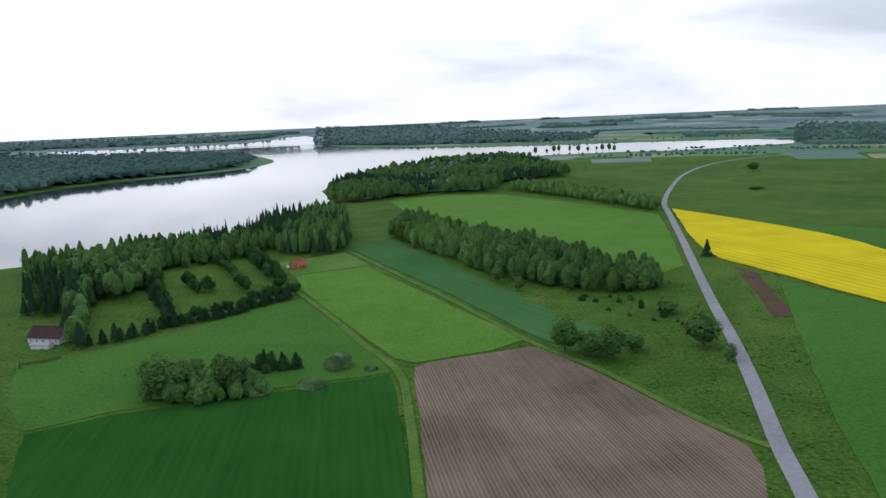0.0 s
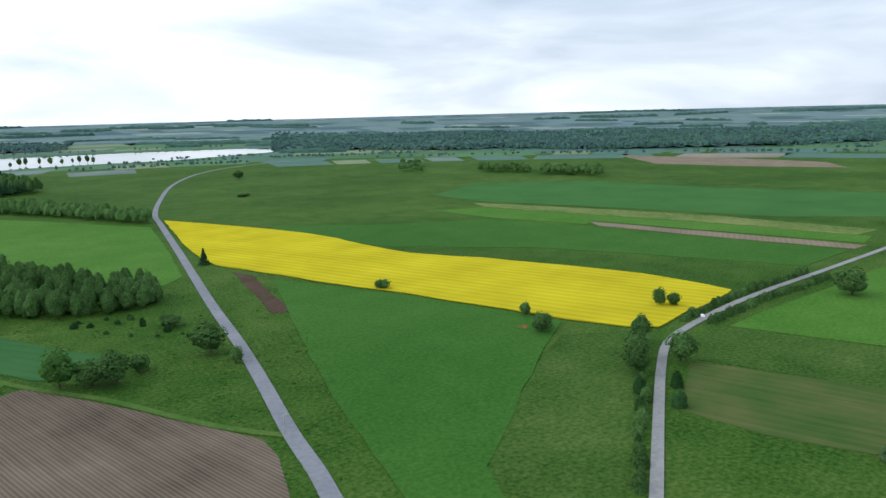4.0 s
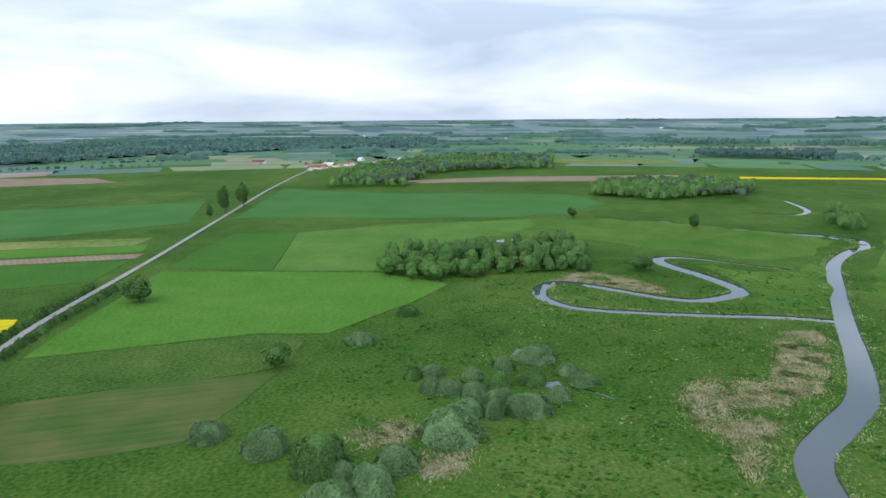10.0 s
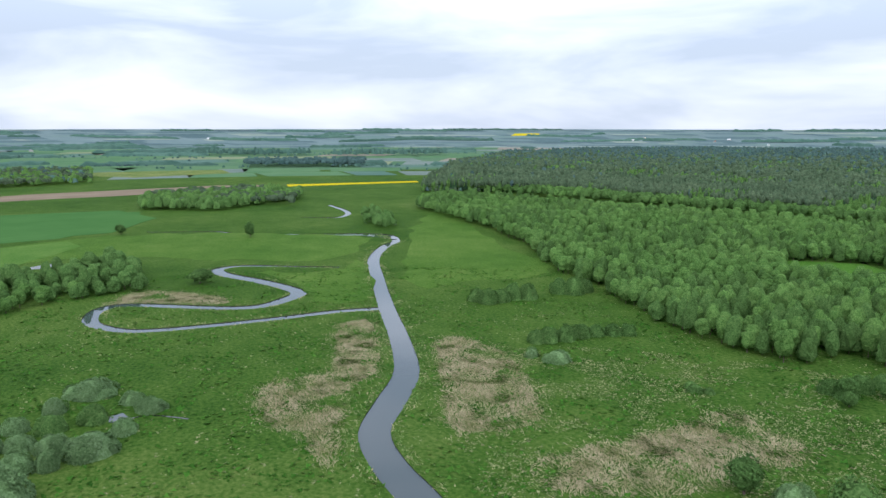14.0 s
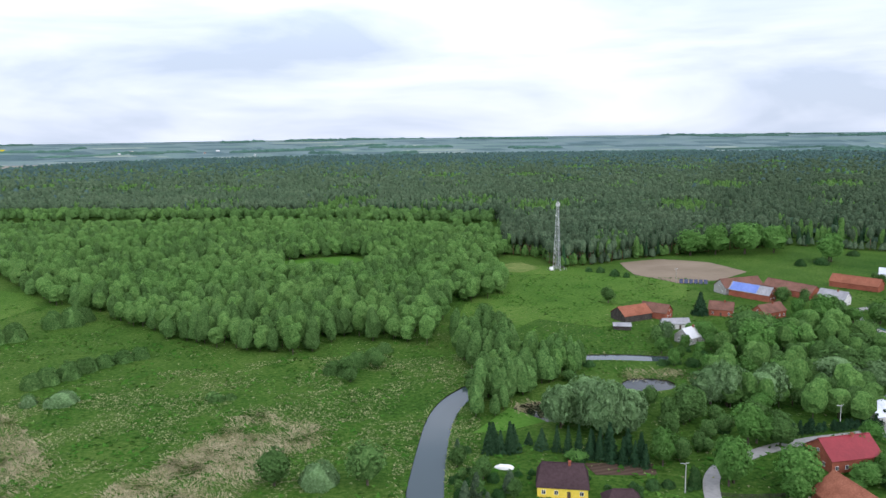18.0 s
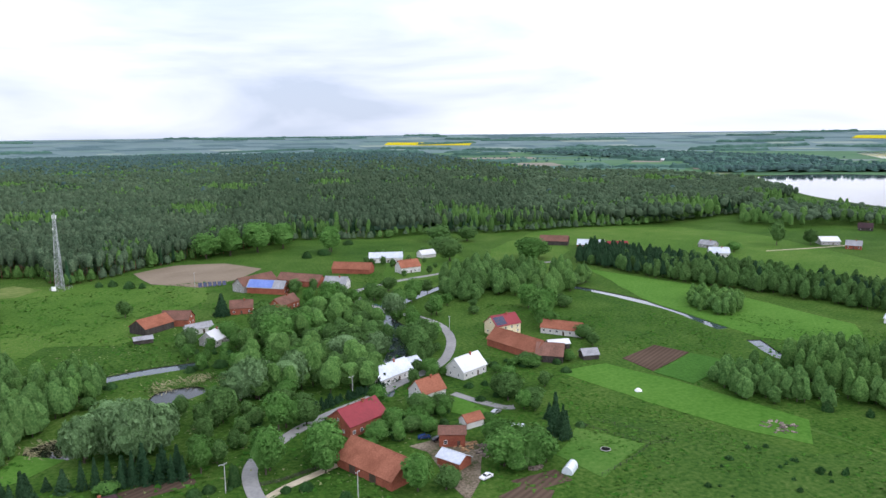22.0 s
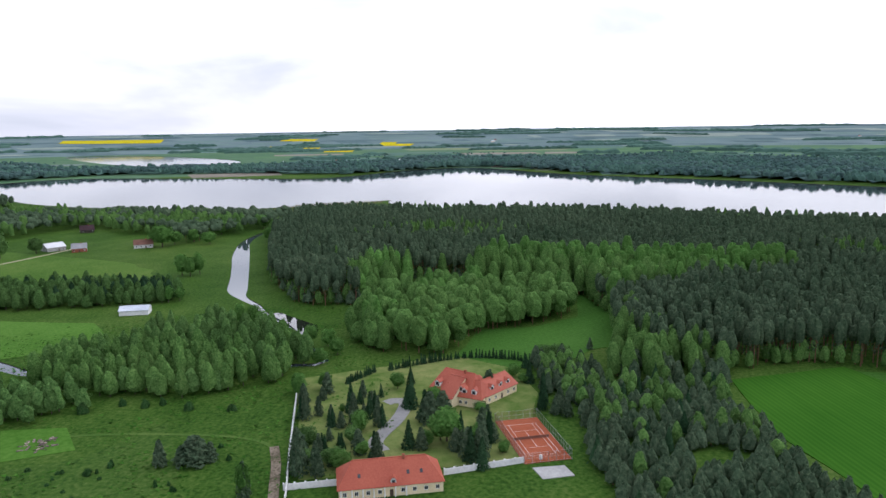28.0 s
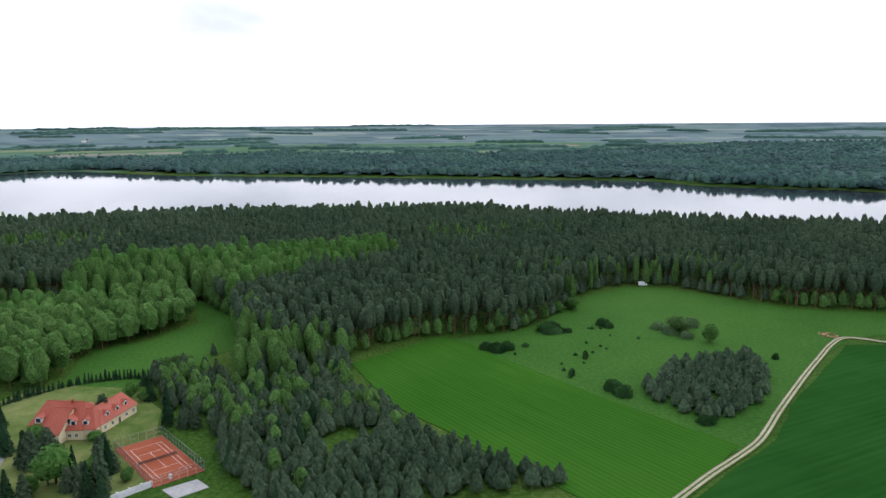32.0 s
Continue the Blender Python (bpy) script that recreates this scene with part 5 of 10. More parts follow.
T_VILLAGE = [(-114.9, -300.8, 5, 2.6), (-121.1, -302.3, 5, 2.6), (-114, -317.7, 6, 3), (-102.6, -279.1, 6, 3), (-105.1, -268.3, 5, 2.6), (-95.9, -264.7, 7, 3.4), (-111.8, -270.5, 4, 2.2), (-122.8, -239.6, 9, 4.5), (-124.2, -223.3, 8, 4), (-127.2, -220.5, 6, 3.2), (-129.5, -245.5, 10, 4.5), (-143.4, -241, 7, 3.4), (-143.7, -268.7, 4, 2.6), (-133.1, -273.7, 4, 2.4), (-133.3, -264, 4, 2.6), (-163.1, -282.8, 6, 3.4), (-169.9, -265.1, 5, 3.5), (-151, -272.1, 5, 3), (-193.7, -291.4, 6, 3.2), (-192.2, -279.6, 7, 3.6), (-200.3, -306.3, 5, 2.6), (-198.4, -339.4, 7, 4), (-215.5, -358.4, 9, 5), (-220.3, -353.8, 8, 4.5), (-130.4, -325.5, 8, 4), (-144.7, -366.7, 9, 4.5), (-161.3, -383.4, 8, 4), (-162.7, -418.8, 10, 5), (-145, -399, 9, 4.5), (-172.9, -372.3, 6, 3), (-76.4, -250.4, 8, 4), (-68.8, -235.9, 9, 4.5), (-89.8, -231.6, 7, 3.2), (-86.2, -455.2, 10, 5), (-83.8, -395.6, 11, 5), (-62.9, -365.8, 10, 5), (-79.6, -339.2, 10, 5), (-92.8, -361.1, 9, 4.5), (-58.1, -312, 10, 5), (-61.7, -277.7, 9, 5), (-45, -266.8, 10, 5.5), (-47.6, -241.6, 10, 5.5), (-113, -412.7, 9, 4.5), (-129.8, -413.5, 9, 4.5), (-121.5, -359.8, 8, 4)]
B_WET = [(320.5, -264.9, 8, 6), (312.5, -267, 9, 7), (310.9, -275.1, 8, 6.5), (311.3, -285.2, 10, 7), (306.2, -292.6, 10, 7), (305.6, -318.5, 10, 7), (299.1, -324.2, 11, 7.5), (298.7, -333.6, 9, 6), (239.2, -234.9, 7, 5), (237, -240.3, 8, 6), (233.8, -248.9, 8, 6), (233.3, -258.7, 7, 6), (230, -266.1, 6, 5), (226, -273.9, 6, 5.5), (222, -279.8, 6, 5), (230, -222.9, 3, 3.2), (124, -279.5, 6, 5), (117, -277.5, 6, 5), (117.1, -291, 7, 5.5), (113.8, -301.5, 6, 5), (112.6, -313.5, 5, 4.5), (159, -240.9, 3, 3), (151.2, -241.3, 2.5, 3)]
PASTURE_I = [(86.6, -330.5), (92.9, -498.5), (64.1, -554.9), (7.3, -525), (-29.9, -520.5), (-27.1, -449.1), (3, -436.7), (9, -381), (45.9, -387.3), (63.4, -346.4), (71.3, -319)]


# ---- building helpers ----


def part(name, bm, mat, parent=None, label=""):
    """One mesh object from a bmesh, under a thing or a part."""
    me = bpy.data.meshes.new(name)
    bm.to_mesh(me)
    bm.free()
    me.materials.append(mat)
    ob = new(name, me)
    if parent is not None:
        ob.parent = parent
    if label:
        ob["label"] = label
    return ob


def mesh_ob(name, verts, faces, mat, parent=None, label=""):
    me = bpy.data.meshes.new(name)
    me.from_pydata([tuple(v) for v in verts], [], [tuple(f) for f in faces])
    me.update()
    me.materials.append(mat)
    ob = new(name, me)
    if parent is not None:
        ob.parent = parent
    if label:
        ob["label"] = label
    return ob


def smooth_line(pts, steps=6, closed=False):
    """A rounded line through the points (rows of two or three numbers)."""
    p = [np.array(q, float) for q in pts]
    n = len(p)
    out = []
    for i in range(n if closed else n - 1):
        a = p[(i - 1) % n] if closed or i > 0 else 2 * p[0] - p[1]
        b, c = p[i], p[(i + 1) % n]
        d = p[(i + 2) % n] if closed or i + 2 < n else 2 * p[-1] - p[-2]
        for k in range(steps):
            t = k / steps
            out.append(0.5 * (2 * b + (c - a) * t + (2 * a - 5 * b + 4 * c - d) * t * t + (3 * b - a - 3 * c + d) * t ** 3))
    if not closed:
        out.append(p[-1])
    return np.array(out)


def inside(x, y, poly):
    """Which of the places x, y lie in the polygon."""
    x, y = np.asarray(x), np.asarray(y)
    r = np.zeros(x.shape, bool)
    px, py = np.array([q[0] for q in poly]), np.array([q[1] for q in poly])
    j = len(px) - 1
    for i in range(len(px)):
        with np.errstate(divide="ignore", invalid="ignore"):
            c = ((py[i] > y) != (py[j] > y)) & (x < (px[j] - px[i]) * (y - py[i]) / (py[j] - py[i] + 1e-12) + px[i])
        r ^= c
        j = i
    return r


def relief(x, y):
    """The height of the land: flat near by, low hills along the horizon."""
    r = np.hypot(x, y)
    s = np.clip((r - 3500) / 1400, 0, 1)
    return 80 * s * s * (3 - 2 * s) * 0.96


def ribbon(pts, widths, steps=6):
    """The two edges of a strip along a rounded line."""
    q = smooth_line([(*p[:2], w) for p, w in zip(pts, widths)], steps)
    d = np.gradient(q[:, :2], axis=0)
    d /= np.linalg.norm(d, axis=1)[:, None] + 1e-9
    nrm = np.stack([-d[:, 1], d[:, 0]], 1)
    return q[:, :2] + nrm * q[:, 2:] / 2, q[:, :2] - nrm * q[:, 2:] / 2


def outline(strip):
    a, b = ribbon([p[:2] for p in strip], [p[2] for p in strip], 4)
    return [tuple(v) for v in a] + [tuple(v) for v in b[::-1]]


def road(name, pts, width, mat, z=0.06, label="", category="road", kind="structure"):
    a, b = ribbon(pts, [width] * len(pts))
    v, f = [], []
    for p, q in zip(a, b):
        v += [(*p, z), (*q, z), (*p, z - 0.4), (*q, z - 0.4)]
    for i in range(len(a) - 1):
        k = 4 * i
        f += [(k, k + 1, k + 5, k + 4), (k + 2, k, k + 4, k + 6), (k + 1, k + 3, k + 7, k + 5)]
    ob = mesh_ob(name, v, f, mat)
    return tagged(ob, label, category, "", kind)


def slab(name, poly, mat, z, label, category="field", depth=0.6, ragged=1.1, kind="structure"):
    """A field: a flat bed with a standing edge."""
    p = []
    for i, a in enumerate(poly):
        b = poly[(i + 1) % len(poly)]
        far = math.hypot(a[0], a[1])
        n = max(1, int(math.hypot(b[0] - a[0], b[1] - a[1]) / (6 + far * 0.02)))
        for k in range(n):
            x, y = a[0] + (b[0] - a[0]) * k / n, a[1] + (b[1] - a[1]) * k / n
            w = ragged * (0.5 + far / 500)
            p.append((x + w * noise.noise(Vector((x / 9, y / 9, 1.5))), y + w * noise.noise(Vector((x / 9, y / 9, 8.5)))))
    bm = bmesh.new()
    top = [bm.verts.new((x, y, z + float(relief(x, y)))) for x, y in p]
    low = [bm.verts.new((x, y, z - depth + float(relief(x, y)))) for x, y in p]
    f = bm.faces.new(top)
    for i in range(len(p)):
        j = (i + 1) % len(p)
        bm.faces.new((top[i], low[i], low[j], top[j]))
    bmesh.ops.triangulate(bm, faces=[f])
    bmesh.ops.recalc_face_normals(bm, faces=bm.faces)
    return tagged(part(name, bm, mat), label, category, "", kind)


# ---- the land, with its waters cut into it ----
from mathutils.geometry import delaunay_2d_cdt

WATERS = [
    ("lake_1", [LAKE_WEST], M_LAKE, "wide pale lake reflecting the bright overcast sky", "lake", -0.4),
    ("lake_2", [LAKE_EAST], M_LAKE, "long calm lake behind the pine woods", "lake", -0.4),
    ("lake_3", [LAKE_BEYOND], M_LAKE, "small far lake among woods", "lake", -0.4),
    ("river_1", [outline(RIVER)], M_RIVER, "grey winding river between reedy banks", "river", -0.3),
    ("river_2", [outline(RIVER_LOOP)], M_RIVER, "looping old river arm through the meadow", "river", -0.3),
    ("river_3", [outline(RIVER_UPPER)], M_RIVER, "short bright bend of a river", "river", -0.3),
    ("river_4", [outline(RIVER_SOUTH)], M_RIVER, "dark river curving past the village gardens", "river", -0.3),
    ("river_5", [outline(RIVER_MILL)], M_RIVER, "narrow river running under the village bridge", "river", -0.3),
    ("river_6", [outline(RIVER_EAST)], M_RIVER, "bright river widening towards the lake", "river", -0.3),
    ("pond_1", [POND_SMALL], M_POND, "small dark round garden pond", "pond", -0.3),
    ("pond_2", [POND_REED], M_POND, "overgrown reedy pond", "pond", -0.3),
]


def build_land():
    verts, polys = [], []

    def add(points):
        k = len(verts)
        verts.extend(Vector((float(x), float(y))) for x, y in points)
        polys.append(list(range(k, k + len(points))))

    for row in WATERS:
        for poly in row[1]:
            rounded = poly if len(poly) > 40 else smooth_line(poly, 4, True)
            add(rounded)
    add(smooth_line(HEADLAND, 4, True))
    for r in (*range(4890, 3390, -105), 2600, 1700, 700, 250):
        n = 120
        add([(r * math.cos(2 * math.pi * i / n), r * math.sin(2 * math.pi * i / n)) for i in range(n)])
    v2, e2, f2, ov, oe, of = delaunay_2d_cdt(verts, [], polys, 0, 0.01)
    xs, ys = np.array([v.x for v in v2]), np.array([v.y for v in v2])
    mid = np.array([(xs[f].mean(), ys[f].mean()) for f in f2])
    is_wet = np.zeros(len(f2), bool)
    for row in WATERS:
        poly = row[1][0]
        is_wet |= inside(mid[:, 0], mid[:, 1], poly if len(poly) > 40 else smooth_line(poly, 4, True))
    is_wet &= ~inside(mid[:, 0], mid[:, 1], smooth_line(HEADLAND, 4, True))
    land = [f for f, w in zip(f2, is_wet) if not w]
    wet = [f for f, w in zip(f2, is_wet) if w]
    zs = relief(xs, ys)
    v = np.stack([xs, ys, zs], 1)
    # banks down to the bed along every shore
    edges = {}
    for f in land:
        for a, b in zip(f, f[1:] + f[:1]):
            edges[(a, b)] = edges.get((a, b), 0) + 1
    shore = [(a, b) for a, b in edges if (b, a) not in edges and math.hypot(xs[a], ys[a]) < 4870]
    low = {}
    extra = []
    for a, b in shore:
        for k in (a, b):
            if k not in low:
                low[k] = len(v) + len(extra)
                extra.append((xs[k], ys[k], zs[k] - 2.0))
    banks = [(b, a, low[a], low[b]) for a, b in shore]
    allv = np.concatenate([v, np.array(extra)])
    hills = [f for f in land if np.hypot(xs[f].mean(), ys[f].mean()) > 3400]
    land = [f for f in land if np.hypot(xs[f].mean(), ys[f].mean()) <= 3400]
    # the backdrop gets its haze from its base colour
    tagged(mesh_ob("backdrop", allv, hills, M_HILLS), "low hills along the horizon, tinted blue-grey with haze", "backdrop", "", "structure")
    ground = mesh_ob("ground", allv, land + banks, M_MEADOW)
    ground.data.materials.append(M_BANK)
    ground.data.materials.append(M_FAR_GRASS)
    # grass beyond 1700 m takes the haze-tinted tone
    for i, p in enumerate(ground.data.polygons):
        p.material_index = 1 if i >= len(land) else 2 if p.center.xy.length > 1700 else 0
    tagged(ground, "wide green meadow land with fields, cut by river and lakes", "ground", "", "structure")
    mids = np.array([(xs[f].mean(), ys[f].mean()) for f in wet])
    taken = np.zeros(len(wet), bool)
    # the water sheets, a little below the turf
    for name, ps, mat, label, cat, z in WATERS:
        faces, used = [], {}
        vv = []
        poly = ps[0] if len(ps[0]) > 40 else smooth_line(ps[0], 4, True)
        own = inside(mids[:, 0], mids[:, 1], poly) & ~taken
        taken |= own
        for f in (wet[i] for i in np.nonzero(own)[0]):
            g = []
            for i in f:
                if i not in used:
                    used[i] = len(vv)
                    vv.append((xs[i], ys[i], zs[i] + z))
                g.append(used[i])
            faces.append(g)
        if faces:
            tagged(mesh_ob(name, vv, faces, mat), label, cat, "", "structure")


build_land()

# ---- fields ----
FIELDS = [
    ("pasture", PASTURE_I, M_PASTURE, 0.055, "light meadow below the steel mast"),
    ("pasture", PASTURE_E, M_PASTURE, 0.05, "light pasture between farms and woods"),
    ("hay_meadow", PASTURE_F, M_CROP_BRIGHT, 0.06, "lush green meadow along the small river"),
    ("pasture", PASTURE_G, M_ROUGH, 0.05, "rough uneven grass below the village"),
    ("pasture", PASTURE_H, M_PASTURE, 0.05, "light grass round the upper farm"),
    ("pasture", PASTURE_A, M_PASTURE, 0.07, "light yellow-green pasture beyond the river loop"),
    ("pasture", PASTURE_B, M_PASTURE, 0.07, "light pasture inside the river bend"),
    ("pasture", PASTURE_C, M_PASTURE, 0.07, "light pasture between river and alder wood"),
    ("ploughed_field", FIELD_PLOUGHED, M_PLOUGH, 0.12, "freshly tilled brown field with fine furrows"),
    ("wheat_field", FIELD_DARK, M_CROP_DARK, 0.35, "dark green young wheat field"),
    ("hay_meadow", FIELD_MEADOW, M_CROP_BRIGHT, 0.30, "lush bright green hay meadow"),
    ("rye_field", FIELD_BLUE, M_CROP_BLUE, 0.40, "blue-green strip of young rye"),
    ("pasture", FIELD_LEFT, M_CROP, 0.20, "green pasture sloping to the shore trees"),
    ("hay_meadow", FIELD_FAR_GREEN, M_CROP_BRIGHT, 0.22, "light green meadow beside the main road"),
    ("lawn", FIELD_COTTAGE, M_OLIVE, 0.14, "mown yellowish plot round a wooden cottage"),
    ("rapeseed_field", FIELD_RAPE, M_RAPE, 0.9, "rapeseed field in full yellow bloom"),
    ("soil_strip", FIELD_STRIP, M_SOIL, 0.14, "short strip of bare dark soil by the road"),
    ("crop_field", FIELD_TRIANGLE, M_CROP, 0.28, "smooth green field of young crop"),
    ("pasture", FIELD_LANE, M_ROUGH, 0.18, "rough tussocky pasture along the lane"),
    ("crop_field", FIELD_CROP_BROWN, M_YOUNG_BROWN, 0.16, "thin brownish crop with bare patches"),
    ("crop_field", FIELD_BRIGHT, M_CROP_BRIGHT, 0.30, "bright green field beside the tree-lined lane"),
    ("pasture", FIELD_ROUGH_SHADE, M_ROUGH, 0.16, "darker rough grass strip"),
    ("crop_field", FIELD_MID_GREEN, M_CROP, 0.25, "green field beyond the lane"),
    ("pasture", FIELD_MID_OLIVE, M_OLIVE, 0.2, "yellow-green wide pasture"),
    ("oat_field", FIELD_BLUE_NORTH, M_CROP_BLUE_N, 0.35, "blue-green field of oats before the village"),
    ("soil_strip", FIELD_BROWN_STRIP, M_TAN, 0.2, "narrow strip of dry brown soil"),
    ("dry_strip", FIELD_PALE_STRIP, M_PALE, 0.2, "pale dry grass strip between crops"),
    ("crop_field", FIELD_BAND_GREEN, M_CROP_BRIGHT, 0.25, "long bright green crop strip"),
    ("crop_field", FIELD_DARK_BAND, M_CROP, 0.22, "broad dark green crop field"),
    ("soil_field", FIELD_FAR_BROWN, M_TAN, 0.25, "distant brown tilled field"),
    ("crop_field", FIELD_TEAL, M_CROP_BLUE_N, 0.3, "distant bluish green crop field"),
    ("soil_field", FIELD_SOUTH_TAN, M_TAN, 0.3, "distant long tan field"),
    ("rapeseed_field", FIELD_SOUTH_YELLOW, M_RAPE, 0.8, "thin distant stripe of yellow rapeseed"),
    ("dry_strip", FIELD_SOUTH_PALE, M_PALE, 0.3, "distant pale yellow meadow"),
    ("oat_field", FIELD_SOUTH_BLUE, M_CROP_BLUE_N, 0.3, "wide blue-green field beyond the river"),
    ("soil_field", FIELD_TAN_MAST, M_TAN, 0.15, "bare tan field at the edge of the woods"),
    ("dry_strip", FIELD_TAN_SMALL, M_PALE, 0.15, "dry pale patch near the mast"),
    ("garden_bed", GARDEN_BROWN, M_SOIL, 0.14, "dug brown vegetable plot"),
    ("yard", YARD, M_YARD, 0.1, "muddy earth farmyard between sheds"),
    ("lawn", LAWN_A, M_CROP_BRIGHT, 0.1, "trimmed lawn beside the paved drive"),
    ("lawn", LAWN_B, M_OLIVE, 0.08, "dry mown lawn behind the spruces"),
    ("lawn", LAWN_POND, M_CROP_BRIGHT, 0.08, "mown lawn by the reedy pond"),
    ("garden_bed", BED_A, M_SOIL, 0.1, "dug garden bed beside the yellow house"),
    ("garden_bed", BED_B, M_SOIL, 0.112, "bare earth bed by the greenhouse"),
    ("garden_bed", BED_C, M_SOIL, 0.124, "dark tilled patch by the yard"),
    ("garden_bed", GARDEN_GREEN, M_CROP, 0.22, "striped green vegetable plot"),
    ("lawn", FIELD_MOWN, M_CROP_BRIGHT, 0.14, "freshly mown bright green strip"),
    ("crop_field", FIELD_CROP_LAST, M_CROP_ROWS, 0.28, "bright green crop field drilled in rows"),
    ("pasture", MEADOW_VAN, M_CROP, 0.16, "green meadow with scattered bushes by the woods"),
    ("crop_field", FIELD_DARK_LAST, M_CROP_DARK, 0.26, "dark green field beyond the sandy track"),
    ("pasture", MEADOW_FOREST, M_CROP, 0.14, "small green meadow enclosed by woods"),
    ("lawn", GARDEN_VILLA, M_PALE, 0.12, "dry yellowish lawn of a walled villa garden"),
    ("pasture", CLEARING, M_CROP_BRIGHT, 0.14, "small grassy clearing in the birch wood"),
]
FIELDS += [("rapeseed_field", k, M_RAPE, 1.6, "thin distant stripe of yellow rapeseed") for k in (FAR_BLOOM_A, FAR_BLOOM_B, FAR_BLOOM_C, FAR_BLOOM_D, FAR_BLOOM_E, FAR_BLOOM_F, FAR_BLOOM_G, FAR_BLOOM_H, FAR_BLOOM_I, FAR_BLOOM_J)]
for fname, fpoly, fmat, fz, flabel in FIELDS:
    soft = fmat is M_PASTURE
    slab(fname, [tuple(q) for q in smooth_line(fpoly, 5, True)] if soft else fpoly, fmat, fz, flabel, ragged=6.0 if soft else 1.1)

# ---- the far patchwork of fields and hedges ----


def r_flat(x, y):
    return math.hypot(x, y) < 3490


def far_country():
    rng = np.random.default_rng(5)
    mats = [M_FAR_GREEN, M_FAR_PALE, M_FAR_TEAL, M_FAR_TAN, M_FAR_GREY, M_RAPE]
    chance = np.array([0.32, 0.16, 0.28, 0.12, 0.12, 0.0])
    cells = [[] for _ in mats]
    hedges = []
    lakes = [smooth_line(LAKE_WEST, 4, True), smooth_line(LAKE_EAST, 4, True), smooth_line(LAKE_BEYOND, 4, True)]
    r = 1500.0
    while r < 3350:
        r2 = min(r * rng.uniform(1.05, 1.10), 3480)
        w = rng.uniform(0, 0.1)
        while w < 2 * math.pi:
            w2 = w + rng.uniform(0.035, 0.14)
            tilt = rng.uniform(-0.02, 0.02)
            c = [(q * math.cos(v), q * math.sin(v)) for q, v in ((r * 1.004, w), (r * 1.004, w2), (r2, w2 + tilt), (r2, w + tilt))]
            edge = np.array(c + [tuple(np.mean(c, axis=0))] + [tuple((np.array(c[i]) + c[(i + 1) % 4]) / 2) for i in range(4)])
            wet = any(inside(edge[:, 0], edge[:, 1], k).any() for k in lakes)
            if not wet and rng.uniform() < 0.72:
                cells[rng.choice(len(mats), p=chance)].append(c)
            if not wet and r < 2500 and rng.uniform() < 0.5:
                (x0, y0), (x1, y1) = c[3], c[2]
                t = rng.uniform(15, 60) * r / 3000
                k = 1 + t / r
                hedges.append([(x0, y0), (x1, y1), (x1 * k, y1 * k), (x0 * k, y0 * k)])
            w = w2 + rng.uniform(0, 0.02)
        r = r2
    # patches on the hills use the tones with haze mixed in
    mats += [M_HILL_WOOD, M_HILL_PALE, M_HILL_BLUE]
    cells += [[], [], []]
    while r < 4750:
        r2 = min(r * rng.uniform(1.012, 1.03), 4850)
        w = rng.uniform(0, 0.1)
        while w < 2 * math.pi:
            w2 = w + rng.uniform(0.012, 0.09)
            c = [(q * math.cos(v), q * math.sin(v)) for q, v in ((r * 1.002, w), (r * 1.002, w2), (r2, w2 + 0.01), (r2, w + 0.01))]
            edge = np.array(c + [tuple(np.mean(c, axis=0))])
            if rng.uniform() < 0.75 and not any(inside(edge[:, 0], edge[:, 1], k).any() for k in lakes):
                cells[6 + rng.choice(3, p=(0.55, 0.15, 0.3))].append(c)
            w = w2 + rng.uniform(0, 0.05)
        r = r2
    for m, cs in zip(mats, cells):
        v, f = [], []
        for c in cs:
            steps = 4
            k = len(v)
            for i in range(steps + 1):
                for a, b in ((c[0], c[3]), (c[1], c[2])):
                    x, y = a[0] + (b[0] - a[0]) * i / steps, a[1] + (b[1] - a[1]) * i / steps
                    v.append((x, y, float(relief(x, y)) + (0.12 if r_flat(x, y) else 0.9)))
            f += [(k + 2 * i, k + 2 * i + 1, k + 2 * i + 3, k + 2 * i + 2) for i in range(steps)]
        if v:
            tagged(mesh_ob("far_fields", v, f, m), "distant patchwork of fields towards the horizon, tinted with haze", "fields", "", "stuff")
    return hedges


FAR_HEDGES = far_country()


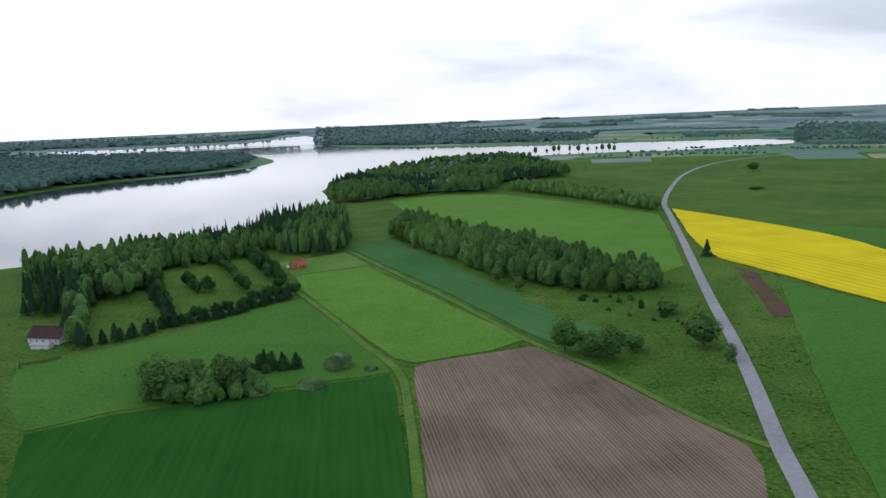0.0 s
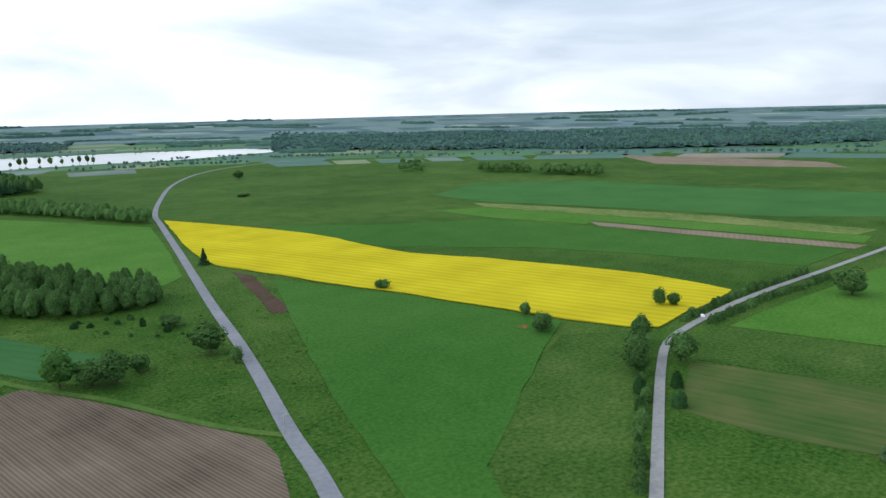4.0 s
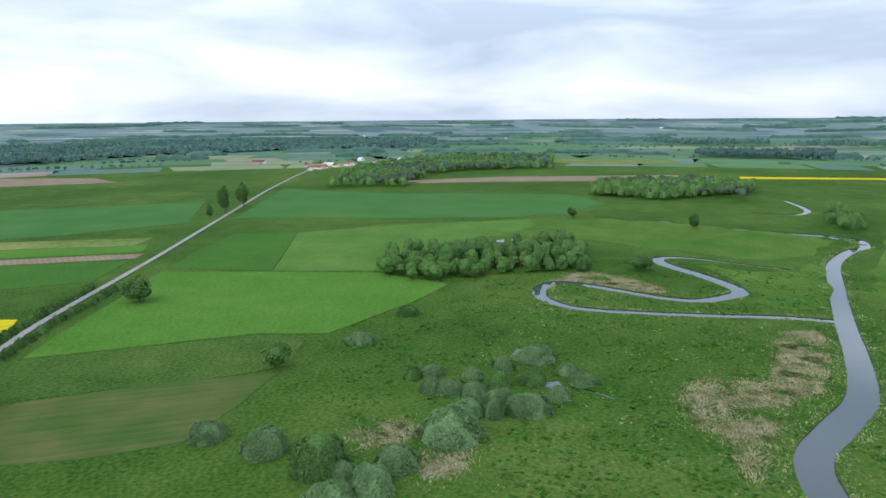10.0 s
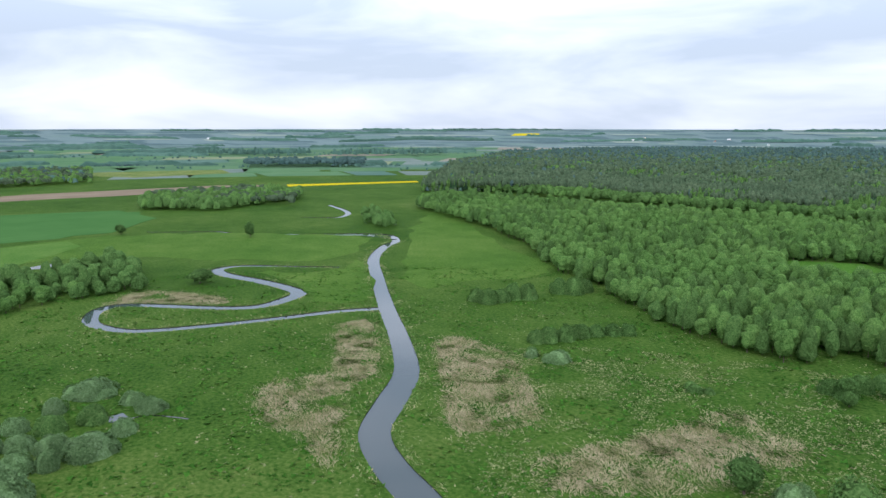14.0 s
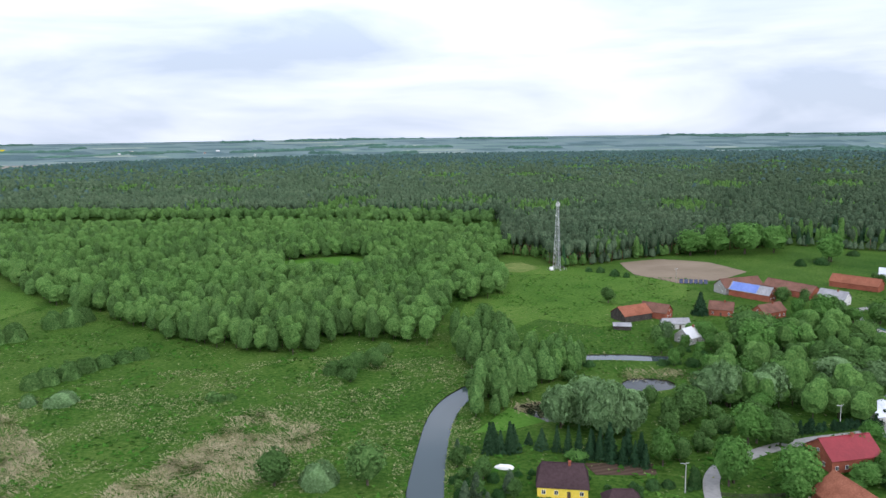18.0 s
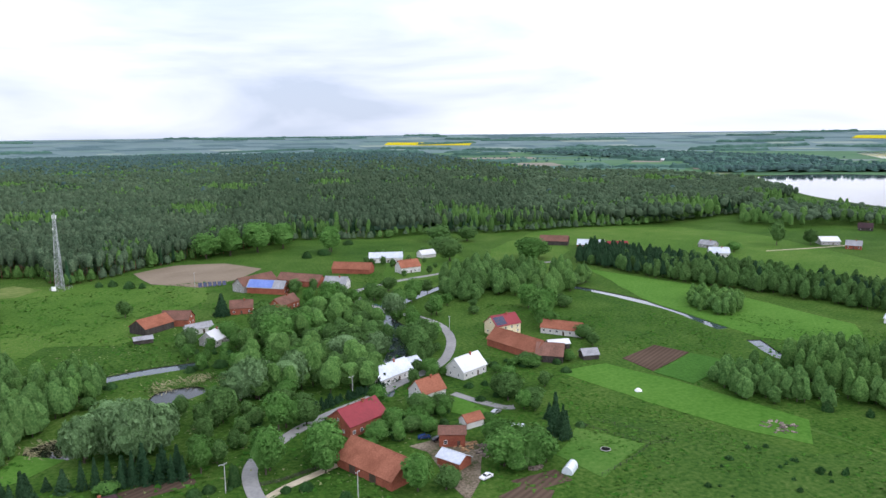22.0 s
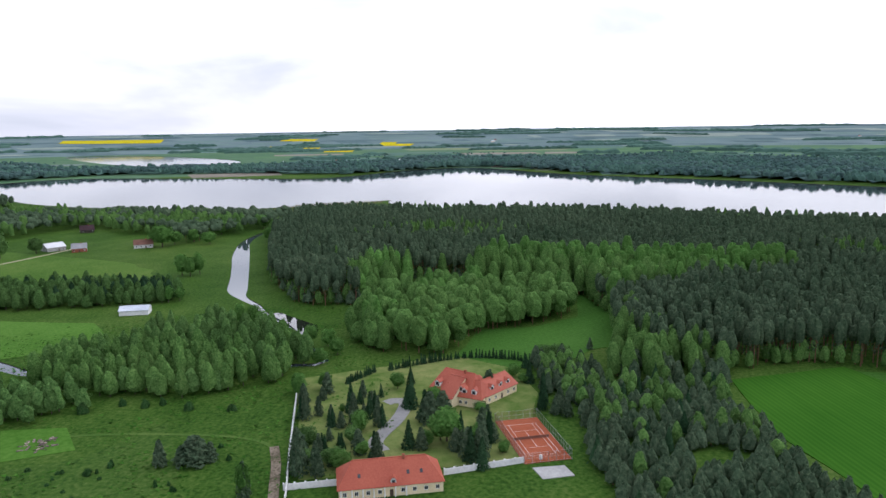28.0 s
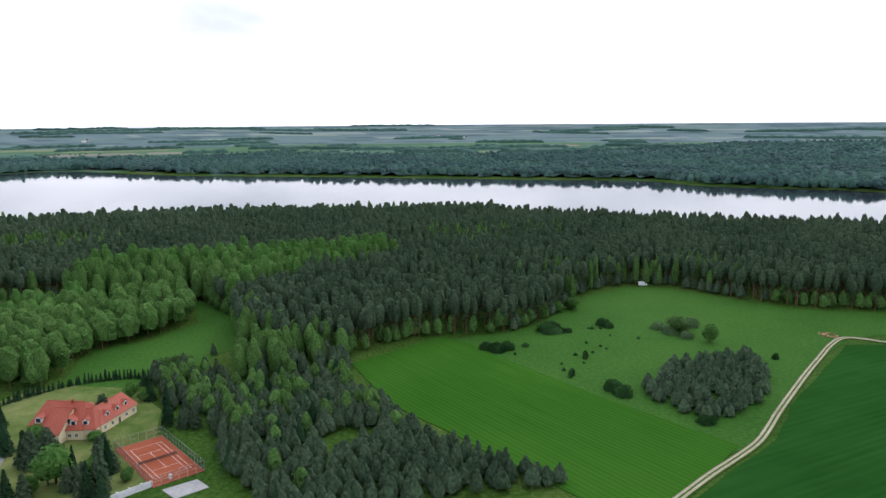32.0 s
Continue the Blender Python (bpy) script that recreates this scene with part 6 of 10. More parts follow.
def far_belts(count, seed):
    """Woodland belts and copses of the far country: long uneven blocks of tree tops."""
    rng = np.random.default_rng(seed)
    lakes = [smooth_line(k, 4, True) for k in (LAKE_WEST, LAKE_EAST, LAKE_BEYOND)]
    V, F = [], []
    made = 0
    while made < count:
        r = rng.uniform(1900, 4700)
        w = rng.uniform(0, 2 * math.pi)
        length, depth = rng.uniform(60, 420) * (r / 3000), rng.uniform(25, 90)
        tilt = rng.uniform(-0.35, 0.35)
        n = int(length / 16) + 3
        u = np.linspace(-0.5, 0.5, n) * length
        cx, cy = r * math.cos(w), r * math.sin(w)
        ax, ay = -math.sin(w + tilt), math.cos(w + tilt)
        px, py = cx + ax * u, cy + ay * u
        if any(inside(px, py, k).any() for k in lakes) or (np.hypot(px, py) > 4780).any():
            continue
        made += 1
        top = rng.uniform(9, 16) * rng.uniform(0.7, 1.15, n)
        top[[0, -1]] *= 0.4
        bulge = depth / 2 * np.sqrt(np.clip(1.02 - (2 * u / length) ** 2, 0.05, 1)) * rng.uniform(0.7, 1.2, n)
        ground = relief(px, py) - 0.5
        k = len(V)
        for i in range(n):
            for o, f in ((-1.0, 0.0), (-0.8, 0.75), (0.0, 1.0), (0.8, 0.75), (1.0, 0.0)):
                V.append((px[i] - ay * o * bulge[i], py[i] + ax * o * bulge[i], ground[i] + f * top[i] * rng.uniform(0.85, 1.1)))
        if inside(px, py, np.array(LAKE_MEADOW)).any():  # open meadow round the small lake
            del V[k:]
            continue
        F += [(k + 5 * i + j, k + 5 * i + j + 1, k + 5 * i + j + 6, k + 5 * i + j + 5) for i in range(n - 1) for j in range(4)]
    # the blue-green of the belts is leaf colour with haze painted in
    tagged(mesh_ob("far_belts", V, F, M_HAZEWOOD), "distant dark woodland belts and copses between fields, tinted with haze", "wood", "", "stuff")


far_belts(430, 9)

# ---- roads ----
road("road_1", ROAD_MAIN, 5.6, M_ASPHALT, 0.50, "grey two-lane asphalt country road")
road("road_2", ROAD_LANE, 3.8, M_LANE, 0.50, "narrow pale worn asphalt lane")
road("road_3", ROAD_VILLAGE, 4.6, M_LANE, 0.20, "winding pale village road")
road("road_4", ROAD_YARD, 3.6, M_LANE, 0.18, "paved drive to a farmyard")
road("road_5", ROAD_SPUR, 2.6, M_SAND, 0.18, "sandy spur along a garden fence")
road("road_6", ROAD_SAND, 3.0, M_TRACK, 0.43, "grassy farm track worn into two ruts")
for k, rut in enumerate(ribbon(ROAD_SAND, [1.5] * len(ROAD_SAND))):
    road("rut_" + str(k + 1), [tuple(q) for q in rut[::3]], 0.8, M_SAND, 0.46, "pale sandy wheel rut of the farm track", "track")
road("track_1", TRACK_FIELD, 3.4, M_TRACK, 0.44, "grassy field track between crops", "track")
road("track_2", TRACK_HEDGE, 3.0, M_TRACK, 0.46, "grassy track along the hedge", "track")

road("stream_1", STREAM_A, 3.6, M_RIVER, 0.05, "narrow bright side arm of the river", "stream")
road("stream_2", STREAM_B, 3.0, M_RIVER, 0.05, "narrow bright stream in the meadow", "stream")
road("ditch_1", DITCH_A, 0.9, M_POND, 0.05, "narrow dark wet ditch", "ditch")
for pool, pmat, plabel in ((PUDDLE_A, M_RIVER, "shallow bright puddle in the meadow"), (PUDDLE_B, M_POND, "dark wet hollow in the meadow"), (POOL_WILLOW, M_RIVER, "small pool beside willow bushes"), (POOL_DARK, M_POND, "dark still pool of the small river")):
    slab("pool", pool, pmat, 0.30 if pool is POOL_DARK else 0.09, plabel, "pool", 0.4, 0.6)

# ---- foliage ----


def cards(points, size, rng, facing=None, loose=0.55):
    """Small leafy clumps: one ragged triangle at each point, roughly facing the given way. Returns three corners a point."""
    n = len(points)
    f = rng.normal(size=(n, 3))
    f /= np.linalg.norm(f, axis=1)[:, None]
    if facing is not None:
        f = f * loose + facing
        f /= np.linalg.norm(f, axis=1)[:, None] + 1e-9
    a = np.cross(f, rng.normal(size=(n, 3)))
    a /= np.linalg.norm(a, axis=1)[:, None] + 1e-9
    b = np.cross(f, a)
    s = (size * rng.uniform(0.7, 1.4, n))[:, None]
    p = np.asarray(points)
    k = rng.uniform(0.7, 1.2, n)[:, None]
    v = np.stack([p - a * s - b * s * 0.75 * k, p + a * s * 1.1, p - a * s * 0.6 + b * s * k], 1)
    return v.reshape(-1, 3)


def trunk_mesh(h, r, lean, rng, sides=5):
    """A tapered bent trunk: verts and quad faces."""
    v, f = [], []
    for k in range(4):
        t = k / 3
        for i in range(sides):
            w = 2 * math.pi * i / sides
            rr = r * (1 - 0.75 * t)
            v.append((lean[0] * t * t + rr * math.cos(w), lean[1] * t * t + rr * math.sin(w), h * t))
    for k in range(3):
        for i in range(sides):
            j = (i + 1) % sides
            f.append((k * sides + i, k * sides + j, (k + 1) * sides + j, (k + 1) * sides + i))
    return np.array(v), f


def unit(v):
    return v / (np.linalg.norm(v, axis=1)[:, None] + 1e-9)


def bush_lump(d, rng):
    """How far the rounded lobes of a bush reach out in the directions d."""
    c = unit(rng.normal(size=(17, 3)))
    c[:, 2] = np.abs(c[:, 2])
    w = rng.uniform(0.35, 0.62, 17)
    g = np.arccos(np.clip(d @ c.T, -1, 1)) / w
    return 0.70 + (np.sqrt(np.clip(1 - g ** 2, 0, 1)) * rng.uniform(0.18, 0.34, 17)).max(1)


def crown_points(kind, n, rng):
    """Points of a crown of unit height (from the ground) and unit radius, and the way each one faces."""
    w = rng.uniform(0, 2 * np.pi, n)
    if kind in ("pine", "pine_far"):
        # an uneven domed crown in a few tiers
        tier = np.array([0.36, 0.50, 0.63, 0.76, 0.88, 0.95])[rng.integers(0, 6, n)]
        t = np.clip((tier - 0.30) / 0.70 + rng.normal(0, 0.05, n), 0, 1)
        wide = (0.45 + 0.6 * np.sin(np.pi * (0.22 + 0.72 * t))) * (0.8 + 0.2 * np.cos(3 * w + tier * 40))
        r = wide * rng.uniform(0.25, 1, n) ** 0.5
        z = 0.27 + 0.73 * t - 0.05 * r
        return np.stack([r * np.cos(w), r * np.sin(w), z], 1), unit(np.stack([r * np.cos(w) * 0.9, r * np.sin(w) * 0.9, 0.25 + t], 1))
    if kind == "young_pine":
        t = rng.uniform(0, 1, n)
        r = (1.0 - 0.85 * t ** 1.4) * (0.82 + 0.18 * np.cos(5 * w + t * 20)) * rng.uniform(0.6, 1, n) ** 0.5
        return np.stack([r * np.cos(w), r * np.sin(w), 0.06 + 0.94 * t], 1), unit(np.stack([np.cos(w), np.sin(w), 0.45 + t], 1))
    if kind == "spruce":
        t = rng.uniform(0, 1, n) ** 1.3
        r = (1.03 - t) * (0.72 + 0.28 * np.abs(np.cos(t * 28))) * rng.uniform(0.6, 1, n) ** 0.5
        return np.stack([r * np.cos(w), r * np.sin(w), 0.05 + 0.95 * t], 1), unit(np.stack([np.cos(w), np.sin(w), 0.5 + 0 * t], 1))
    if kind == "bush":
        d = unit(rng.normal(size=(n, 3)))
        d[:, 2] = np.abs(d[:, 2])
        lump = bush_lump(d, rng) * rng.uniform(0.94, 1.05, n)
        return d * lump[:, None], unit(d + np.array([0, 0, 0.35]))
    # several leafy lobes round a core
    k = 11 if kind == "leafy" else 6
    lob = unit(rng.normal(size=(k, 3)))
    lob[:, 2] = lob[:, 2] * 0.8 + 0.12
    tall, fat = (0.30, 0.48) if kind == "leafy" else (0.34, 0.5)
    cen = np.vstack([lob * np.array([0.55, 0.55, tall]), [[0, 0, 0.05]]])[rng.integers(0, k + 1, n)]
    d = unit(rng.normal(size=(n, 3)))
    p = cen + d * rng.uniform(0.72, 1.05, n)[:, None] * np.array([fat, fat, 0.21])
    out = unit(d + unit(cen + 1e-6) * 0.6 + np.array([0, 0, 0.35]))
    p[:, 2] += 0.53
    if kind == "grove":
        p[:, :2] *= np.clip(1.2 - 0.75 * np.clip((p[:, 2:] - 0.35) / 0.7, 0, 1) ** 1.5, 0.3, 1.2)
    p[:, 2] = np.clip(p[:, 2], 0.07, 1.04)
    return p, out


BASE = 9.0
BANDS = ((0, 700, 1.0), (700, 1250, 1.15), (1250, 2000, 1.7), (2000, 3200, 2.8), (3200, 5000, 4.6))


def crown_width(kind, t):
    """How wide a crown is at the share t of its way from its foot to its top."""
    if kind == "spruce":
        return 1.02 - t
    if kind == "young_pine":
        return 1.0 - 0.85 * t ** 2.2
    full, foot = {"pine": (0.45, 0.55), "pine_far": (0.45, 0.6), "grove": (0.26, 0.80)}.get(kind, (0.40, 0.72))
    if t < full:
        return foot + (1 - foot) * t / full
    if kind == "grove":
        return max(0.0, 1 - ((t - full) / (1.03 - full)) ** 2.0) ** 0.68
    return math.sqrt(max(0.0, 1 - ((t - full) / (1.03 - full)) ** 2))


CROWN_FOOT = {"pine": 0.42, "pine_far": 0.30, "spruce": 0.05, "young_pine": 0.05, "grove": 0.06}


def solid_crown(kind, rng, rings, sides):
    """A closed crown of unit height and radius with rounded leafy lobes, and its triangles."""
    foot = CROWN_FOOT.get(kind, 0.18)
    lobes = unit(rng.normal(size=(11, 3)))
    lobes[:, 2] = lobes[:, 2] * 0.7 + 0.25
    lobes, wide = unit(lobes), rng.uniform(0.45, 0.75, 11)
    deep = 0.12 if "pine" in kind or kind == "spruce" else 0.30
    v, f = [(0.0, 0.0, 1.0)], []
    start = rng.uniform(0, 6.283)
    for k in range(rings):
        t = 1 - ((k + 0.45) / rings) ** 1.25
        turn = start - 3.1416 * k / sides
        for i in range(sides):
            w = turn + i * 6.2832 / sides + rng.uniform(-0.2, 0.2) * 6.2832 / sides
            d = np.array([math.cos(w), math.sin(w), 2 * t - 0.9])
            d /= np.linalg.norm(d)
            g = np.arccos(np.clip(lobes @ d, -1, 1)) / wide
            r = crown_width(kind, t) * (1 - deep + deep * 1.25 * np.sqrt(np.clip(1 - g ** 2, 0, 1)).max()) * rng.uniform(0.86, 1.12)
            v.append((r * math.cos(w), r * math.sin(w), foot + (1 - foot) * t + rng.uniform(-0.25, 0.25) * (1 - foot) / rings))
    for i in range(sides):
        j = (i + 1) % sides
        f.append((0, 1 + i, 1 + j))
        for k in range(rings - 1):
            q = 1 + k * sides
            f += [(q + i, q + sides + i, q + sides + j), (q + i, q + sides + j, q + j)]
    return np.array(v), np.array(f)


def smooth_rim(poly):
    """Points every few metres along the border of a wood."""
    out = []
    for a, b in zip(poly, poly[1:] + poly[:1]):
        n = max(1, int(math.hypot(b[0] - a[0], b[1] - a[1]) / 4))
        out += [(a[0] + (b[0] - a[0]) * k / n, a[1] + (b[1] - a[1]) * k / n) for k in range(n)]
    return np.array(out)


def wood(name, polys, spacing, kinds, height, radius, full, size, label, category="wood", holes=(), seed=1, mats=None, trunks=True, edge=0.0):
    """A wood as one mesh of many different trees. kinds: shares of (crown kind, material slot)."""
    rng = np.random.default_rng(seed)
    xs, ys, ks = [], [], []
    for poly in polys:
        p = np.array(poly)
        x0, y0, x1, y1 = p[:, 0].min(), p[:, 1].min(), p[:, 0].max(), p[:, 1].max()
        for near, far, grow in BANDS:
            step = spacing * (max(1.0, grow * BASE / spacing) if spacing > BASE else grow)
            gx, gy = np.meshgrid(np.arange(x0, x1 + step, step), np.arange(y0, y1 + step, step))
            gx = (gx + rng.uniform(-0.48, 0.48, gx.shape) * step).ravel()
            gy = (gy + rng.uniform(-0.48, 0.48, gy.shape) * step).ravel()
            away = np.hypot(gx, gy)
            ok = (away >= near) & (away < min(far, 4780))
            gx, gy = gx[ok], gy[ok]
            ok = inside(gx, gy, poly)
            for hole in holes:
                ok &= ~inside(gx, gy, hole)
            if edge and ok.any():
                rim = smooth_rim(poly)
                near_rim = np.array([np.hypot(rim[:, 0] - a, rim[:, 1] - b).min() < edge for a, b in zip(gx[ok], gy[ok])])
                ok[np.nonzero(ok)[0][~near_rim]] = False
            xs.append(gx[ok])
            ys.append(gy[ok])
            ks.append(np.full(int(ok.sum()), step / spacing))
    xs, ys, ks = np.concatenate(xs), np.concatenate(ys), np.concatenate(ks)
    zs = relief(xs, ys)
    # for each slot, the haze-tinted material that replaces it far away
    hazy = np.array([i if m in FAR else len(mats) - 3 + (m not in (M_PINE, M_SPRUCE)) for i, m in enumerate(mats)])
    shares = np.array([k[2] for k in kinds], float)
    drift = sum(np.sin(xs / w * math.cos(q) + ys / w * math.sin(q) + q * 5) for w, q in ((31, 0.4), (47, 1.7), (23, 2.9), (73, 4.4))) / 4
    rank = np.argsort(np.argsort(drift + rng.normal(0, 0.22, len(xs)))) / max(1, len(xs))
    pick = np.minimum(np.searchsorted(np.cumsum(shares / shares.sum()), rank), len(kinds) - 1)
    sub = rng.integers(0, 6, len(xs))
    V, slots, TV, TQ, toff = [], [], [], [], 0
    far_off = np.hypot(xs, ys)
    away = far_off >= 700
    # past roughly 2200 m trees switch to the haze-tinted materials
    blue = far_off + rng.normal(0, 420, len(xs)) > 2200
    SV, SF, sslots, soff = [], [], [], 0
    near_h, near_r, near_w = np.zeros(len(xs)), np.zeros(len(xs)), np.zeros(len(xs))
    for ki, (kind, slot, share, hs) in enumerate(kinds):
        for vi in range(6):
            who = np.nonzero((pick == ki) & (sub == vi))[0]
            m = len(who)
            if not m:
                continue
            even = 0.09 if "pine" in kind else 0.15
            near_h[who] = height * hs * (0.97 + even * rng.normal(size=m)).clip(0.6, 1.3)
            near_r[who] = np.minimum(radius * rng.uniform(0.85, 1.25, m) * np.minimum(ks[who], 2.3), 0.5 * near_h[who])
            near_w[who] = rng.uniform(0, 6.283, m)
            for level, (rings, sides) in enumerate(((4, 6) if "pine" in kind else (7, 11) if radius > 3.7 else (6, 9), (3, 5), (2, 5))):
                some = who[np.where(~away[who], 0, np.where(far_off[who] < 1250, 1, 2)) == level]
                if not len(some):
                    continue
                sv, sf = solid_crown(kind, rng, rings, sides)
                h, rad, w = near_h[some] * (1.0 if level else 0.96), near_r[some] * (1.0 if level else 0.92), near_w[some]
                c, s = np.cos(w)[:, None], np.sin(w)[:, None]
                x = (sv[:, 0] * c - sv[:, 1] * s) * rad[:, None] + xs[some, None]
                y = (sv[:, 0] * s + sv[:, 1] * c) * rad[:, None] + ys[some, None]
                SV.append(np.stack([x, y, sv[:, 2] * h[:, None] + zs[some, None]], -1).reshape(-1, 3))
                SF.append((sf[None] + soff + len(sv) * np.arange(len(some))[:, None, None]).reshape(-1, 3))
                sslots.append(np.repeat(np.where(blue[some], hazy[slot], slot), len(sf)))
                soff += len(sv) * len(some)
            who = np.nonzero((pick == ki) & (sub == vi) & ~away)[0]
            m = len(who)
            if not m:
                continue
            count = max(24, int(full * (0.9 if "pine" in kind else 0.5)))
            pts, out = crown_points(kind, count, rng)
            leaf = cards(np.zeros((count, 3)), size * 0.62, rng, out, 0.95).reshape(count, 3, 3)
            h, rad, w, grow = near_h[who], near_r[who], near_w[who], ks[who]
            c, s = np.cos(w)[:, None], np.sin(w)[:, None]
            qx = (pts[:, 0] * c - pts[:, 1] * s) * rad[:, None] + xs[who, None]
            qy = (pts[:, 0] * s + pts[:, 1] * c) * rad[:, None] + ys[who, None]
            qz = pts[:, 2] * h[:, None] + zs[who, None]
            g = np.minimum(grow ** 0.85, 3.0)[:, None, None]
            lx = (leaf[None, :, :, 0] * c[:, :, None] - leaf[None, :, :, 1] * s[:, :, None]) * g
            ly = (leaf[None, :, :, 0] * s[:, :, None] + leaf[None, :, :, 1] * c[:, :, None]) * g
            lz = leaf[None, :, :, 2] * np.minimum(g, 1.6)
            V.append(np.stack([qx[:, :, None] + lx, qy[:, :, None] + ly, qz[:, :, None] + lz], -1).reshape(-1, 3))
            slots.append(np.repeat(np.full(m, slot), count))
            if trunks:
                tr = 0.14 + 0.008 * h
                ring = []
                for a in range(3):
                    for k, f in ((1.0, 0.0), (0.5, 0.85)):
                        ring.append(np.stack([xs[who] + tr * k * math.cos(2.094 * a), ys[who] + tr * k * math.sin(2.094 * a), zs[who] + h * f - 0.3 * (f == 0)], 1))
                TV.append(np.stack(ring, 1).reshape(-1, 3))
                one = np.array([(0, 2, 3, 1), (2, 4, 5, 3), (4, 0, 1, 5)])
                TQ.append((one[None] + toff + 6 * np.arange(m)[:, None, None]).reshape(-1, 4))
                toff += 6 * m
    V = np.concatenate(V) if V else np.zeros((0, 3))
    nt = len(V) // 3
    allv, tq = V, np.zeros((0, 4), int)
    if TV:
        allv = np.concatenate([V, *TV])
        tq = np.concatenate(TQ) + nt * 3
    solid = np.concatenate(SF) + len(allv) if SF else np.zeros((0, 3), int)
    if SV:
        allv = np.concatenate([allv, *SV])
    index = np.concatenate([np.arange(nt * 3), tq.ravel(), solid.ravel()]).astype(np.int32)
    q0 = nt * 3 + tq.size
    starts = np.concatenate([np.arange(0, nt * 3, 3), nt * 3 + np.arange(0, tq.size, 4), q0 + np.arange(0, solid.size, 3)]).astype(np.int32)
    me = bpy.data.meshes.new(name)
    me.vertices.add(len(allv))
    me.vertices.foreach_set("co", allv.astype(np.float32).ravel())
    me.loops.add(len(index))
    me.loops.foreach_set("vertex_index", index)
    me.polygons.add(len(starts))
    me.polygons.foreach_set("loop_start", starts)
    for m in mats:
        me.materials.append(m)
    mi = np.concatenate([*slots, np.full(len(tq), len(mats) - 1), *sslots]).astype(np.int32)
    me.polygons.foreach_set("material_index", mi)
    me.polygons.foreach_set("use_smooth", np.zeros(len(starts), bool))
    me.update(calc_edges=True)
    return tagged(new(name, me), label, category, "", "stuff")




def canopy(name, poly, near, h, mat, label, step):
    """The closed uneven roof of a far wood, through which its tree tops stand."""
    p = np.array(poly)
    gx, gy = np.meshgrid(np.arange(p[:, 0].min(), p[:, 0].max() + step, step), np.arange(p[:, 1].min(), p[:, 1].max() + step, step))
    rng = np.random.default_rng(len(poly))
    gx, gy = gx + rng.uniform(-0.3, 0.3, gx.shape) * step, gy + rng.uniform(-0.3, 0.3, gy.shape) * step
    far = np.hypot(gx, gy)
    ok = inside(gx, gy, poly) & (far > near) & (far < 4800)
    z = relief(gx, gy) + h * (0.72 + 0.13 * np.sin(gx / 37 + 1.3 * np.sin(gy / 51)) * np.cos(gy / 43) + rng.uniform(-0.16, 0.16, gx.shape))
    for level in (0.1, 0.55):
        ok &= np.roll(ok, 1, 0) & np.roll(ok, -1, 0) & np.roll(ok, 1, 1) & np.roll(ok, -1, 1)
        rim = ok & ~(np.roll(ok, 1, 0) & np.roll(ok, -1, 0) & np.roll(ok, 1, 1) & np.roll(ok, -1, 1))
        if level < 0.5:
            skirt, low = ok.copy(), rim
    z = np.where(low, relief(gx, gy) + 0.1 * h, np.where(rim, relief(gx, gy) + 0.55 * h, z))
    ok = skirt
    ids = np.full(gx.shape, -1)
    ids[ok] = np.arange(int(ok.sum()))
    v = np.stack([gx[ok], gy[ok], z[ok]], 1)
    q = np.stack([ids[:-1, :-1], ids[:-1, 1:], ids[1:, 1:], ids[1:, :-1]], -1).reshape(-1, 4)
    q = q[(q >= 0).all(1)]
    if len(q):
        tagged(mesh_ob(name, v, q.tolist(), mat), label, "wood", "", "stuff")


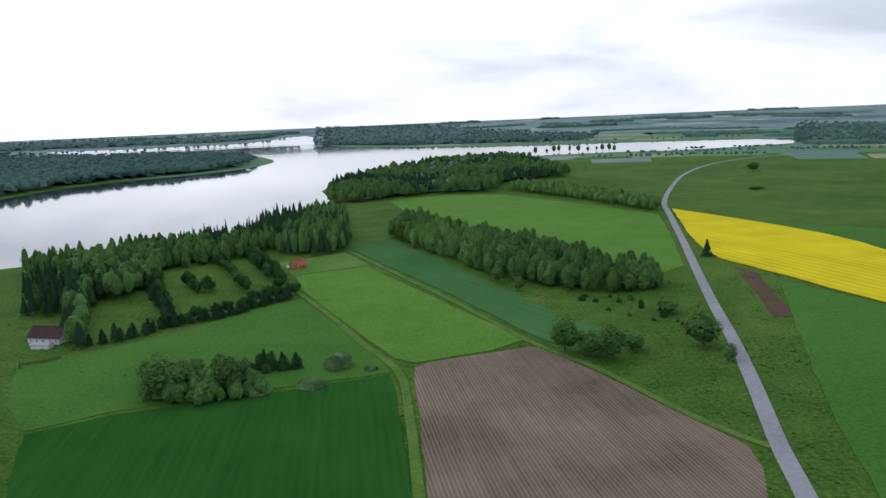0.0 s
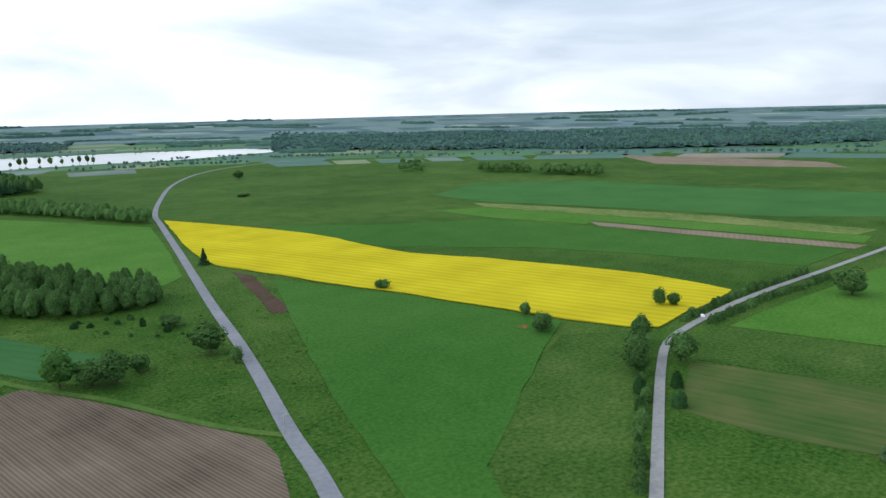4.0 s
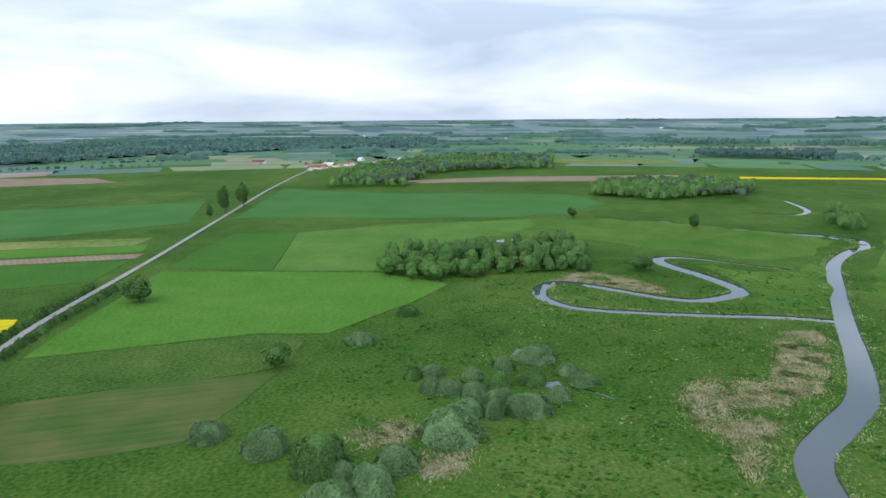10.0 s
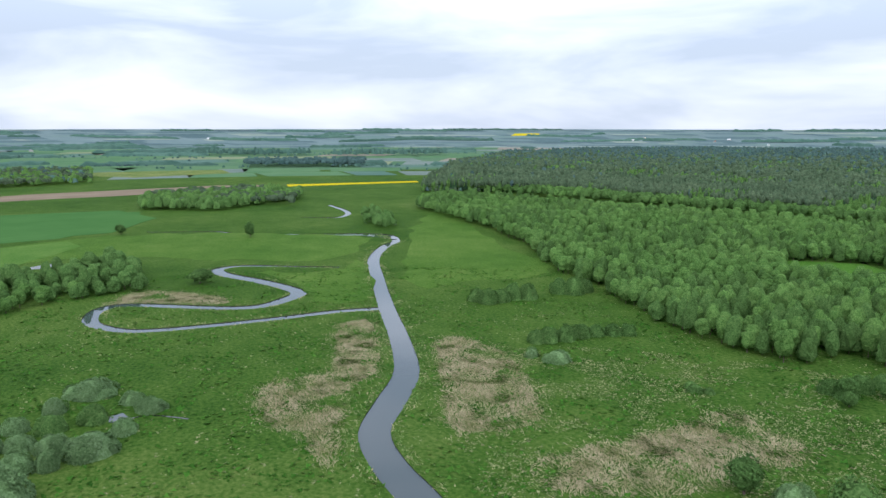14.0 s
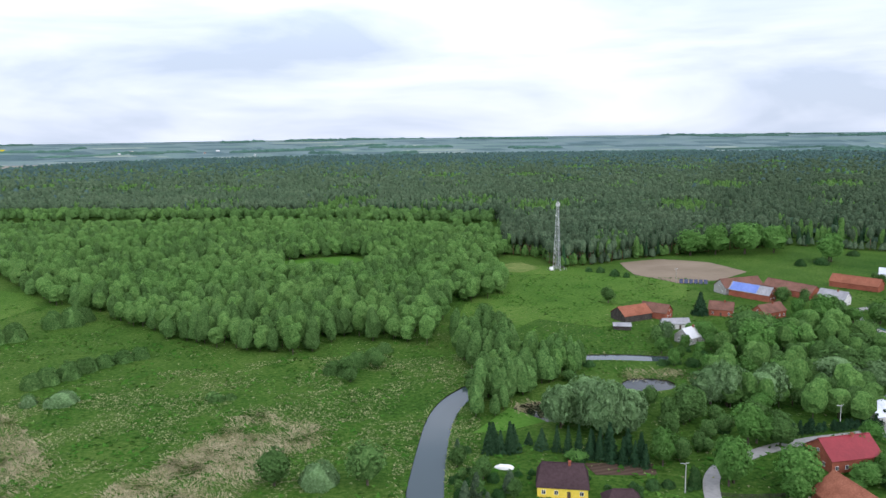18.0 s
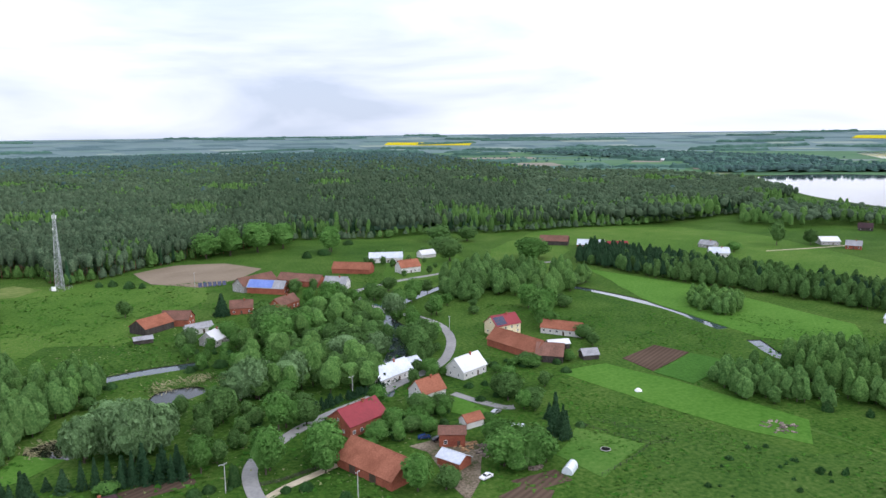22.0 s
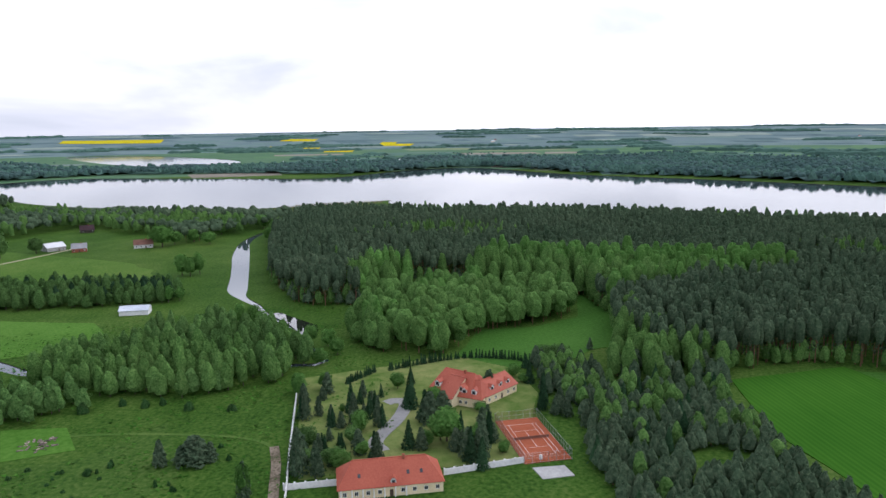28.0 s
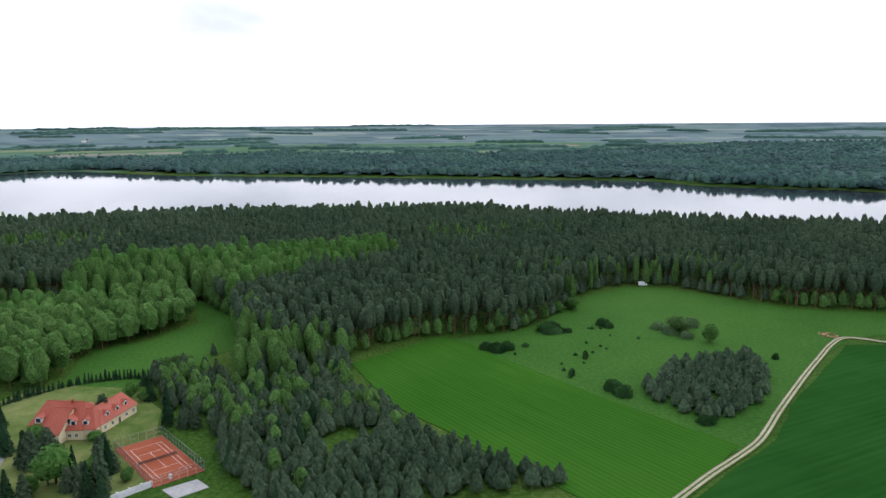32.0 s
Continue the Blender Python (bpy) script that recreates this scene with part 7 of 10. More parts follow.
MIX = [M_BIRCH, M_ALDER, M_PINE, M_SPRUCE, M_HAZEPINE, M_HAZEWOOD, M_BARK]
PINES = [M_PINE, M_SPRUCE, M_BIRCH, M_LIGHTLEAF, M_HAZEPINE, M_HAZEWOOD, M_PINEBARK]
# far woods: their crown colours include the haze
FAR = [M_HAZEPINE, M_HAZEWOOD, M_BARK]
WOODS = [
    ("birch_wood", [WOOD_BIRCH], 7.4, [("leafy", 0, 0.4, 0.95), ("grove", 1, 0.3, 1.05), ("leafy", 0, 0.3, 1.05)], 14, 4.3, 95, 0.82, "fresh green birch and alder wood", MIX, [CLEARING]),
    ("alder_grove", [WOOD_ALDER], 6.0, [("grove", 1, 0.8, 1), ("grove", 0, 0.2, 1)], 14, 3.6, 110, 0.8, "dense green alder grove by the river", MIX, []),
    ("pine_forest", [WOOD_PINE_WEST], 6.6, [("pine", 0, 0.8, 1), ("spruce", 1, 0.08, 0.9), ("grove", 2, 0.12, 0.9)], 19, 2.6, 30, 1.1, "dark extensive pine forest with some birches", PINES, []),
    ("pine_forest", [WOOD_PINE_NORTH], 6.6, [("pine", 0, 0.78, 1), ("spruce", 1, 0.08, 0.9), ("grove", 2, 0.14, 0.9)], 19, 2.6, 30, 1.1, "dark pine forest behind the village", PINES, []),
    ("pine_forest", [WOOD_PINE_LAKE], 5.3, [("pine", 0, 0.94, 1), ("grove", 2, 0.06, 0.9)], 20, 2.35, 40, 0.85, "tall dark pine forest on the lake shore", PINES, [WOOD_BIRCH_STRIP, WOOD_BIRCH_EDGE]),
    ("birch_wood", [WOOD_BIRCH_LAKE], 6.4, [("leafy", 2, 0.5, 1), ("grove", 2, 0.4, 0.95), ("grove", 3, 0.1, 1)], 16, 4.2, 120, 0.8, "light green birch stand at the meadow", PINES, []),
    ("birch_wood", [WOOD_BIRCH_STRIP], 7.0, [("leafy", 3, 0.6, 1), ("grove", 2, 0.4, 1)], 22, 4.4, 110, 0.9, "light green birches among the pines", PINES, []),
    ("birch_wood", [WOOD_BIRCH_EDGE], 7.0, [("grove", 2, 0.7, 1), ("grove", 3, 0.3, 1)], 20, 4.0, 110, 0.9, "birches at the edge of the pines", PINES, []),
    ("young_pine_wood", [WOOD_YOUNG_PINE], 4.2, [("young_pine", 0, 0.8, 1), ("spruce", 1, 0.05, 1.2), ("grove", 2, 0.15, 1.3)], 7.0, 2.6, 120, 0.5, "dense plantation of young pines and spruces", PINES, [YOUNG_GAP]),
    ("pine_forest", [WOOD_CORNER], 8.5, [("pine", 0, 0.9, 1), ("grove", 2, 0.1, 1)], 19, 4.2, 46, 1.4, "dark pine forest by the farm", PINES, []),
    ("alder_grove", [WOOD_ALDER_VALLEY], 6.0, [("grove", 0, 0.5, 1), ("grove", 1, 0.5, 1)], 13, 3.2, 130, 0.75, "alder carr along the small river", MIX, []),
    ("spruce_belt", [WOOD_BELT], 5.4, [("young_pine", 3, 0.45, 1), ("grove", 1, 0.55, 1)], 11, 3.2, 70, 0.85, "dark belt of spruces and alders", MIX, []),
    ("pine_forest", [WOOD_FAR_FARM], 7.5, [("pine", 0, 0.6, 1), ("grove", 2, 0.4, 1)], 15, 3.6, 60, 1.1, "wood between farm and lake", PINES, []),
    ("mixed_wood", [WOOD_SHORE], 7.0, [("spruce", 3, 0.35, 1), ("grove", 1, 0.45, 1), ("grove", 0, 0.2, 1)], 15, 3.2, 90, 0.9, "dark mixed wood with cabins along the shore", MIX, []),
    ("mixed_wood", [WOOD_SHORE_C], 6.0, [("young_pine", 3, 0.35, 1), ("leafy", 1, 0.45, 1), ("grove", 0, 0.2, 0.9)], 15, 3.6, 130, 0.75, "dense dark mixed wood of cabins plots by the lake", MIX, []),
    ("alder_grove", [WOOD_VILLAGE_W], 5.6, [("grove", 1, 0.7, 1), ("leafy", 0, 0.3, 1)], 11, 3.0, 200, 0.55, "alders beside the village pond", MIX, []),
    ("mixed_wood", [WOOD_SHORE_B], 6.5, [("spruce", 3, 0.6, 1), ("grove", 1, 0.4, 1)], 17, 3.2, 80, 1.0, "dense dark conifers on the lake shore", MIX, []),
    ("tree_belt", [WOOD_HEDGE], 7.5, [("grove", 1, 0.7, 1), ("grove", 0, 0.3, 1)], 15, 4.0, 110, 0.95, "long belt of alders between fields", MIX, []),
    ("mixed_wood", [WOOD_PENINSULA], 9.0, [("grove", 1, 0.6, 1), ("spruce", 3, 0.4, 1)], 18, 5.0, 50, 1.6, "dark wooded peninsula", MIX, []),
    ("tree_belt", [WOOD_ROWS], 7.0, [("grove", 1, 1, 1)], 12, 4.0, 60, 1.2, "planted tree rows beyond the meadow", MIX, []),
    ("riverside_wood", [WOOD_MILL], 9.0, [("leafy", 0, 0.6, 1), ("grove", 1, 0.4, 0.8)], 12, 4.4, 330, 0.5, "leafy riverside trees in the village", MIX, [outline(RIVER_MILL)]),
    ("riverside_wood", [WOOD_MILL_N], 7.5, [("grove", 1, 0.7, 1), ("grove", 0, 0.3, 1)], 14, 4.2, 150, 0.75, "alders along the narrow river", MIX, [outline(RIVER_MILL)]),
    ("pine_thicket", [WOOD_PINE_CLUMP], 4.2, [("young_pine", 0, 1, 1)], 6.5, 2.6, 130, 0.55, "dark clump of bushy pines in the meadow", PINES, []),
    ("alder_row", [WOOD_RIVER_ROW], 5.5, [("grove", 1, 0.8, 1), ("grove", 0, 0.2, 1)], 13, 3.0, 220, 0.55, "row of slender alders along the river", MIX, []),
    ("mixed_wood", [WOOD_GARDEN], 5.5, [("grove", 2, 0.75, 1), ("young_pine", 0, 0.25, 0.6)], 17, 3.4, 150, 0.65, "birches and pines behind the tennis court", PINES, []),
    ("mixed_wood", [WOOD_VILLA_EAST], 5.0, [("young_pine", 0, 0.7, 1), ("grove", 2, 0.3, 1.1)], 9, 2.6, 150, 0.55, "pines beside the villa garden", PINES, []),
    ("alder_grove", [WOOD_RIVER_GROVE, WOOD_SCRUB], 5.5, [("grove", 1, 0.6, 1), ("grove", 0, 0.4, 1)], 9, 3.0, 130, 0.65, "small alder scrub in the meadow", MIX, []),
    ("young_wood", [WOOD_PLANTATION], 5.0, [("grove", 0, 1, 1)], 5, 2.6, 40, 1.0, "low young plantation before the pines", MIX, []),
    ("thicket", [CLUMP_T0], 4.2, [("grove", 1, 0.6, 1), ("grove", 0, 0.4, 1)], 8, 3.0, 260, 0.5, "leafy thicket in the pasture", MIX, []),
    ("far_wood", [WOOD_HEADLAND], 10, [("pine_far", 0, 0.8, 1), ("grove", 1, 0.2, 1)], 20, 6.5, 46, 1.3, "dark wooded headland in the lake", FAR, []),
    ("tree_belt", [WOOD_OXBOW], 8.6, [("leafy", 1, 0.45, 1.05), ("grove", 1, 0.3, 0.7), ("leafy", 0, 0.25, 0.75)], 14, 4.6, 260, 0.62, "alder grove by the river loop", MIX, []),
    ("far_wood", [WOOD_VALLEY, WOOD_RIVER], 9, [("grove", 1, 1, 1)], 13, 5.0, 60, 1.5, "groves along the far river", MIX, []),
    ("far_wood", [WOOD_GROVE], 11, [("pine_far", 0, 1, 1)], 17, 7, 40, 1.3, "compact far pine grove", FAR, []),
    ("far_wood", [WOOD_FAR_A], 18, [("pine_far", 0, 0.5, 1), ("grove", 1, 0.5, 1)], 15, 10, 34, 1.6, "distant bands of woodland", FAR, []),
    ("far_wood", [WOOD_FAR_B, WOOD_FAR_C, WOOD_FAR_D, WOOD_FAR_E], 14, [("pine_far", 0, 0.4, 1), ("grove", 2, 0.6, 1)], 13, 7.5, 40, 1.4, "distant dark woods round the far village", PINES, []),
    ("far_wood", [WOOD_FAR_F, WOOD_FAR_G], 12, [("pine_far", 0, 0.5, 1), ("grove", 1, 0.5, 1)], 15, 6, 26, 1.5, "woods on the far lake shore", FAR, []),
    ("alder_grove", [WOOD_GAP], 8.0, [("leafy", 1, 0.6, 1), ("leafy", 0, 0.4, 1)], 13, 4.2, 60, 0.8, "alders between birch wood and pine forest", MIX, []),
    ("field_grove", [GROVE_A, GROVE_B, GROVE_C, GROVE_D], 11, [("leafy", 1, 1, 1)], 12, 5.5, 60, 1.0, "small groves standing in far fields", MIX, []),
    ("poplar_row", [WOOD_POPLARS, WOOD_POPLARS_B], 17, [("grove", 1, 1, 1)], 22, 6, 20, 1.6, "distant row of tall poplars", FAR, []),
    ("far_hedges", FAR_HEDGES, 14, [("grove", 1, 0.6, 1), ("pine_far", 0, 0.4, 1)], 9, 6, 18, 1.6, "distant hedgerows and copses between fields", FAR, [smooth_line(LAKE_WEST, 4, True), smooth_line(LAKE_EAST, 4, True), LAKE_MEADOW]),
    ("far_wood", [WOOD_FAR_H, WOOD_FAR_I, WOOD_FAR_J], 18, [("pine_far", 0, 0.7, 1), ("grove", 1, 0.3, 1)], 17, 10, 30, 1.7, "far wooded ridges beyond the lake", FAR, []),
]
for k, (wname, wpolys, wsp, wkinds, wh, wr, wc, wsize, wlabel, wmats, wholes) in enumerate(WOODS):
    wood(wname, wpolys, wsp, wkinds, wh, wr, wc, wsize, wlabel, holes=wholes, seed=10 + k, mats=wmats, trunks=wsp < 11)

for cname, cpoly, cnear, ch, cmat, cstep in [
    ("WEST", WOOD_PINE_WEST, 700, 14, M_WOODROOF, 24), ("NORTH", WOOD_PINE_NORTH, 700, 14, M_WOODROOF, 24), ("HEADLAND", WOOD_HEADLAND, 0, 15, M_HAZEPINE, 20),
    ("A", WOOD_FAR_A, 0, 12, M_HAZEWOOD, 30), ("F", WOOD_FAR_F, 0, 12, M_HAZEWOOD, 22), ("G", WOOD_FAR_G, 0, 13, M_HAZEPINE, 22),
    ("H", WOOD_FAR_H, 0, 15, M_HAZEPINE, 30), ("I", WOOD_FAR_I, 0, 18, M_HAZEPINE, 40), ("J", WOOD_FAR_J, 0, 15, M_HAZEWOOD, 26),
    ("B", WOOD_FAR_B, 0, 10, M_HAZEWOOD, 22), ("P", WOOD_PENINSULA, 0, 15, M_HAZEWOOD, 16), ("E", WOOD_CORNER, 700, 13, M_WOODROOF, 20),
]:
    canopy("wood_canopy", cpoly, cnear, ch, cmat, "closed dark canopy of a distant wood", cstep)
for k, (epoly, emats) in enumerate(((WOOD_PINE_LAKE, PINES), (WOOD_PINE_WEST, PINES), (WOOD_PINE_NORTH, PINES))):
    wood("forest_edge", [epoly], 5.5, [("grove", 2, 0.6, 1), ("young_pine", 0, 0.4, 0.9)], 9, 2.8, 70, 0.75, "birch and young pine fringe of the forest", seed=70 + k, mats=emats, edge=8.0)


# ---- single trees and bushes ----
LIMB = {}


def tree_parts(kind, seed, root, h, r, leaf_mat, bark_mat, rich=1.0):
    """Trunk, limbs and a crown of many small leafy clumps, for a tree of height h and crown radius r."""
    rng = np.random.default_rng(seed)
    lean = rng.normal(0, 0.03 * h, 2)
    if kind != "bush":
        bm = bmesh.new()
        tv, tf = trunk_mesh(h * (0.93 if kind in ("spruce", "young_pine") else 0.7), 0.018 * h + 0.06, lean, rng, 6)
        vs = [bm.verts.new(v) for v in tv]
        for f in tf:
            bm.faces.new([vs[i] for i in f])
        if kind in ("leafy", "weeping"):
            for i in range(6):
                w = i * 1.05 + rng.uniform(-0.3, 0.3)
                z0 = h * rng.uniform(0.22, 0.5)
                t = z0 / (0.7 * h)
                p0 = Vector((lean[0] * t * t, lean[1] * t * t, z0))
                p1 = p0 + Vector((math.cos(w) * r * 0.62, math.sin(w) * r * 0.62, h * rng.uniform(0.14, 0.28)))
                side = (p1 - p0).cross(Vector((0, 0, 1))).normalized() * (0.008 * h + 0.02)
                up = Vector((0, 0, 0.008 * h + 0.02))
                a = [bm.verts.new(p0 + d) for d in (side, up, -side)]
                b = [bm.verts.new(p1 + d * 0.3) for d in (side, up, -side)]
                for j in range(3):
                    bm.faces.new((a[j], a[(j + 1) % 3], b[(j + 1) % 3], b[j]))
        part("trunk", bm, bark_mat, root)
    elif rich >= 1:
        bm = bmesh.new()
        for i in range(5):
            w = i * 1.257 + rng.uniform(-0.3, 0.3)
            base = [bm.verts.new((0.05 * r * math.cos(w) + 0.03 * r * math.cos(q), 0.05 * r * math.sin(w) + 0.03 * r * math.sin(q), -0.1)) for q in (0, 2.09, 4.19)]
            tip = bm.verts.new((0.45 * r * math.cos(w), 0.45 * r * math.sin(w), 0.62 * h))
            for j in range(3):
                bm.faces.new((base[j], base[(j + 1) % 3], tip))
        part("stem", bm, bark_mat, root)
    n = {"leafy": 1500, "weeping": 1700, "spruce": 600, "young_pine": 650, "bush": 2900}[kind]
    size = {"leafy": 0.076, "weeping": 0.066, "spruce": 0.135, "young_pine": 0.115, "bush": 0.038}[kind] * r / rich ** 0.5
    n = int(n * rich)
    state = int(rng.integers(1 << 30))
    form = "leafy" if kind == "weeping" else kind
    pts, out = crown_points(form, n, np.random.default_rng(state))
    pts = pts * np.array([r, r, h])
    pts[:, :2] += lean * 0.6
    v = cards(pts, size, rng, out)
    if kind == "weeping":
        q = v.reshape(-1, 3, 3)
        q[:, 2, 2] -= size * 2.6
        v = q.reshape(-1, 3)
    v[:, 2] = np.maximum(v[:, 2], 0.02)
    faces = np.arange(len(v)).reshape(-1, 3).tolist()
    # the dense inside of the crown
    bm = bmesh.new()
    bmesh.ops.create_icosphere(bm, subdivisions=2, radius=1.0)
    d = np.array([tuple(q.co) for q in bm.verts])
    tri = [[q.index for q in f.verts] for f in bm.faces]
    bm.free()
    if kind == "bush":
        core = d * (0.86 + 0.07 * np.sin(9 * d[:, :1] + 2) * np.cos(8 * d[:, 1:2]))
        core[:, 2] = np.maximum(core[:, 2], 0.0)
        core = core * np.array([r, r, h])
    elif form == "leafy":
        core, tri = solid_crown("leafy", rng, 8, 12)
        core = core * np.array([0.72 * r, 0.72 * r, 0.88 * h]) + np.array([lean[0] * 0.6, lean[1] * 0.6, 0.0])
    else:
        t = (d[:, 2:] + 1) / 2
        core = np.concatenate([d[:, :2] * (1.05 - t) * (0.62 if kind == "spruce" else 0.78) * r, (0.08 + 0.84 * t) * h], 1)
        core[:, :2] += lean * 0.6
    faces += (np.array(tri) + len(v)).tolist()
    v = np.concatenate([v, core])
    me = bpy.data.meshes.new("crown")
    me.from_pydata(v.tolist(), [], faces)
    me.materials.append(leaf_mat)
    ob = new("crown", me)
    ob.parent = root


def plant(name, kind, places, leaf_mat, label, group, category="tree", bark=None, variants=4, base=(12.0, 4.5), seed=0, sink=0.1, rich=1.0):
    """The same kind of plant at many places, each of its own height and width: rows of x, y, height, radius."""
    bark = bark or M_BARK
    rng = random.Random(seed + 77)
    made = LIMB.setdefault((name, kind, seed), [])
    for x, y, h, r in places:
        m = pose(x, y, float(relief(x, y)) - sink, 0, 0, rng.uniform(0, 360)) @ Matrix.Diagonal((r / base[1], r / base[1], h / base[0], 1))
        if len(made) < variants:
            root = new(name)
            tree_parts(kind, seed * 31 + len(made) * 7 + 3, root, *base, leaf_mat, bark, rich)
            root.matrix_basis = m
            tagged(root, label, category, group)
            made.append(root)
        else:
            src = made[rng.randrange(variants)]
            sc = src.scale
            copy_thing(src, m @ Matrix.Diagonal((1 / sc[0], 1 / sc[1], 1 / sc[2], 1)))


def along(line, step, jitter, seed, h, r):
    """Places along a line, with uneven heights and widths."""
    rng = random.Random(seed)
    q = smooth_line(line, 8)
    out, left = [], 0.0
    for a, b in zip(q[:-1], q[1:]):
        d = float(np.hypot(*(b - a)))
        while left < d:
            p = a + (b - a) * left / d
            k = rng.uniform(0.7, 1.3)
            out.append((p[0] + rng.uniform(-jitter, jitter), p[1] + rng.uniform(-jitter, jitter), h * k, r * rng.uniform(0.8, 1.25)))
            left += step * rng.uniform(0.7, 1.4)
        left -= d
    return out


plant("broadleaf_tree", "leafy", T_BROAD + T_BROAD_B + T_SHORE + T_VILLAGE[1::2] + T_BROAD_C + T_BROAD_D + T_BROAD_E, M_ALDER, "leafy green broadleaf tree standing in grass", "field trees", seed=1)
plant("light_tree", "leafy", T_LIGHT + T_LIGHT_B + T_LIGHT_C + T_LIGHT_D + T_LIGHT_E + T_VILLAGE[::2] + T_EASTBANK + T_VAN + T_LIGHT_F, M_LIGHTLEAF, "fresh light green deciduous tree", "light green trees", seed=2)
plant("willow_tree", "weeping", T_WILLOW + T_WILLOW_C, M_WILLOW, "large grey-green weeping willow by the water", "willow trees", seed=3)
plant("spruce_tree", "spruce", T_SPRUCE + T_SPRUCE_C + T_SPRUCE_E, M_SPRUCE, "dark pointed spruce tree", "spruce trees", base=(12.0, 3.0), seed=4)
plant("pine_shrub", "young_pine", T_DARK + T_DARK_F, M_PINE, "dark bushy evergreen tree", "garden evergreens", base=(7.0, 2.5), seed=5)
willows = B_LIGHT_VAN + [(x, y, h * 1.1, r * 1.1) for x, y, h, r in B_WILLOW + B_WILLOW_B] + B_WILLOW_D
plant("green_willow_bush", "bush", willows[2::6], M_ALDER, "broad leafy green bush in the wet meadow", "green bushes", "bush", base=(4.0, 4.0), seed=16, sink=0.3)
plant("willow_bush", "bush", [q for i, q in enumerate(willows) if i % 6 != 2], M_WILLOW, "rounded grey-green willow bush in the wet meadow", "willow bushes", "bush", base=(4.0, 4.0), seed=6, sink=0.3)
plant("leafy_bush", "bush", B_WET, M_ALDER, "broad leafy alder bush in the wet meadow", "wet meadow bushes", "bush", base=(4.0, 4.0), seed=36, sink=0.4, rich=0.8)
plant("dark_bush", "bush", B_DARK_VAN, M_DARKLEAF, "broad dark green bush in the meadow", "meadow bushes", "bush", base=(4.0, 4.0), seed=26, sink=0.3, rich=0.7)
plant("shrub", "bush", B_SHRUB + B_GARDEN_C + B_DARK_D + B_GARDEN_F, M_DARKLEAF, "small dark green shrub in the grass", "shrubs", "bush", base=(3.0, 2.2), seed=7, sink=0.2, rich=0.2)
hedge = along(HEDGE_LANE_W, 4.4, 1.0, 1, 4.2, 2.4) + along(HEDGE_LANE_E, 4.8, 1.0, 2, 4.0, 2.5) + along(HEDGE_LANE_S, 5.0, 1.0, 3, 3.4, 2.2)
plant("roadside_bush", "bush", hedge, M_ALDER, "leafy green bush beside the lane", "lane bushes", "bush", base=(3.0, 2.2), seed=8, sink=0.2, rich=0.3)
rows_of = along(SPRUCE_ROW_A, 3.6, 1.5, 4, 7.5, 2.6) + along(SPRUCE_ROW_B, 3.4, 1.8, 5, 9, 3.2)
plant("boundary_spruce", "young_pine", rows_of, M_SPRUCE, "dark spruce in a plot boundary row", "boundary spruces", base=(8.0, 2.4), seed=9, rich=0.7)
plots = along(PLOT_A, 5.0, 1.6, 21, 6.5, 3.0) + along(PLOT_B, 4.5, 2.0, 22, 7, 3.4) + along(PLOT_C, 5.0, 1.8, 23, 9, 3.2) + along(PLOT_D, 5.0, 2.5, 24, 9, 3.4) + along(PLOT_E, 5.0, 1.6, 25, 8, 3.2) + along(PLOT_F, 4.6, 3.5, 26, 10, 3.6)
plant("plot_tree", "leafy", plots, M_DARKLEAF, "dark leafy tree of a plot boundary", "plot boundary trees", base=(9.0, 3.4), seed=19, rich=0.45)
thuja = along(THUJA_A, 1.3, 0.2, 8, 3.6, 0.9) + along(THUJA_B, 1.4, 0.2, 9, 3.8, 0.95)
plant("thuja", "spruce", thuja, M_SPRUCE, "slim dark columnar thuja of a garden hedge", "thuja hedge", base=(3.5, 0.8), seed=10, sink=0.05, rich=0.3)

village = along(HEDGE_VILLAGE, 2.4, 0.5, 12, 4.2, 1.9)
plant("hedge_conifer", "young_pine", village, M_SPRUCE, "dark conifer of a tall roadside hedge", "roadside hedge", base=(8.0, 2.4), seed=9, rich=0.7)


def scatter(poly, n, h, r, seed):
    """Random places in a garden, clear of houses."""
    rng = random.Random(seed)
    p = np.array(poly)
    out, tries = [], 0
    while len(out) < n and tries < 4000:
        tries += 1
        x, y = rng.uniform(p[:, 0].min(), p[:, 0].max()), rng.uniform(p[:, 1].min(), p[:, 1].max())
        if not inside(x, y, poly) or any(inside(x, y, k) for k in (outline(RIVER_MILL), outline(RIVER_SOUTH), POND_SMALL)):
            continue
        if any(math.hypot(x - q[0], y - q[1]) < 0.5 * max(q[3], q[4]) + r * 0.8 for q in HOUSES):
            continue
        if np.hypot(*(ROAD_PTS - (x, y)).T).min() < 2.5 + r:
            continue
        k = rng.uniform(0.65, 1.3)
        out.append((x, y, h * k, r * k * rng.uniform(0.85, 1.2)))
    return out


HOUSES = [P_RED, P_BARN, P_ORANGE, P_WHITE, P_SILVER, P_SILVER_B, P_LONGBARN, P_LONGBARN_B, P_SOLAR, P_BRICKSHED, P_OLD_A, P_OLD_B, P_OLD_WHITE, P_OLD_GREY, P_PINKBARN, P_BLUEBARN, P_BROWNBARN, P_BRICKHOUSE, P_BROWNHOUSE, P_ORANGELONG, P_WHITELONG, P_PINKHOUSE, P_BLUEHOUSE, P_TINSHED, P_RUIN, P_RUIN_B, P_HUT_A, P_HUT_B, P_YELLOW, P_BROWNSMALL, P_MAINHOUSE, P_VILLA_A, P_VILLA_B, P_VILLA_C]
ROAD_PTS = np.concatenate([smooth_line(k, 6) for k in (ROAD_VILLAGE, ROAD_YARD, ROAD_SPUR, ROAD_VILLA)])
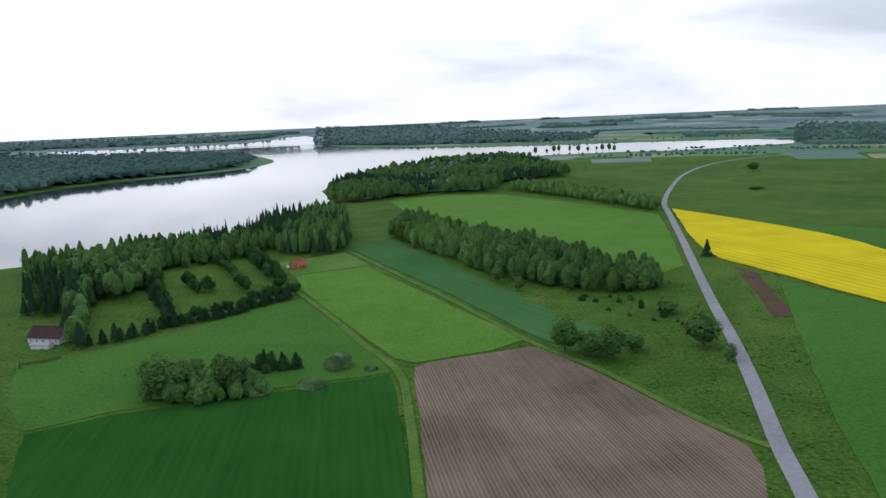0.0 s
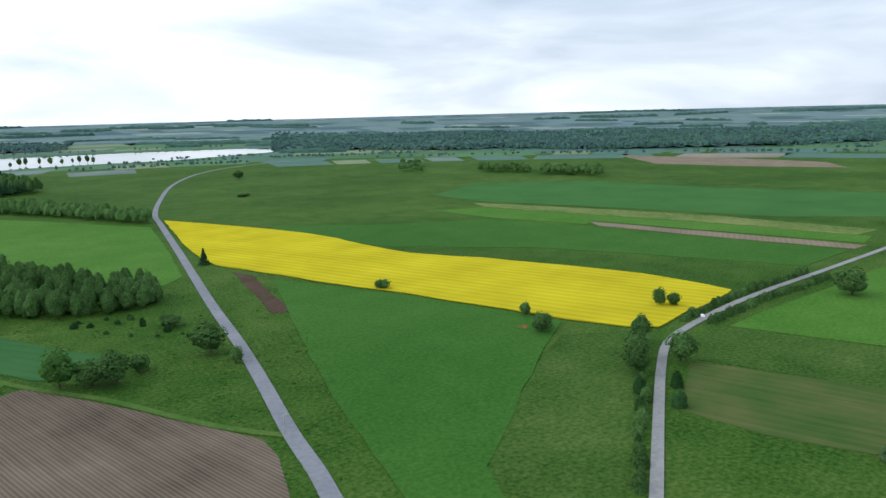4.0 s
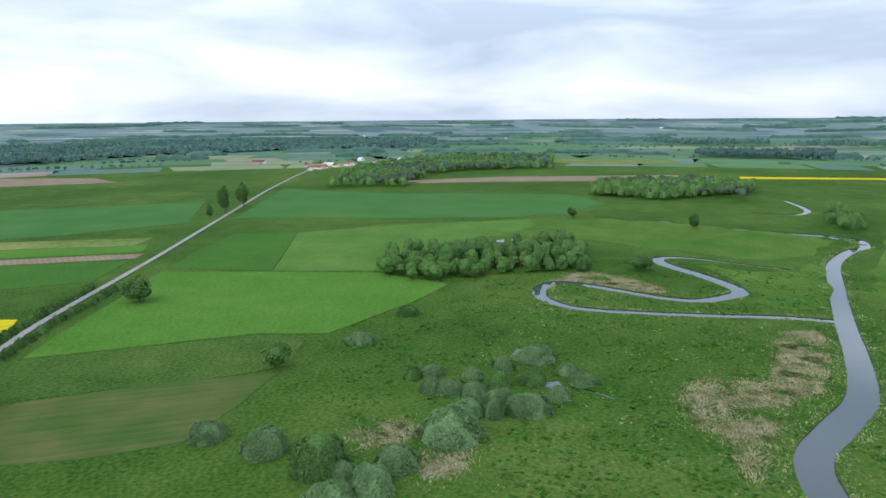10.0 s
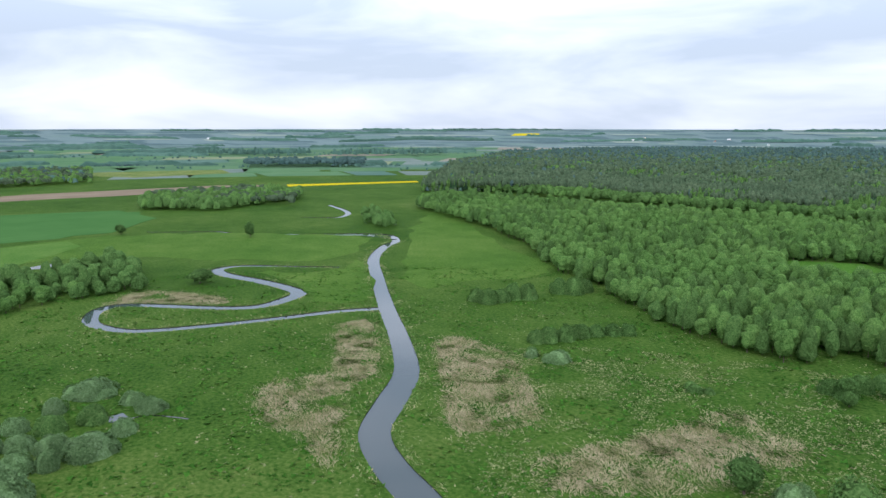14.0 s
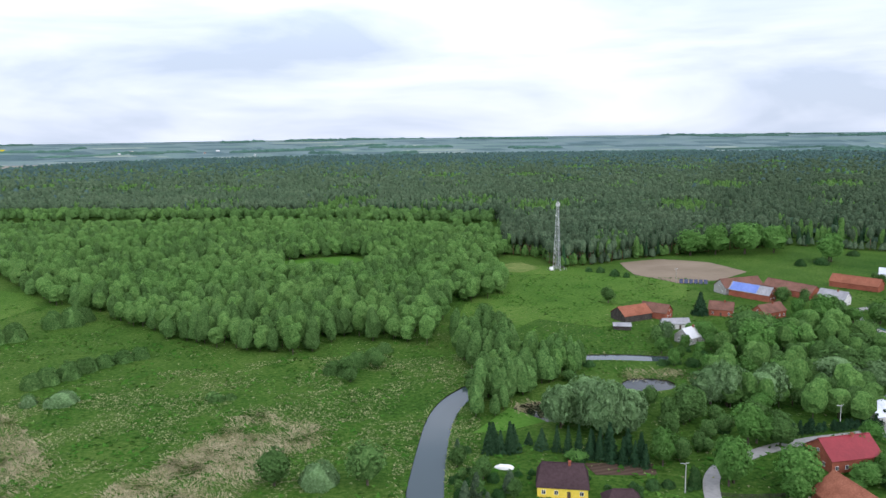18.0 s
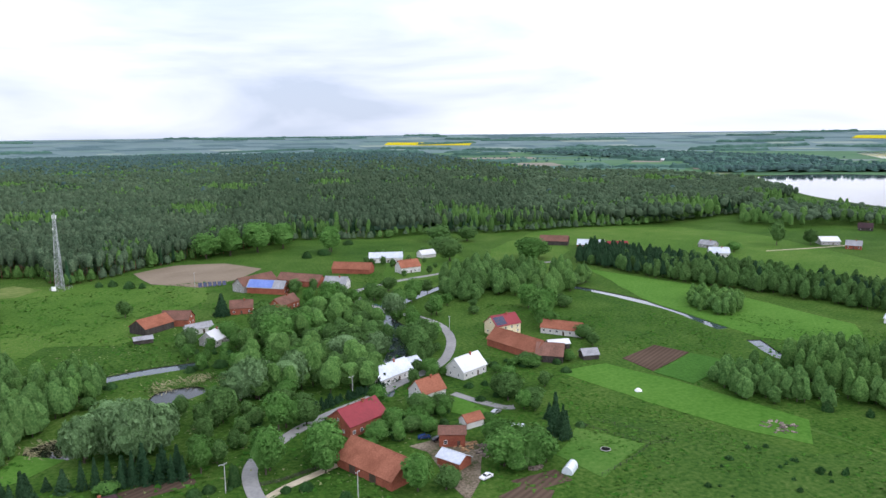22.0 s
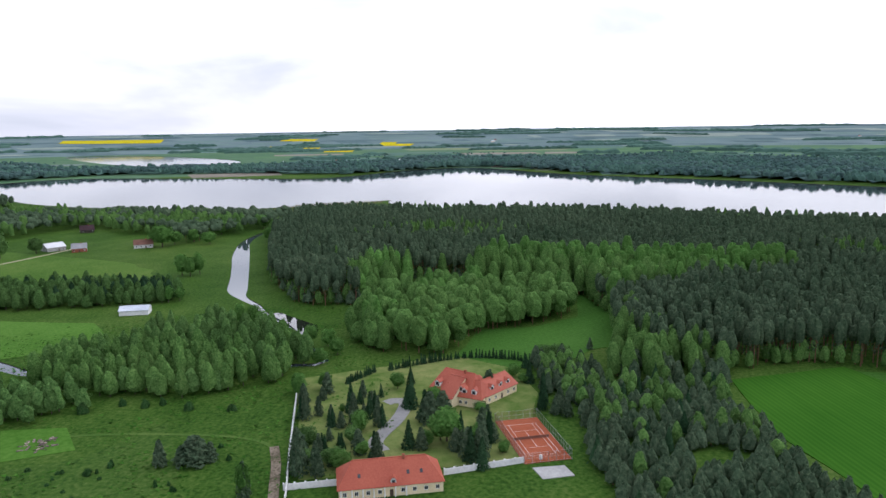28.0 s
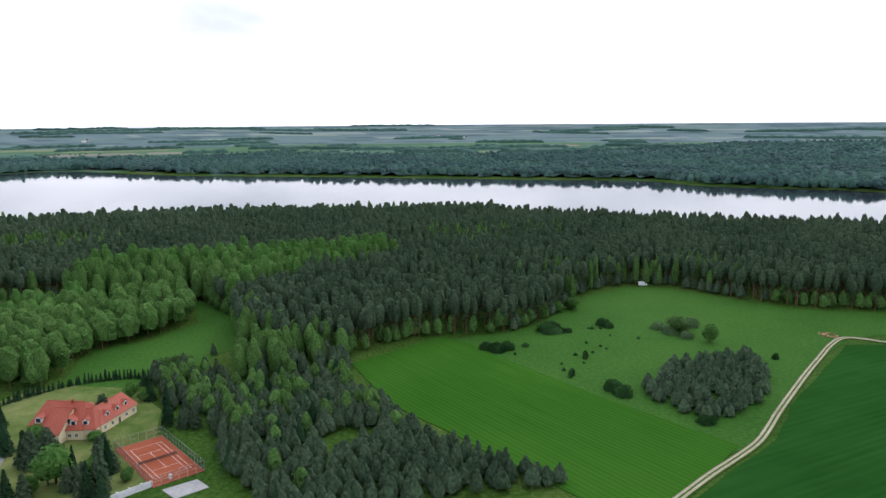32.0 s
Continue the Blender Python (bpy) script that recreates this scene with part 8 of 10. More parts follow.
GARDENS = [
    ("light_tree", "leafy", M_LIGHTLEAF, "fresh light green deciduous tree", "light green trees", "tree", (12.0, 4.5), 2,
     scatter(G_ORANGE, 14, 6, 3.0, 1) + scatter(G_JUNK, 12, 7, 3.2, 2) + scatter(G_MILL, 14, 9, 3.4, 3) + scatter(G_RIVER, 11, 7, 2.8, 4) + scatter(G_FARM, 10, 8, 3, 5) + scatter(G_VILLA_B, 5, 5, 2.2, 6)),
    ("broadleaf_tree", "leafy", M_ALDER, "leafy green broadleaf tree standing in grass", "field trees", "tree", (12.0, 4.5), 1,
     scatter(G_ORCHARD, 18, 7, 3.0, 7) + scatter(G_FARM, 12, 8, 3.2, 8) + scatter(G_NORTH, 16, 7, 3.0, 9) + scatter(G_MILL, 6, 9, 3.4, 10) + scatter(G_WEST, 8, 6, 2.6, 11)),
    ("shrub", "bush", M_DARKLEAF, "small dark green shrub in the grass", "shrubs", "bush", (3.0, 2.2), 7,
     scatter(G_WHITE, 12, 2.2, 1.8, 12) + scatter(G_BARN, 10, 2.5, 2.0, 13) + scatter(G_WEST, 16, 2.4, 1.8, 14) + scatter(G_BEDS, 18, 1.6, 1.2, 15) + scatter(G_MEADOW, 10, 1.2, 0.9, 16) + scatter(G_ROADSIDE, 14, 2.0, 1.4, 17) + scatter(G_VAN, 14, 1.4, 0.9, 18) + scatter(G_RIVER, 10, 2.5, 2.0, 19) + scatter(G_ORANGE, 8, 2.0, 1.5, 20)),
    ("pine_shrub", "young_pine", M_PINE, "dark bushy evergreen tree", "garden evergreens", "tree", (7.0, 2.5), 5,
     scatter(G_VILLA, 16, 6, 2.0, 21) + scatter(G_VILLA_B, 8, 6, 2.2, 22) + scatter(G_COURT, 14, 6.5, 2.4, 23) + scatter(G_WEST, 6, 6, 2.0, 24)),
]
for gname, gkind, gmat, glabel, ggroup, gcat, gbase, gseed, gplaces in GARDENS:
    plant(gname, gkind, gplaces, gmat, glabel, ggroup, gcat, base=gbase, seed=gseed, sink=0.15)

# ---- dry reeds: upright tufts ----


WET_REED = [outline(RIVER), outline(RIVER_LOOP), outline(RIVER_SOUTH)]


def reeds(name, polys, step, h, mat, label, seed, avoid=()):
    rng = np.random.default_rng(seed)
    P = []
    for poly in polys:
        p = np.array(poly)
        gx, gy = np.meshgrid(np.arange(p[:, 0].min(), p[:, 0].max(), step), np.arange(p[:, 1].min(), p[:, 1].max(), step))
        gx, gy = (g.ravel() + rng.uniform(-0.7, 0.7, g.size) * step for g in (gx, gy))
        ok = inside(gx, gy, poly if len(poly) > 40 else smooth_line(poly, 4, True))
        for k in avoid:
            ok &= ~inside(gx, gy, k)
        f = np.array([noise.noise(Vector((x / 14, y / 14, seed))) for x, y in zip(gx[ok], gy[ok])])
        keep = f + rng.uniform(-0.3, 0.3, len(f)) > -0.16
        P.append(np.stack([gx[ok][keep], gy[ok][keep]], 1))
    P = np.concatenate(P)
    P = P + rng.normal(0, 1.0, P.shape) * np.where(rng.uniform(size=(len(P), 1)) < 0.35, 3.5, 0.8)
    for k in WET_REED:
        P = P[~inside(P[:, 0], P[:, 1], k)]
    n = len(P)
    w = rng.uniform(0, math.pi, n)
    d = np.stack([np.cos(w), np.sin(w), 0 * w], 1) * (rng.uniform(0.5, 1.1, n) * step * 0.42)[:, None]
    wind = np.array([noise.noise(Vector((x / 9, y / 9, 7.0))) * 4 for x, y in P])
    tip = np.stack([np.cos(wind) * h * 1.0 + rng.normal(0, 0.3 * h, n), np.sin(wind) * h * 1.0 + rng.normal(0, 0.2 * h, n), h * rng.uniform(0.25, 0.7, n)], 1)
    b = np.concatenate([P, np.zeros((n, 1))], 1)
    v = np.stack([b - d, b + d, b + tip], 1).reshape(-1, 3)
    me = bpy.data.meshes.new(name)
    me.from_pydata(v.tolist(), [], np.arange(3 * n).reshape(-1, 3).tolist())
    me.materials.append(mat)
    tagged(new(name, me), label, "reeds", "", "stuff")


reeds("dry_reeds", [REED_A, REED_B, REED_C, REED_E, REED_F], 0.34, 1.2, M_REED, "patches of tall dry tan reeds", 3)
reeds("dry_reeds", [REED_D, REED_G], 0.45, 1.1, M_REED, "flattened dry reed grass in the wet meadow", 4)
reeds("pond_reeds", [REED_POND, POND_REED], 0.6, 1.4, M_REED, "tan reeds round the garden ponds", 8)
reeds("shore_reeds", [REED_SHORE], 1.6, 1.8, M_REED, "tan reed belt at the lake edge", 5)

reeds("bank_reeds", [outline([(x, y, w + 7) for x, y, w in RIVER[:13]]), outline([(x, y, w + 5) for x, y, w in RIVER_LOOP])], 0.8, 1.1, M_SEDGE, "green and tan sedge along the river banks", 6, [outline(RIVER), outline(RIVER_LOOP)])
reeds("bank_reeds", [outline([(x, y, w + 6) for x, y, w in RIVER_SOUTH])], 0.8, 1.1, M_SEDGE, "green sedge along the dark river", 7, [outline(RIVER_SOUTH)])


def tussocks(name, count, near, far, heading0, heading1, h, mat, label, seed, avoid):
    """Low uneven tufts that roughen the wild meadow."""
    rng = np.random.default_rng(seed)
    r = np.sqrt(rng.uniform(near ** 2, far ** 2, count))
    w = np.radians(rng.uniform(heading0, heading1, count))
    x, y = r * np.sin(w), r * np.cos(w)
    ok = np.array([noise.noise(Vector((a / 22, b / 22, seed))) + 0.5 * noise.noise(Vector((a / 5, b / 5, seed))) for a, b in zip(x, y)]) > -0.05
    for k in avoid:
        ok &= ~inside(x, y, k)
    x, y = x[ok], y[ok]
    n = len(x)
    s = rng.uniform(0.3, 0.8, n) * h
    v = cards(np.stack([x, y, 0.25 * s], 1), 1.0, rng, np.array([0, 0, 1.0]), 0.5).reshape(n, 3, 3)
    c = np.stack([x, y, 0.25 * s], 1)[:, None]
    v = c + (v - c) * s[:, None, None]
    v[:, :, 2] = np.maximum(v[:, :, 2], -0.05)
    me = bpy.data.meshes.new(name)
    me.from_pydata(v.reshape(-1, 3).tolist(), [], np.arange(3 * n).reshape(-1, 3).tolist())
    me.materials.append(mat)
    tagged(new(name, me), label, "grass", "", "stuff")


WET = [outline(RIVER), outline(RIVER_LOOP), outline(RIVER_SOUTH), POND_SMALL, POND_REED]
TILLED = [FIELD_BRIGHT, FIELD_CROP_BROWN, FIELD_LANE, FIELD_MID_OLIVE]
tussocks("meadow_tussocks", 60000, 150, 520, 82, 200, 1.2, M_TUSSOCK, "rough green tussocks of the wet meadow", 11, WET + TILLED)
tussocks("dry_tussocks", 14000, 150, 420, 95, 200, 0.7, M_DRYGRASS, "pale dry tufts scattered in the wet meadow", 12, WET + TILLED)
tussocks("dry_tussocks", 46000, 150, 330, 128, 168, 0.55, M_DRYGRASS, "flattened tan grass of the wet meadow", 15, WET)
tussocks("meadow_tussocks", 26000, 150, 420, 205, 255, 0.9, M_TUSSOCK, "green tufts of the village meadow", 13, WET + [FIELD_MOWN, GARDEN_BROWN, GARDEN_GREEN])
tussocks("meadow_tussocks", 24000, 150, 480, -32, 30, 0.9, M_TUSSOCK, "green tufts of the pastures", 14, [FIELD_PLOUGHED, FIELD_DARK, FIELD_BLUE])

# ---- buildings ----
M_BRICK = material("red_brick", [(0.20, 0.062, 0.040), (0.33, 0.115, 0.070)], (0.6, 5.0), bump=0.25, bump_scale=0.03)
M_PLASTER = material("white_plaster", [(0.48, 0.47, 0.45), (0.62, 0.61, 0.59)], (0.8, 6.0), bump=0.1, bump_scale=0.02)
M_CREAM = material("cream_plaster", [(0.62, 0.52, 0.33), (0.74, 0.64, 0.42)], (0.8, 6.0), bump=0.1, bump_scale=0.02)
M_YELLOW = material("yellow_plaster", [(0.66, 0.50, 0.06), (0.78, 0.60, 0.10)], (0.8, 6.0), bump=0.1, bump_scale=0.02)
M_DARKWOOD = material("weathered_boards", [(0.035, 0.030, 0.027), (0.085, 0.075, 0.066)], (0.5, 4.0), bump=0.3, bump_scale=0.03, stretch=(0, 4))
M_LOG = material("orange_logs", [(0.30, 0.13, 0.04), (0.42, 0.20, 0.07)], (0.5, 4.0), bump=0.3, bump_scale=0.04)
M_GREYWALL = material("grey_render", [(0.26, 0.255, 0.24), (0.40, 0.39, 0.37)], (0.7, 5.0), bump=0.1, bump_scale=0.02)
M_REDSHEET = material("red_sheet_roof", [(0.17, 0.014, 0.020), (0.23, 0.022, 0.030)], (0.8, 7.0), rough=0.45, bump=0.2, bump_scale=0.03)
M_TILE = material("orange_tiles", [(0.20, 0.075, 0.045), (0.33, 0.135, 0.085)], (0.5, 6.0), rough=0.8, bump=0.4, bump_scale=0.05, item=0.16)
M_NEWTILE = material("bright_red_tiles", [(0.30, 0.062, 0.034), (0.40, 0.100, 0.055)], (0.5, 6.0), rough=0.6, bump=0.4, bump_scale=0.05, item=0.10)
M_OLDTILE = material("old_brown_tiles", [(0.11, 0.060, 0.045), (0.20, 0.105, 0.080)], (0.5, 5.0), rough=0.9, bump=0.4, bump_scale=0.05, item=0.18)
M_BROWNROOF = material("brown_sheet_roof", [(0.040, 0.026, 0.028), (0.065, 0.042, 0.045)], (0.8, 6.0), rough=0.75, bump=0.2, bump_scale=0.03)
M_SILVER = material("galvanised_roof", [(0.42, 0.46, 0.52), (0.60, 0.63, 0.68)], (0.8, 7.0), rough=0.5, metal=0.2, bump=0.2, bump_scale=0.03)
M_WHITEROOF = material("white_sheet_roof", [(0.52, 0.53, 0.54), (0.64, 0.64, 0.65)], (0.8, 7.0), rough=0.5, bump=0.15, bump_scale=0.03)
M_GREYROOF = material("grey_fibre_roof", [(0.20, 0.20, 0.21), (0.34, 0.34, 0.35)], (0.7, 5.0), rough=0.85, bump=0.3, bump_scale=0.04)
M_BLUESHEET = material("blue_solar_sheet", [(0.10, 0.16, 0.42), (0.17, 0.24, 0.55)], (0.8, 6.0), rough=0.3, bump=0.05)
M_GLASS = material("dark_window_glass", [(0.015, 0.018, 0.022), (0.035, 0.04, 0.048)], (0.7, 3.0), rough=0.08, bump=0, spec=0.6)
M_FRAME = material("white_window_frame", [(0.70, 0.70, 0.68), (0.80, 0.80, 0.78)], (0.4, 2.0), rough=0.5, bump=0)
M_DOOR = material("dark_door", [(0.05, 0.035, 0.025), (0.09, 0.06, 0.04)], (0.4, 2.0), rough=0.6, bump=0.1)
M_CELL = material("solar_cells", [(0.012, 0.018, 0.05), (0.02, 0.03, 0.075)], (0.5, 2.0), rough=0.15, bump=0, spec=0.6)
M_STEEL = material("galvanised_steel", [(0.36, 0.37, 0.38), (0.52, 0.53, 0.54)], (0.5, 4.0), rough=0.45, metal=0.7, bump=0.05)
M_CONCRETE = material("concrete", [(0.30, 0.30, 0.29), (0.42, 0.41, 0.39)], (0.8, 6.0), bump=0.15, bump_scale=0.03)
M_WHITEWALL = material("white_garden_wall", [(0.60, 0.60, 0.58), (0.76, 0.76, 0.74)], (0.8, 8.0), bump=0.1, bump_scale=0.02)


def box(bm, x0, x1, y0, y1, z0, z1, m=None):
    v = [bm.verts.new((x, y, z)) for x in (x0, x1) for y in (y0, y1) for z in (z0, z1)]
    for f in ((0, 1, 3, 2), (4, 6, 7, 5), (0, 4, 5, 1), (2, 3, 7, 6), (0, 2, 6, 4), (1, 5, 7, 3)):
        bm.faces.new([v[i] for i in f])
    if m is not None:
        bmesh.ops.transform(bm, matrix=m, verts=v)
    return v


def wall_shell(L, W, e, ridge, half_hip=0.0):
    """Closed walls with gables."""
    bm = bmesh.new()
    a, b = L / 2, W / 2
    lo = [bm.verts.new((x, y, -0.3)) for x, y in ((-a, -b), (a, -b), (a, b), (-a, b))]
    hi = [bm.verts.new((x, y, e)) for x, y in ((-a, -b), (a, -b), (a, b), (-a, b))]
    g = [bm.verts.new((x, 0, ridge - 0.12)) for x in (-a, a)]
    bm.faces.new((lo[0], lo[1], hi[1], hi[0]))
    bm.faces.new((lo[2], lo[3], hi[3], hi[2]))
    bm.faces.new((lo[1], lo[2], hi[2], g[1], hi[1]))
    bm.faces.new((lo[3], lo[0], hi[0], g[0], hi[3]))
    bm.faces.new((hi[0], hi[1], g[1], g[0]))
    bm.faces.new((hi[2], hi[3], g[0], g[1]))
    return bm


def roof_slope(L, W, e, ridge, side, over=0.45, thick=0.16, hip=0.0):
    """One slope of a roof as a thick slab; hip: how far the ridge ends are drawn in."""
    bm = bmesh.new()
    a, b = L / 2 + over, W / 2
    k = (ridge - e) / b
    y1, z1 = b + over, e - k * over
    top = [(-a, y1, z1), (a, y1, z1), (a - hip, 0, ridge), (-a + hip, 0, ridge)]
    v = [bm.verts.new((x, y * side, z + 0.02)) for x, y, z in top] + [bm.verts.new((x, y * side, z + thick)) for x, y, z in top]
    for f in ((3, 2, 1, 0), (4, 5, 6, 7), (0, 1, 5, 4), (1, 2, 6, 5), (2, 3, 7, 6), (3, 0, 4, 7)):
        bm.faces.new([v[i] for i in f])
    bmesh.ops.recalc_face_normals(bm, faces=bm.faces)
    return bm


def hip_end(L, W, e, ridge, end, over=0.45, thick=0.16, hip=0.0):
    bm = bmesh.new()
    a, b = L / 2 + over, W / 2
    k = (ridge - e) / b
    y1, z1 = b + over, e - k * over
    top = [(a * end, -y1, z1), (a * end, y1, z1), ((a - hip) * end, 0, ridge)]
    v = [bm.verts.new((x, y, z + 0.02)) for x, y, z in top] + [bm.verts.new((x, y, z + thick)) for x, y, z in top]
    for f in ((2, 1, 0), (3, 4, 5), (0, 1, 4, 3), (1, 2, 5, 4), (2, 0, 3, 5)):
        bm.faces.new([v[i] for i in f])
    bmesh.ops.recalc_face_normals(bm, faces=bm.faces)
    return bm


def window(root, x, y, z, w, h, turn, name="window"):
    """A framed window on a wall: turn is the heading of its outward side, in degrees."""
    m = pose(x, y, z, 0, 0, turn)
    bm = bmesh.new()
    t = 0.09
    for x0, x1, z0, z1 in ((-w / 2, w / 2, h - t, h), (-w / 2, w / 2, 0, t), (-w / 2, -w / 2 + t, t, h - t), (w / 2 - t, w / 2, t, h - t), (-t / 3, t / 3, t, h - t)):
        box(bm, x0, x1, -0.08, 0.0, z0, z1, m)
    fr = part(name, bm, M_FRAME, root)
    bm = bmesh.new()
    box(bm, -w / 2 + t, w / 2 - t, -0.045, -0.012, t, h - t, m)
    part("pane", bm, M_GLASS, fr)


def house(name, plan, e, ridge, wall_mat, roof_mat, label, hip=0.0, windows=True, chimney=True, gable_windows=True, door=True, category="house", into=None, upper=False):
    """A gabled or hipped building: walls, two slopes, ridge, chimney, windows, door."""
    x, y, turn, L, W = plan
    if into is None:
        root = new(name)
        root.matrix_basis = pose(x, y, 0, 0, 0, turn)
        tagged(root, label, category)
        before = ()
    else:
        root, before = into, list(into.children)
    if hip:
        bm = bmesh.new()
        box(bm, -L / 2, L / 2, -W / 2, W / 2, -0.3, e)
    else:
        bm = wall_shell(L, W, e, ridge)
    bmesh.ops.recalc_face_normals(bm, faces=bm.faces)
    part("wall", bm, wall_mat, root)
    for side in (1, -1):
        part("roof_slope", roof_slope(L, W, e, ridge, side, hip=hip), roof_mat, root)
    if hip:
        for end in (1, -1):
            part("roof_slope", hip_end(L, W, e, ridge, end, hip=hip), roof_mat, root)
    bm = bmesh.new()
    box(bm, -L / 2 - 0.4 + hip, L / 2 + 0.4 - hip, -0.14, 0.14, ridge + 0.06, ridge + 0.24)
    part("ridge_cap", bm, roof_mat, root)
    if chimney:
        bm = bmesh.new()
        cx = L * 0.14
        box(bm, cx - 0.35, cx + 0.35, -0.75, -0.15, ridge - 1.2, ridge + 0.85)
        box(bm, cx - 0.42, cx + 0.42, -0.82, -0.08, ridge + 0.85, ridge + 0.97)
        part("chimney", bm, M_BRICK, root, "brick chimney")
    if windows:
        n = max(2, int(L / 3.2))
        for side in (1, -1):
            for i in range(n):
                px = -L / 2 + L * (i + 0.5) / n
                if door and side == -1 and i == n // 2:
                    bm = bmesh.new()
                    box(bm, px - 0.5, px + 0.5, -W / 2 - 0.06, -W / 2 + 0.02, 0.0, 2.1)
                    part("door", bm, M_DOOR, root)
                else:
                    window(root, px, side * W / 2, 1.0, 1.15, 1.3, 180 if side == 1 else 0)
                if upper:
                    window(root, px, side * W / 2, 3.4, 1.1, 1.25, 180 if side == 1 else 0)
    if gable_windows and not hip:
        for end in (1, -1):
            for py in (-W * 0.22, W * 0.22):
                window(root, end * L / 2, py, 1.0, 1.0, 1.3, 90 if end == 1 else -90)
            window(root, end * L / 2, 0, e + 0.35, 1.0, 1.1, 90 if end == 1 else -90)
    if into is not None:
        rel = root.matrix_basis.inverted() @ pose(x, y, 0, 0, 0, turn)
        for ob in root.children:
            if ob not in before:
                ob.matrix_basis = rel
    return root


def dormer(root, x, y, z, turn, w=1.7, h=1.5, deep=2.6, wall=None, roof=None):
    """A small gabled dormer standing on a slope; turn: the heading of its face, in degrees."""
    m = pose(x, y, z, 0, 0, turn)
    bm = bmesh.new()
    v = [bm.verts.new(p) for p in ((-w / 2, 0, -0.4), (w / 2, 0, -0.4), (w / 2, 0, h), (0, 0, h + 0.75), (-w / 2, 0, h), (-w / 2, deep, h), (w / 2, deep, h), (0, deep, h + 0.75))]
    for f in ((0, 1, 2, 3, 4), (1, 6, 2), (0, 4, 5), (2, 6, 7, 3), (4, 3, 7, 5)):
        bm.faces.new([v[i] for i in f])
    bmesh.ops.transform(bm, matrix=m, verts=bm.verts)
    d = part("dormer", bm, wall or M_PLASTER, root, "white gabled dormer")
    bm = bmesh.new()
    for sgn in (1, -1):
        q = [bm.verts.new((a * sgn, b, c)) for a, b, c in ((w / 2 + 0.2, -0.2, h - 0.12), (w / 2 + 0.2, deep, h - 0.12), (0, deep, h + 0.8), (0, -0.2, h + 0.8), (w / 2 + 0.2, -0.2, h), (w / 2 + 0.2, deep, h), (0, deep, h + 0.92), (0, -0.2, h + 0.92))]
        for f in ((0, 1, 2, 3), (4, 7, 6, 5), (0, 3, 7, 4), (0, 4, 5, 1)):
            bm.faces.new([q[i] for i in f])
    bmesh.ops.transform(bm, matrix=m, verts=bm.verts)
    part("dormer_roof", bm, roof or M_NEWTILE, d)
    bm = bmesh.new()
    box(bm, -w / 2 + 0.35, w / 2 - 0.35, -0.05, -0.01, 0.25, h - 0.05, m)
    part("pane", bm, M_GLASS, d)


def barn_doors(root, W, xs, w=2.8, h=2.7, mat=None):
    for px in xs:
        bm = bmesh.new()
        box(bm, px - w / 2, px - 0.02, -W / 2 - 0.07, -W / 2 + 0.02, 0, h)
        box(bm, px + 0.02, px + w / 2, -W / 2 - 0.07, -W / 2 + 0.02, 0, h)
        part("barn_door", bm, mat or M_DOOR, root)


def panels(root, L, W, e, ridge, x0, x1, side, rows=3, pitch=1.05):
    """Solar panels lying on one slope."""
    k = math.atan2(ridge - e, W / 2)
    n = max(1, int((x1 - x0) / pitch))
    for i in range(n):
        for j in range(rows):
            s = 0.6 + j * 1.75
            bm = bmesh.new()
            box(bm, -0.48, 0.48, -0.82, 0.82, 0.0, 0.05)
            yy, zz = side * (W / 2 - s * math.cos(k) - 0.3), e + (s + 0.3) * math.sin(k) + 0.28
            m = pose(x0 + (i + 0.5) * pitch, yy, zz, -side * math.degrees(k), 0, 0)
            bmesh.ops.transform(bm, matrix=m, verts=bm.verts)
            part("solar_panel", bm, M_CELL, root)


house("brick_house", P_RED, 4.2, 8.6, M_BRICK, M_REDSHEET, "red brick farmhouse with a bright red sheet roof")
b = house("brick_barn", P_BARN, 3.2, 8.0, M_BRICK, M_TILE, "long brick barn under worn orange tiles", windows=False, chimney=False, gable_windows=False, door=False, category="barn")
barn_doors(b, P_BARN[4], (-5, 4))
house("plastered_house", P_ORANGE, 3.8, 8.0, M_PLASTER, M_TILE, "white plastered house with an orange tiled roof")
house("white_house", P_WHITE, 3.6, 8.2, M_PLASTER, M_WHITEROOF, "white wooden house with a bright white metal roof")
house("silver_roof_house", P_SILVER, 3.4, 7.2, M_PLASTER, M_SILVER, "white house with a pale silver sheet roof")
house("shed", P_SILVER_B, 2.6, 4.2, M_DARKWOOD, M_SILVER, "small dark shed with a silver roof", windows=False, chimney=False, gable_windows=False, category="shed")
house("long_barn", P_LONGBARN, 3.6, 8.2, M_BRICK, M_TILE, "long brick barn with a clean orange tiled roof", windows=False, chimney=False, gable_windows=False, door=False, category="barn")
house("timber_barn", P_LONGBARN_B, 3.4, 7.6, M_DARKWOOD, M_OLDTILE, "dark timber barn with weathered brown tiles", windows=False, chimney=False, gable_windows=False, door=False, category="barn")
b = house("family_house", P_SOLAR, 5.5, 9.6, M_CREAM, M_REDSHEET, "cream house with a red roof and solar panels", upper=True)
panels(b, P_SOLAR[3], P_SOLAR[4], 5.5, 9.6, -P_SOLAR[3] / 2 + 0.4, 0.2, -1, 3)
house("brick_shed", P_BRICKSHED, 3.2, 6.4, M_PLASTER, M_TILE, "low whitewashed outbuilding with rusty orange tiles", chimney=False, gable_windows=False, category="outbuilding")
house("timber_barn", P_OLD_A, 3.6, 7.4, M_DARKWOOD, M_TILE, "dark timber barn with a rusty orange roof", windows=False, chimney=False, gable_windows=False, door=False, category="barn")
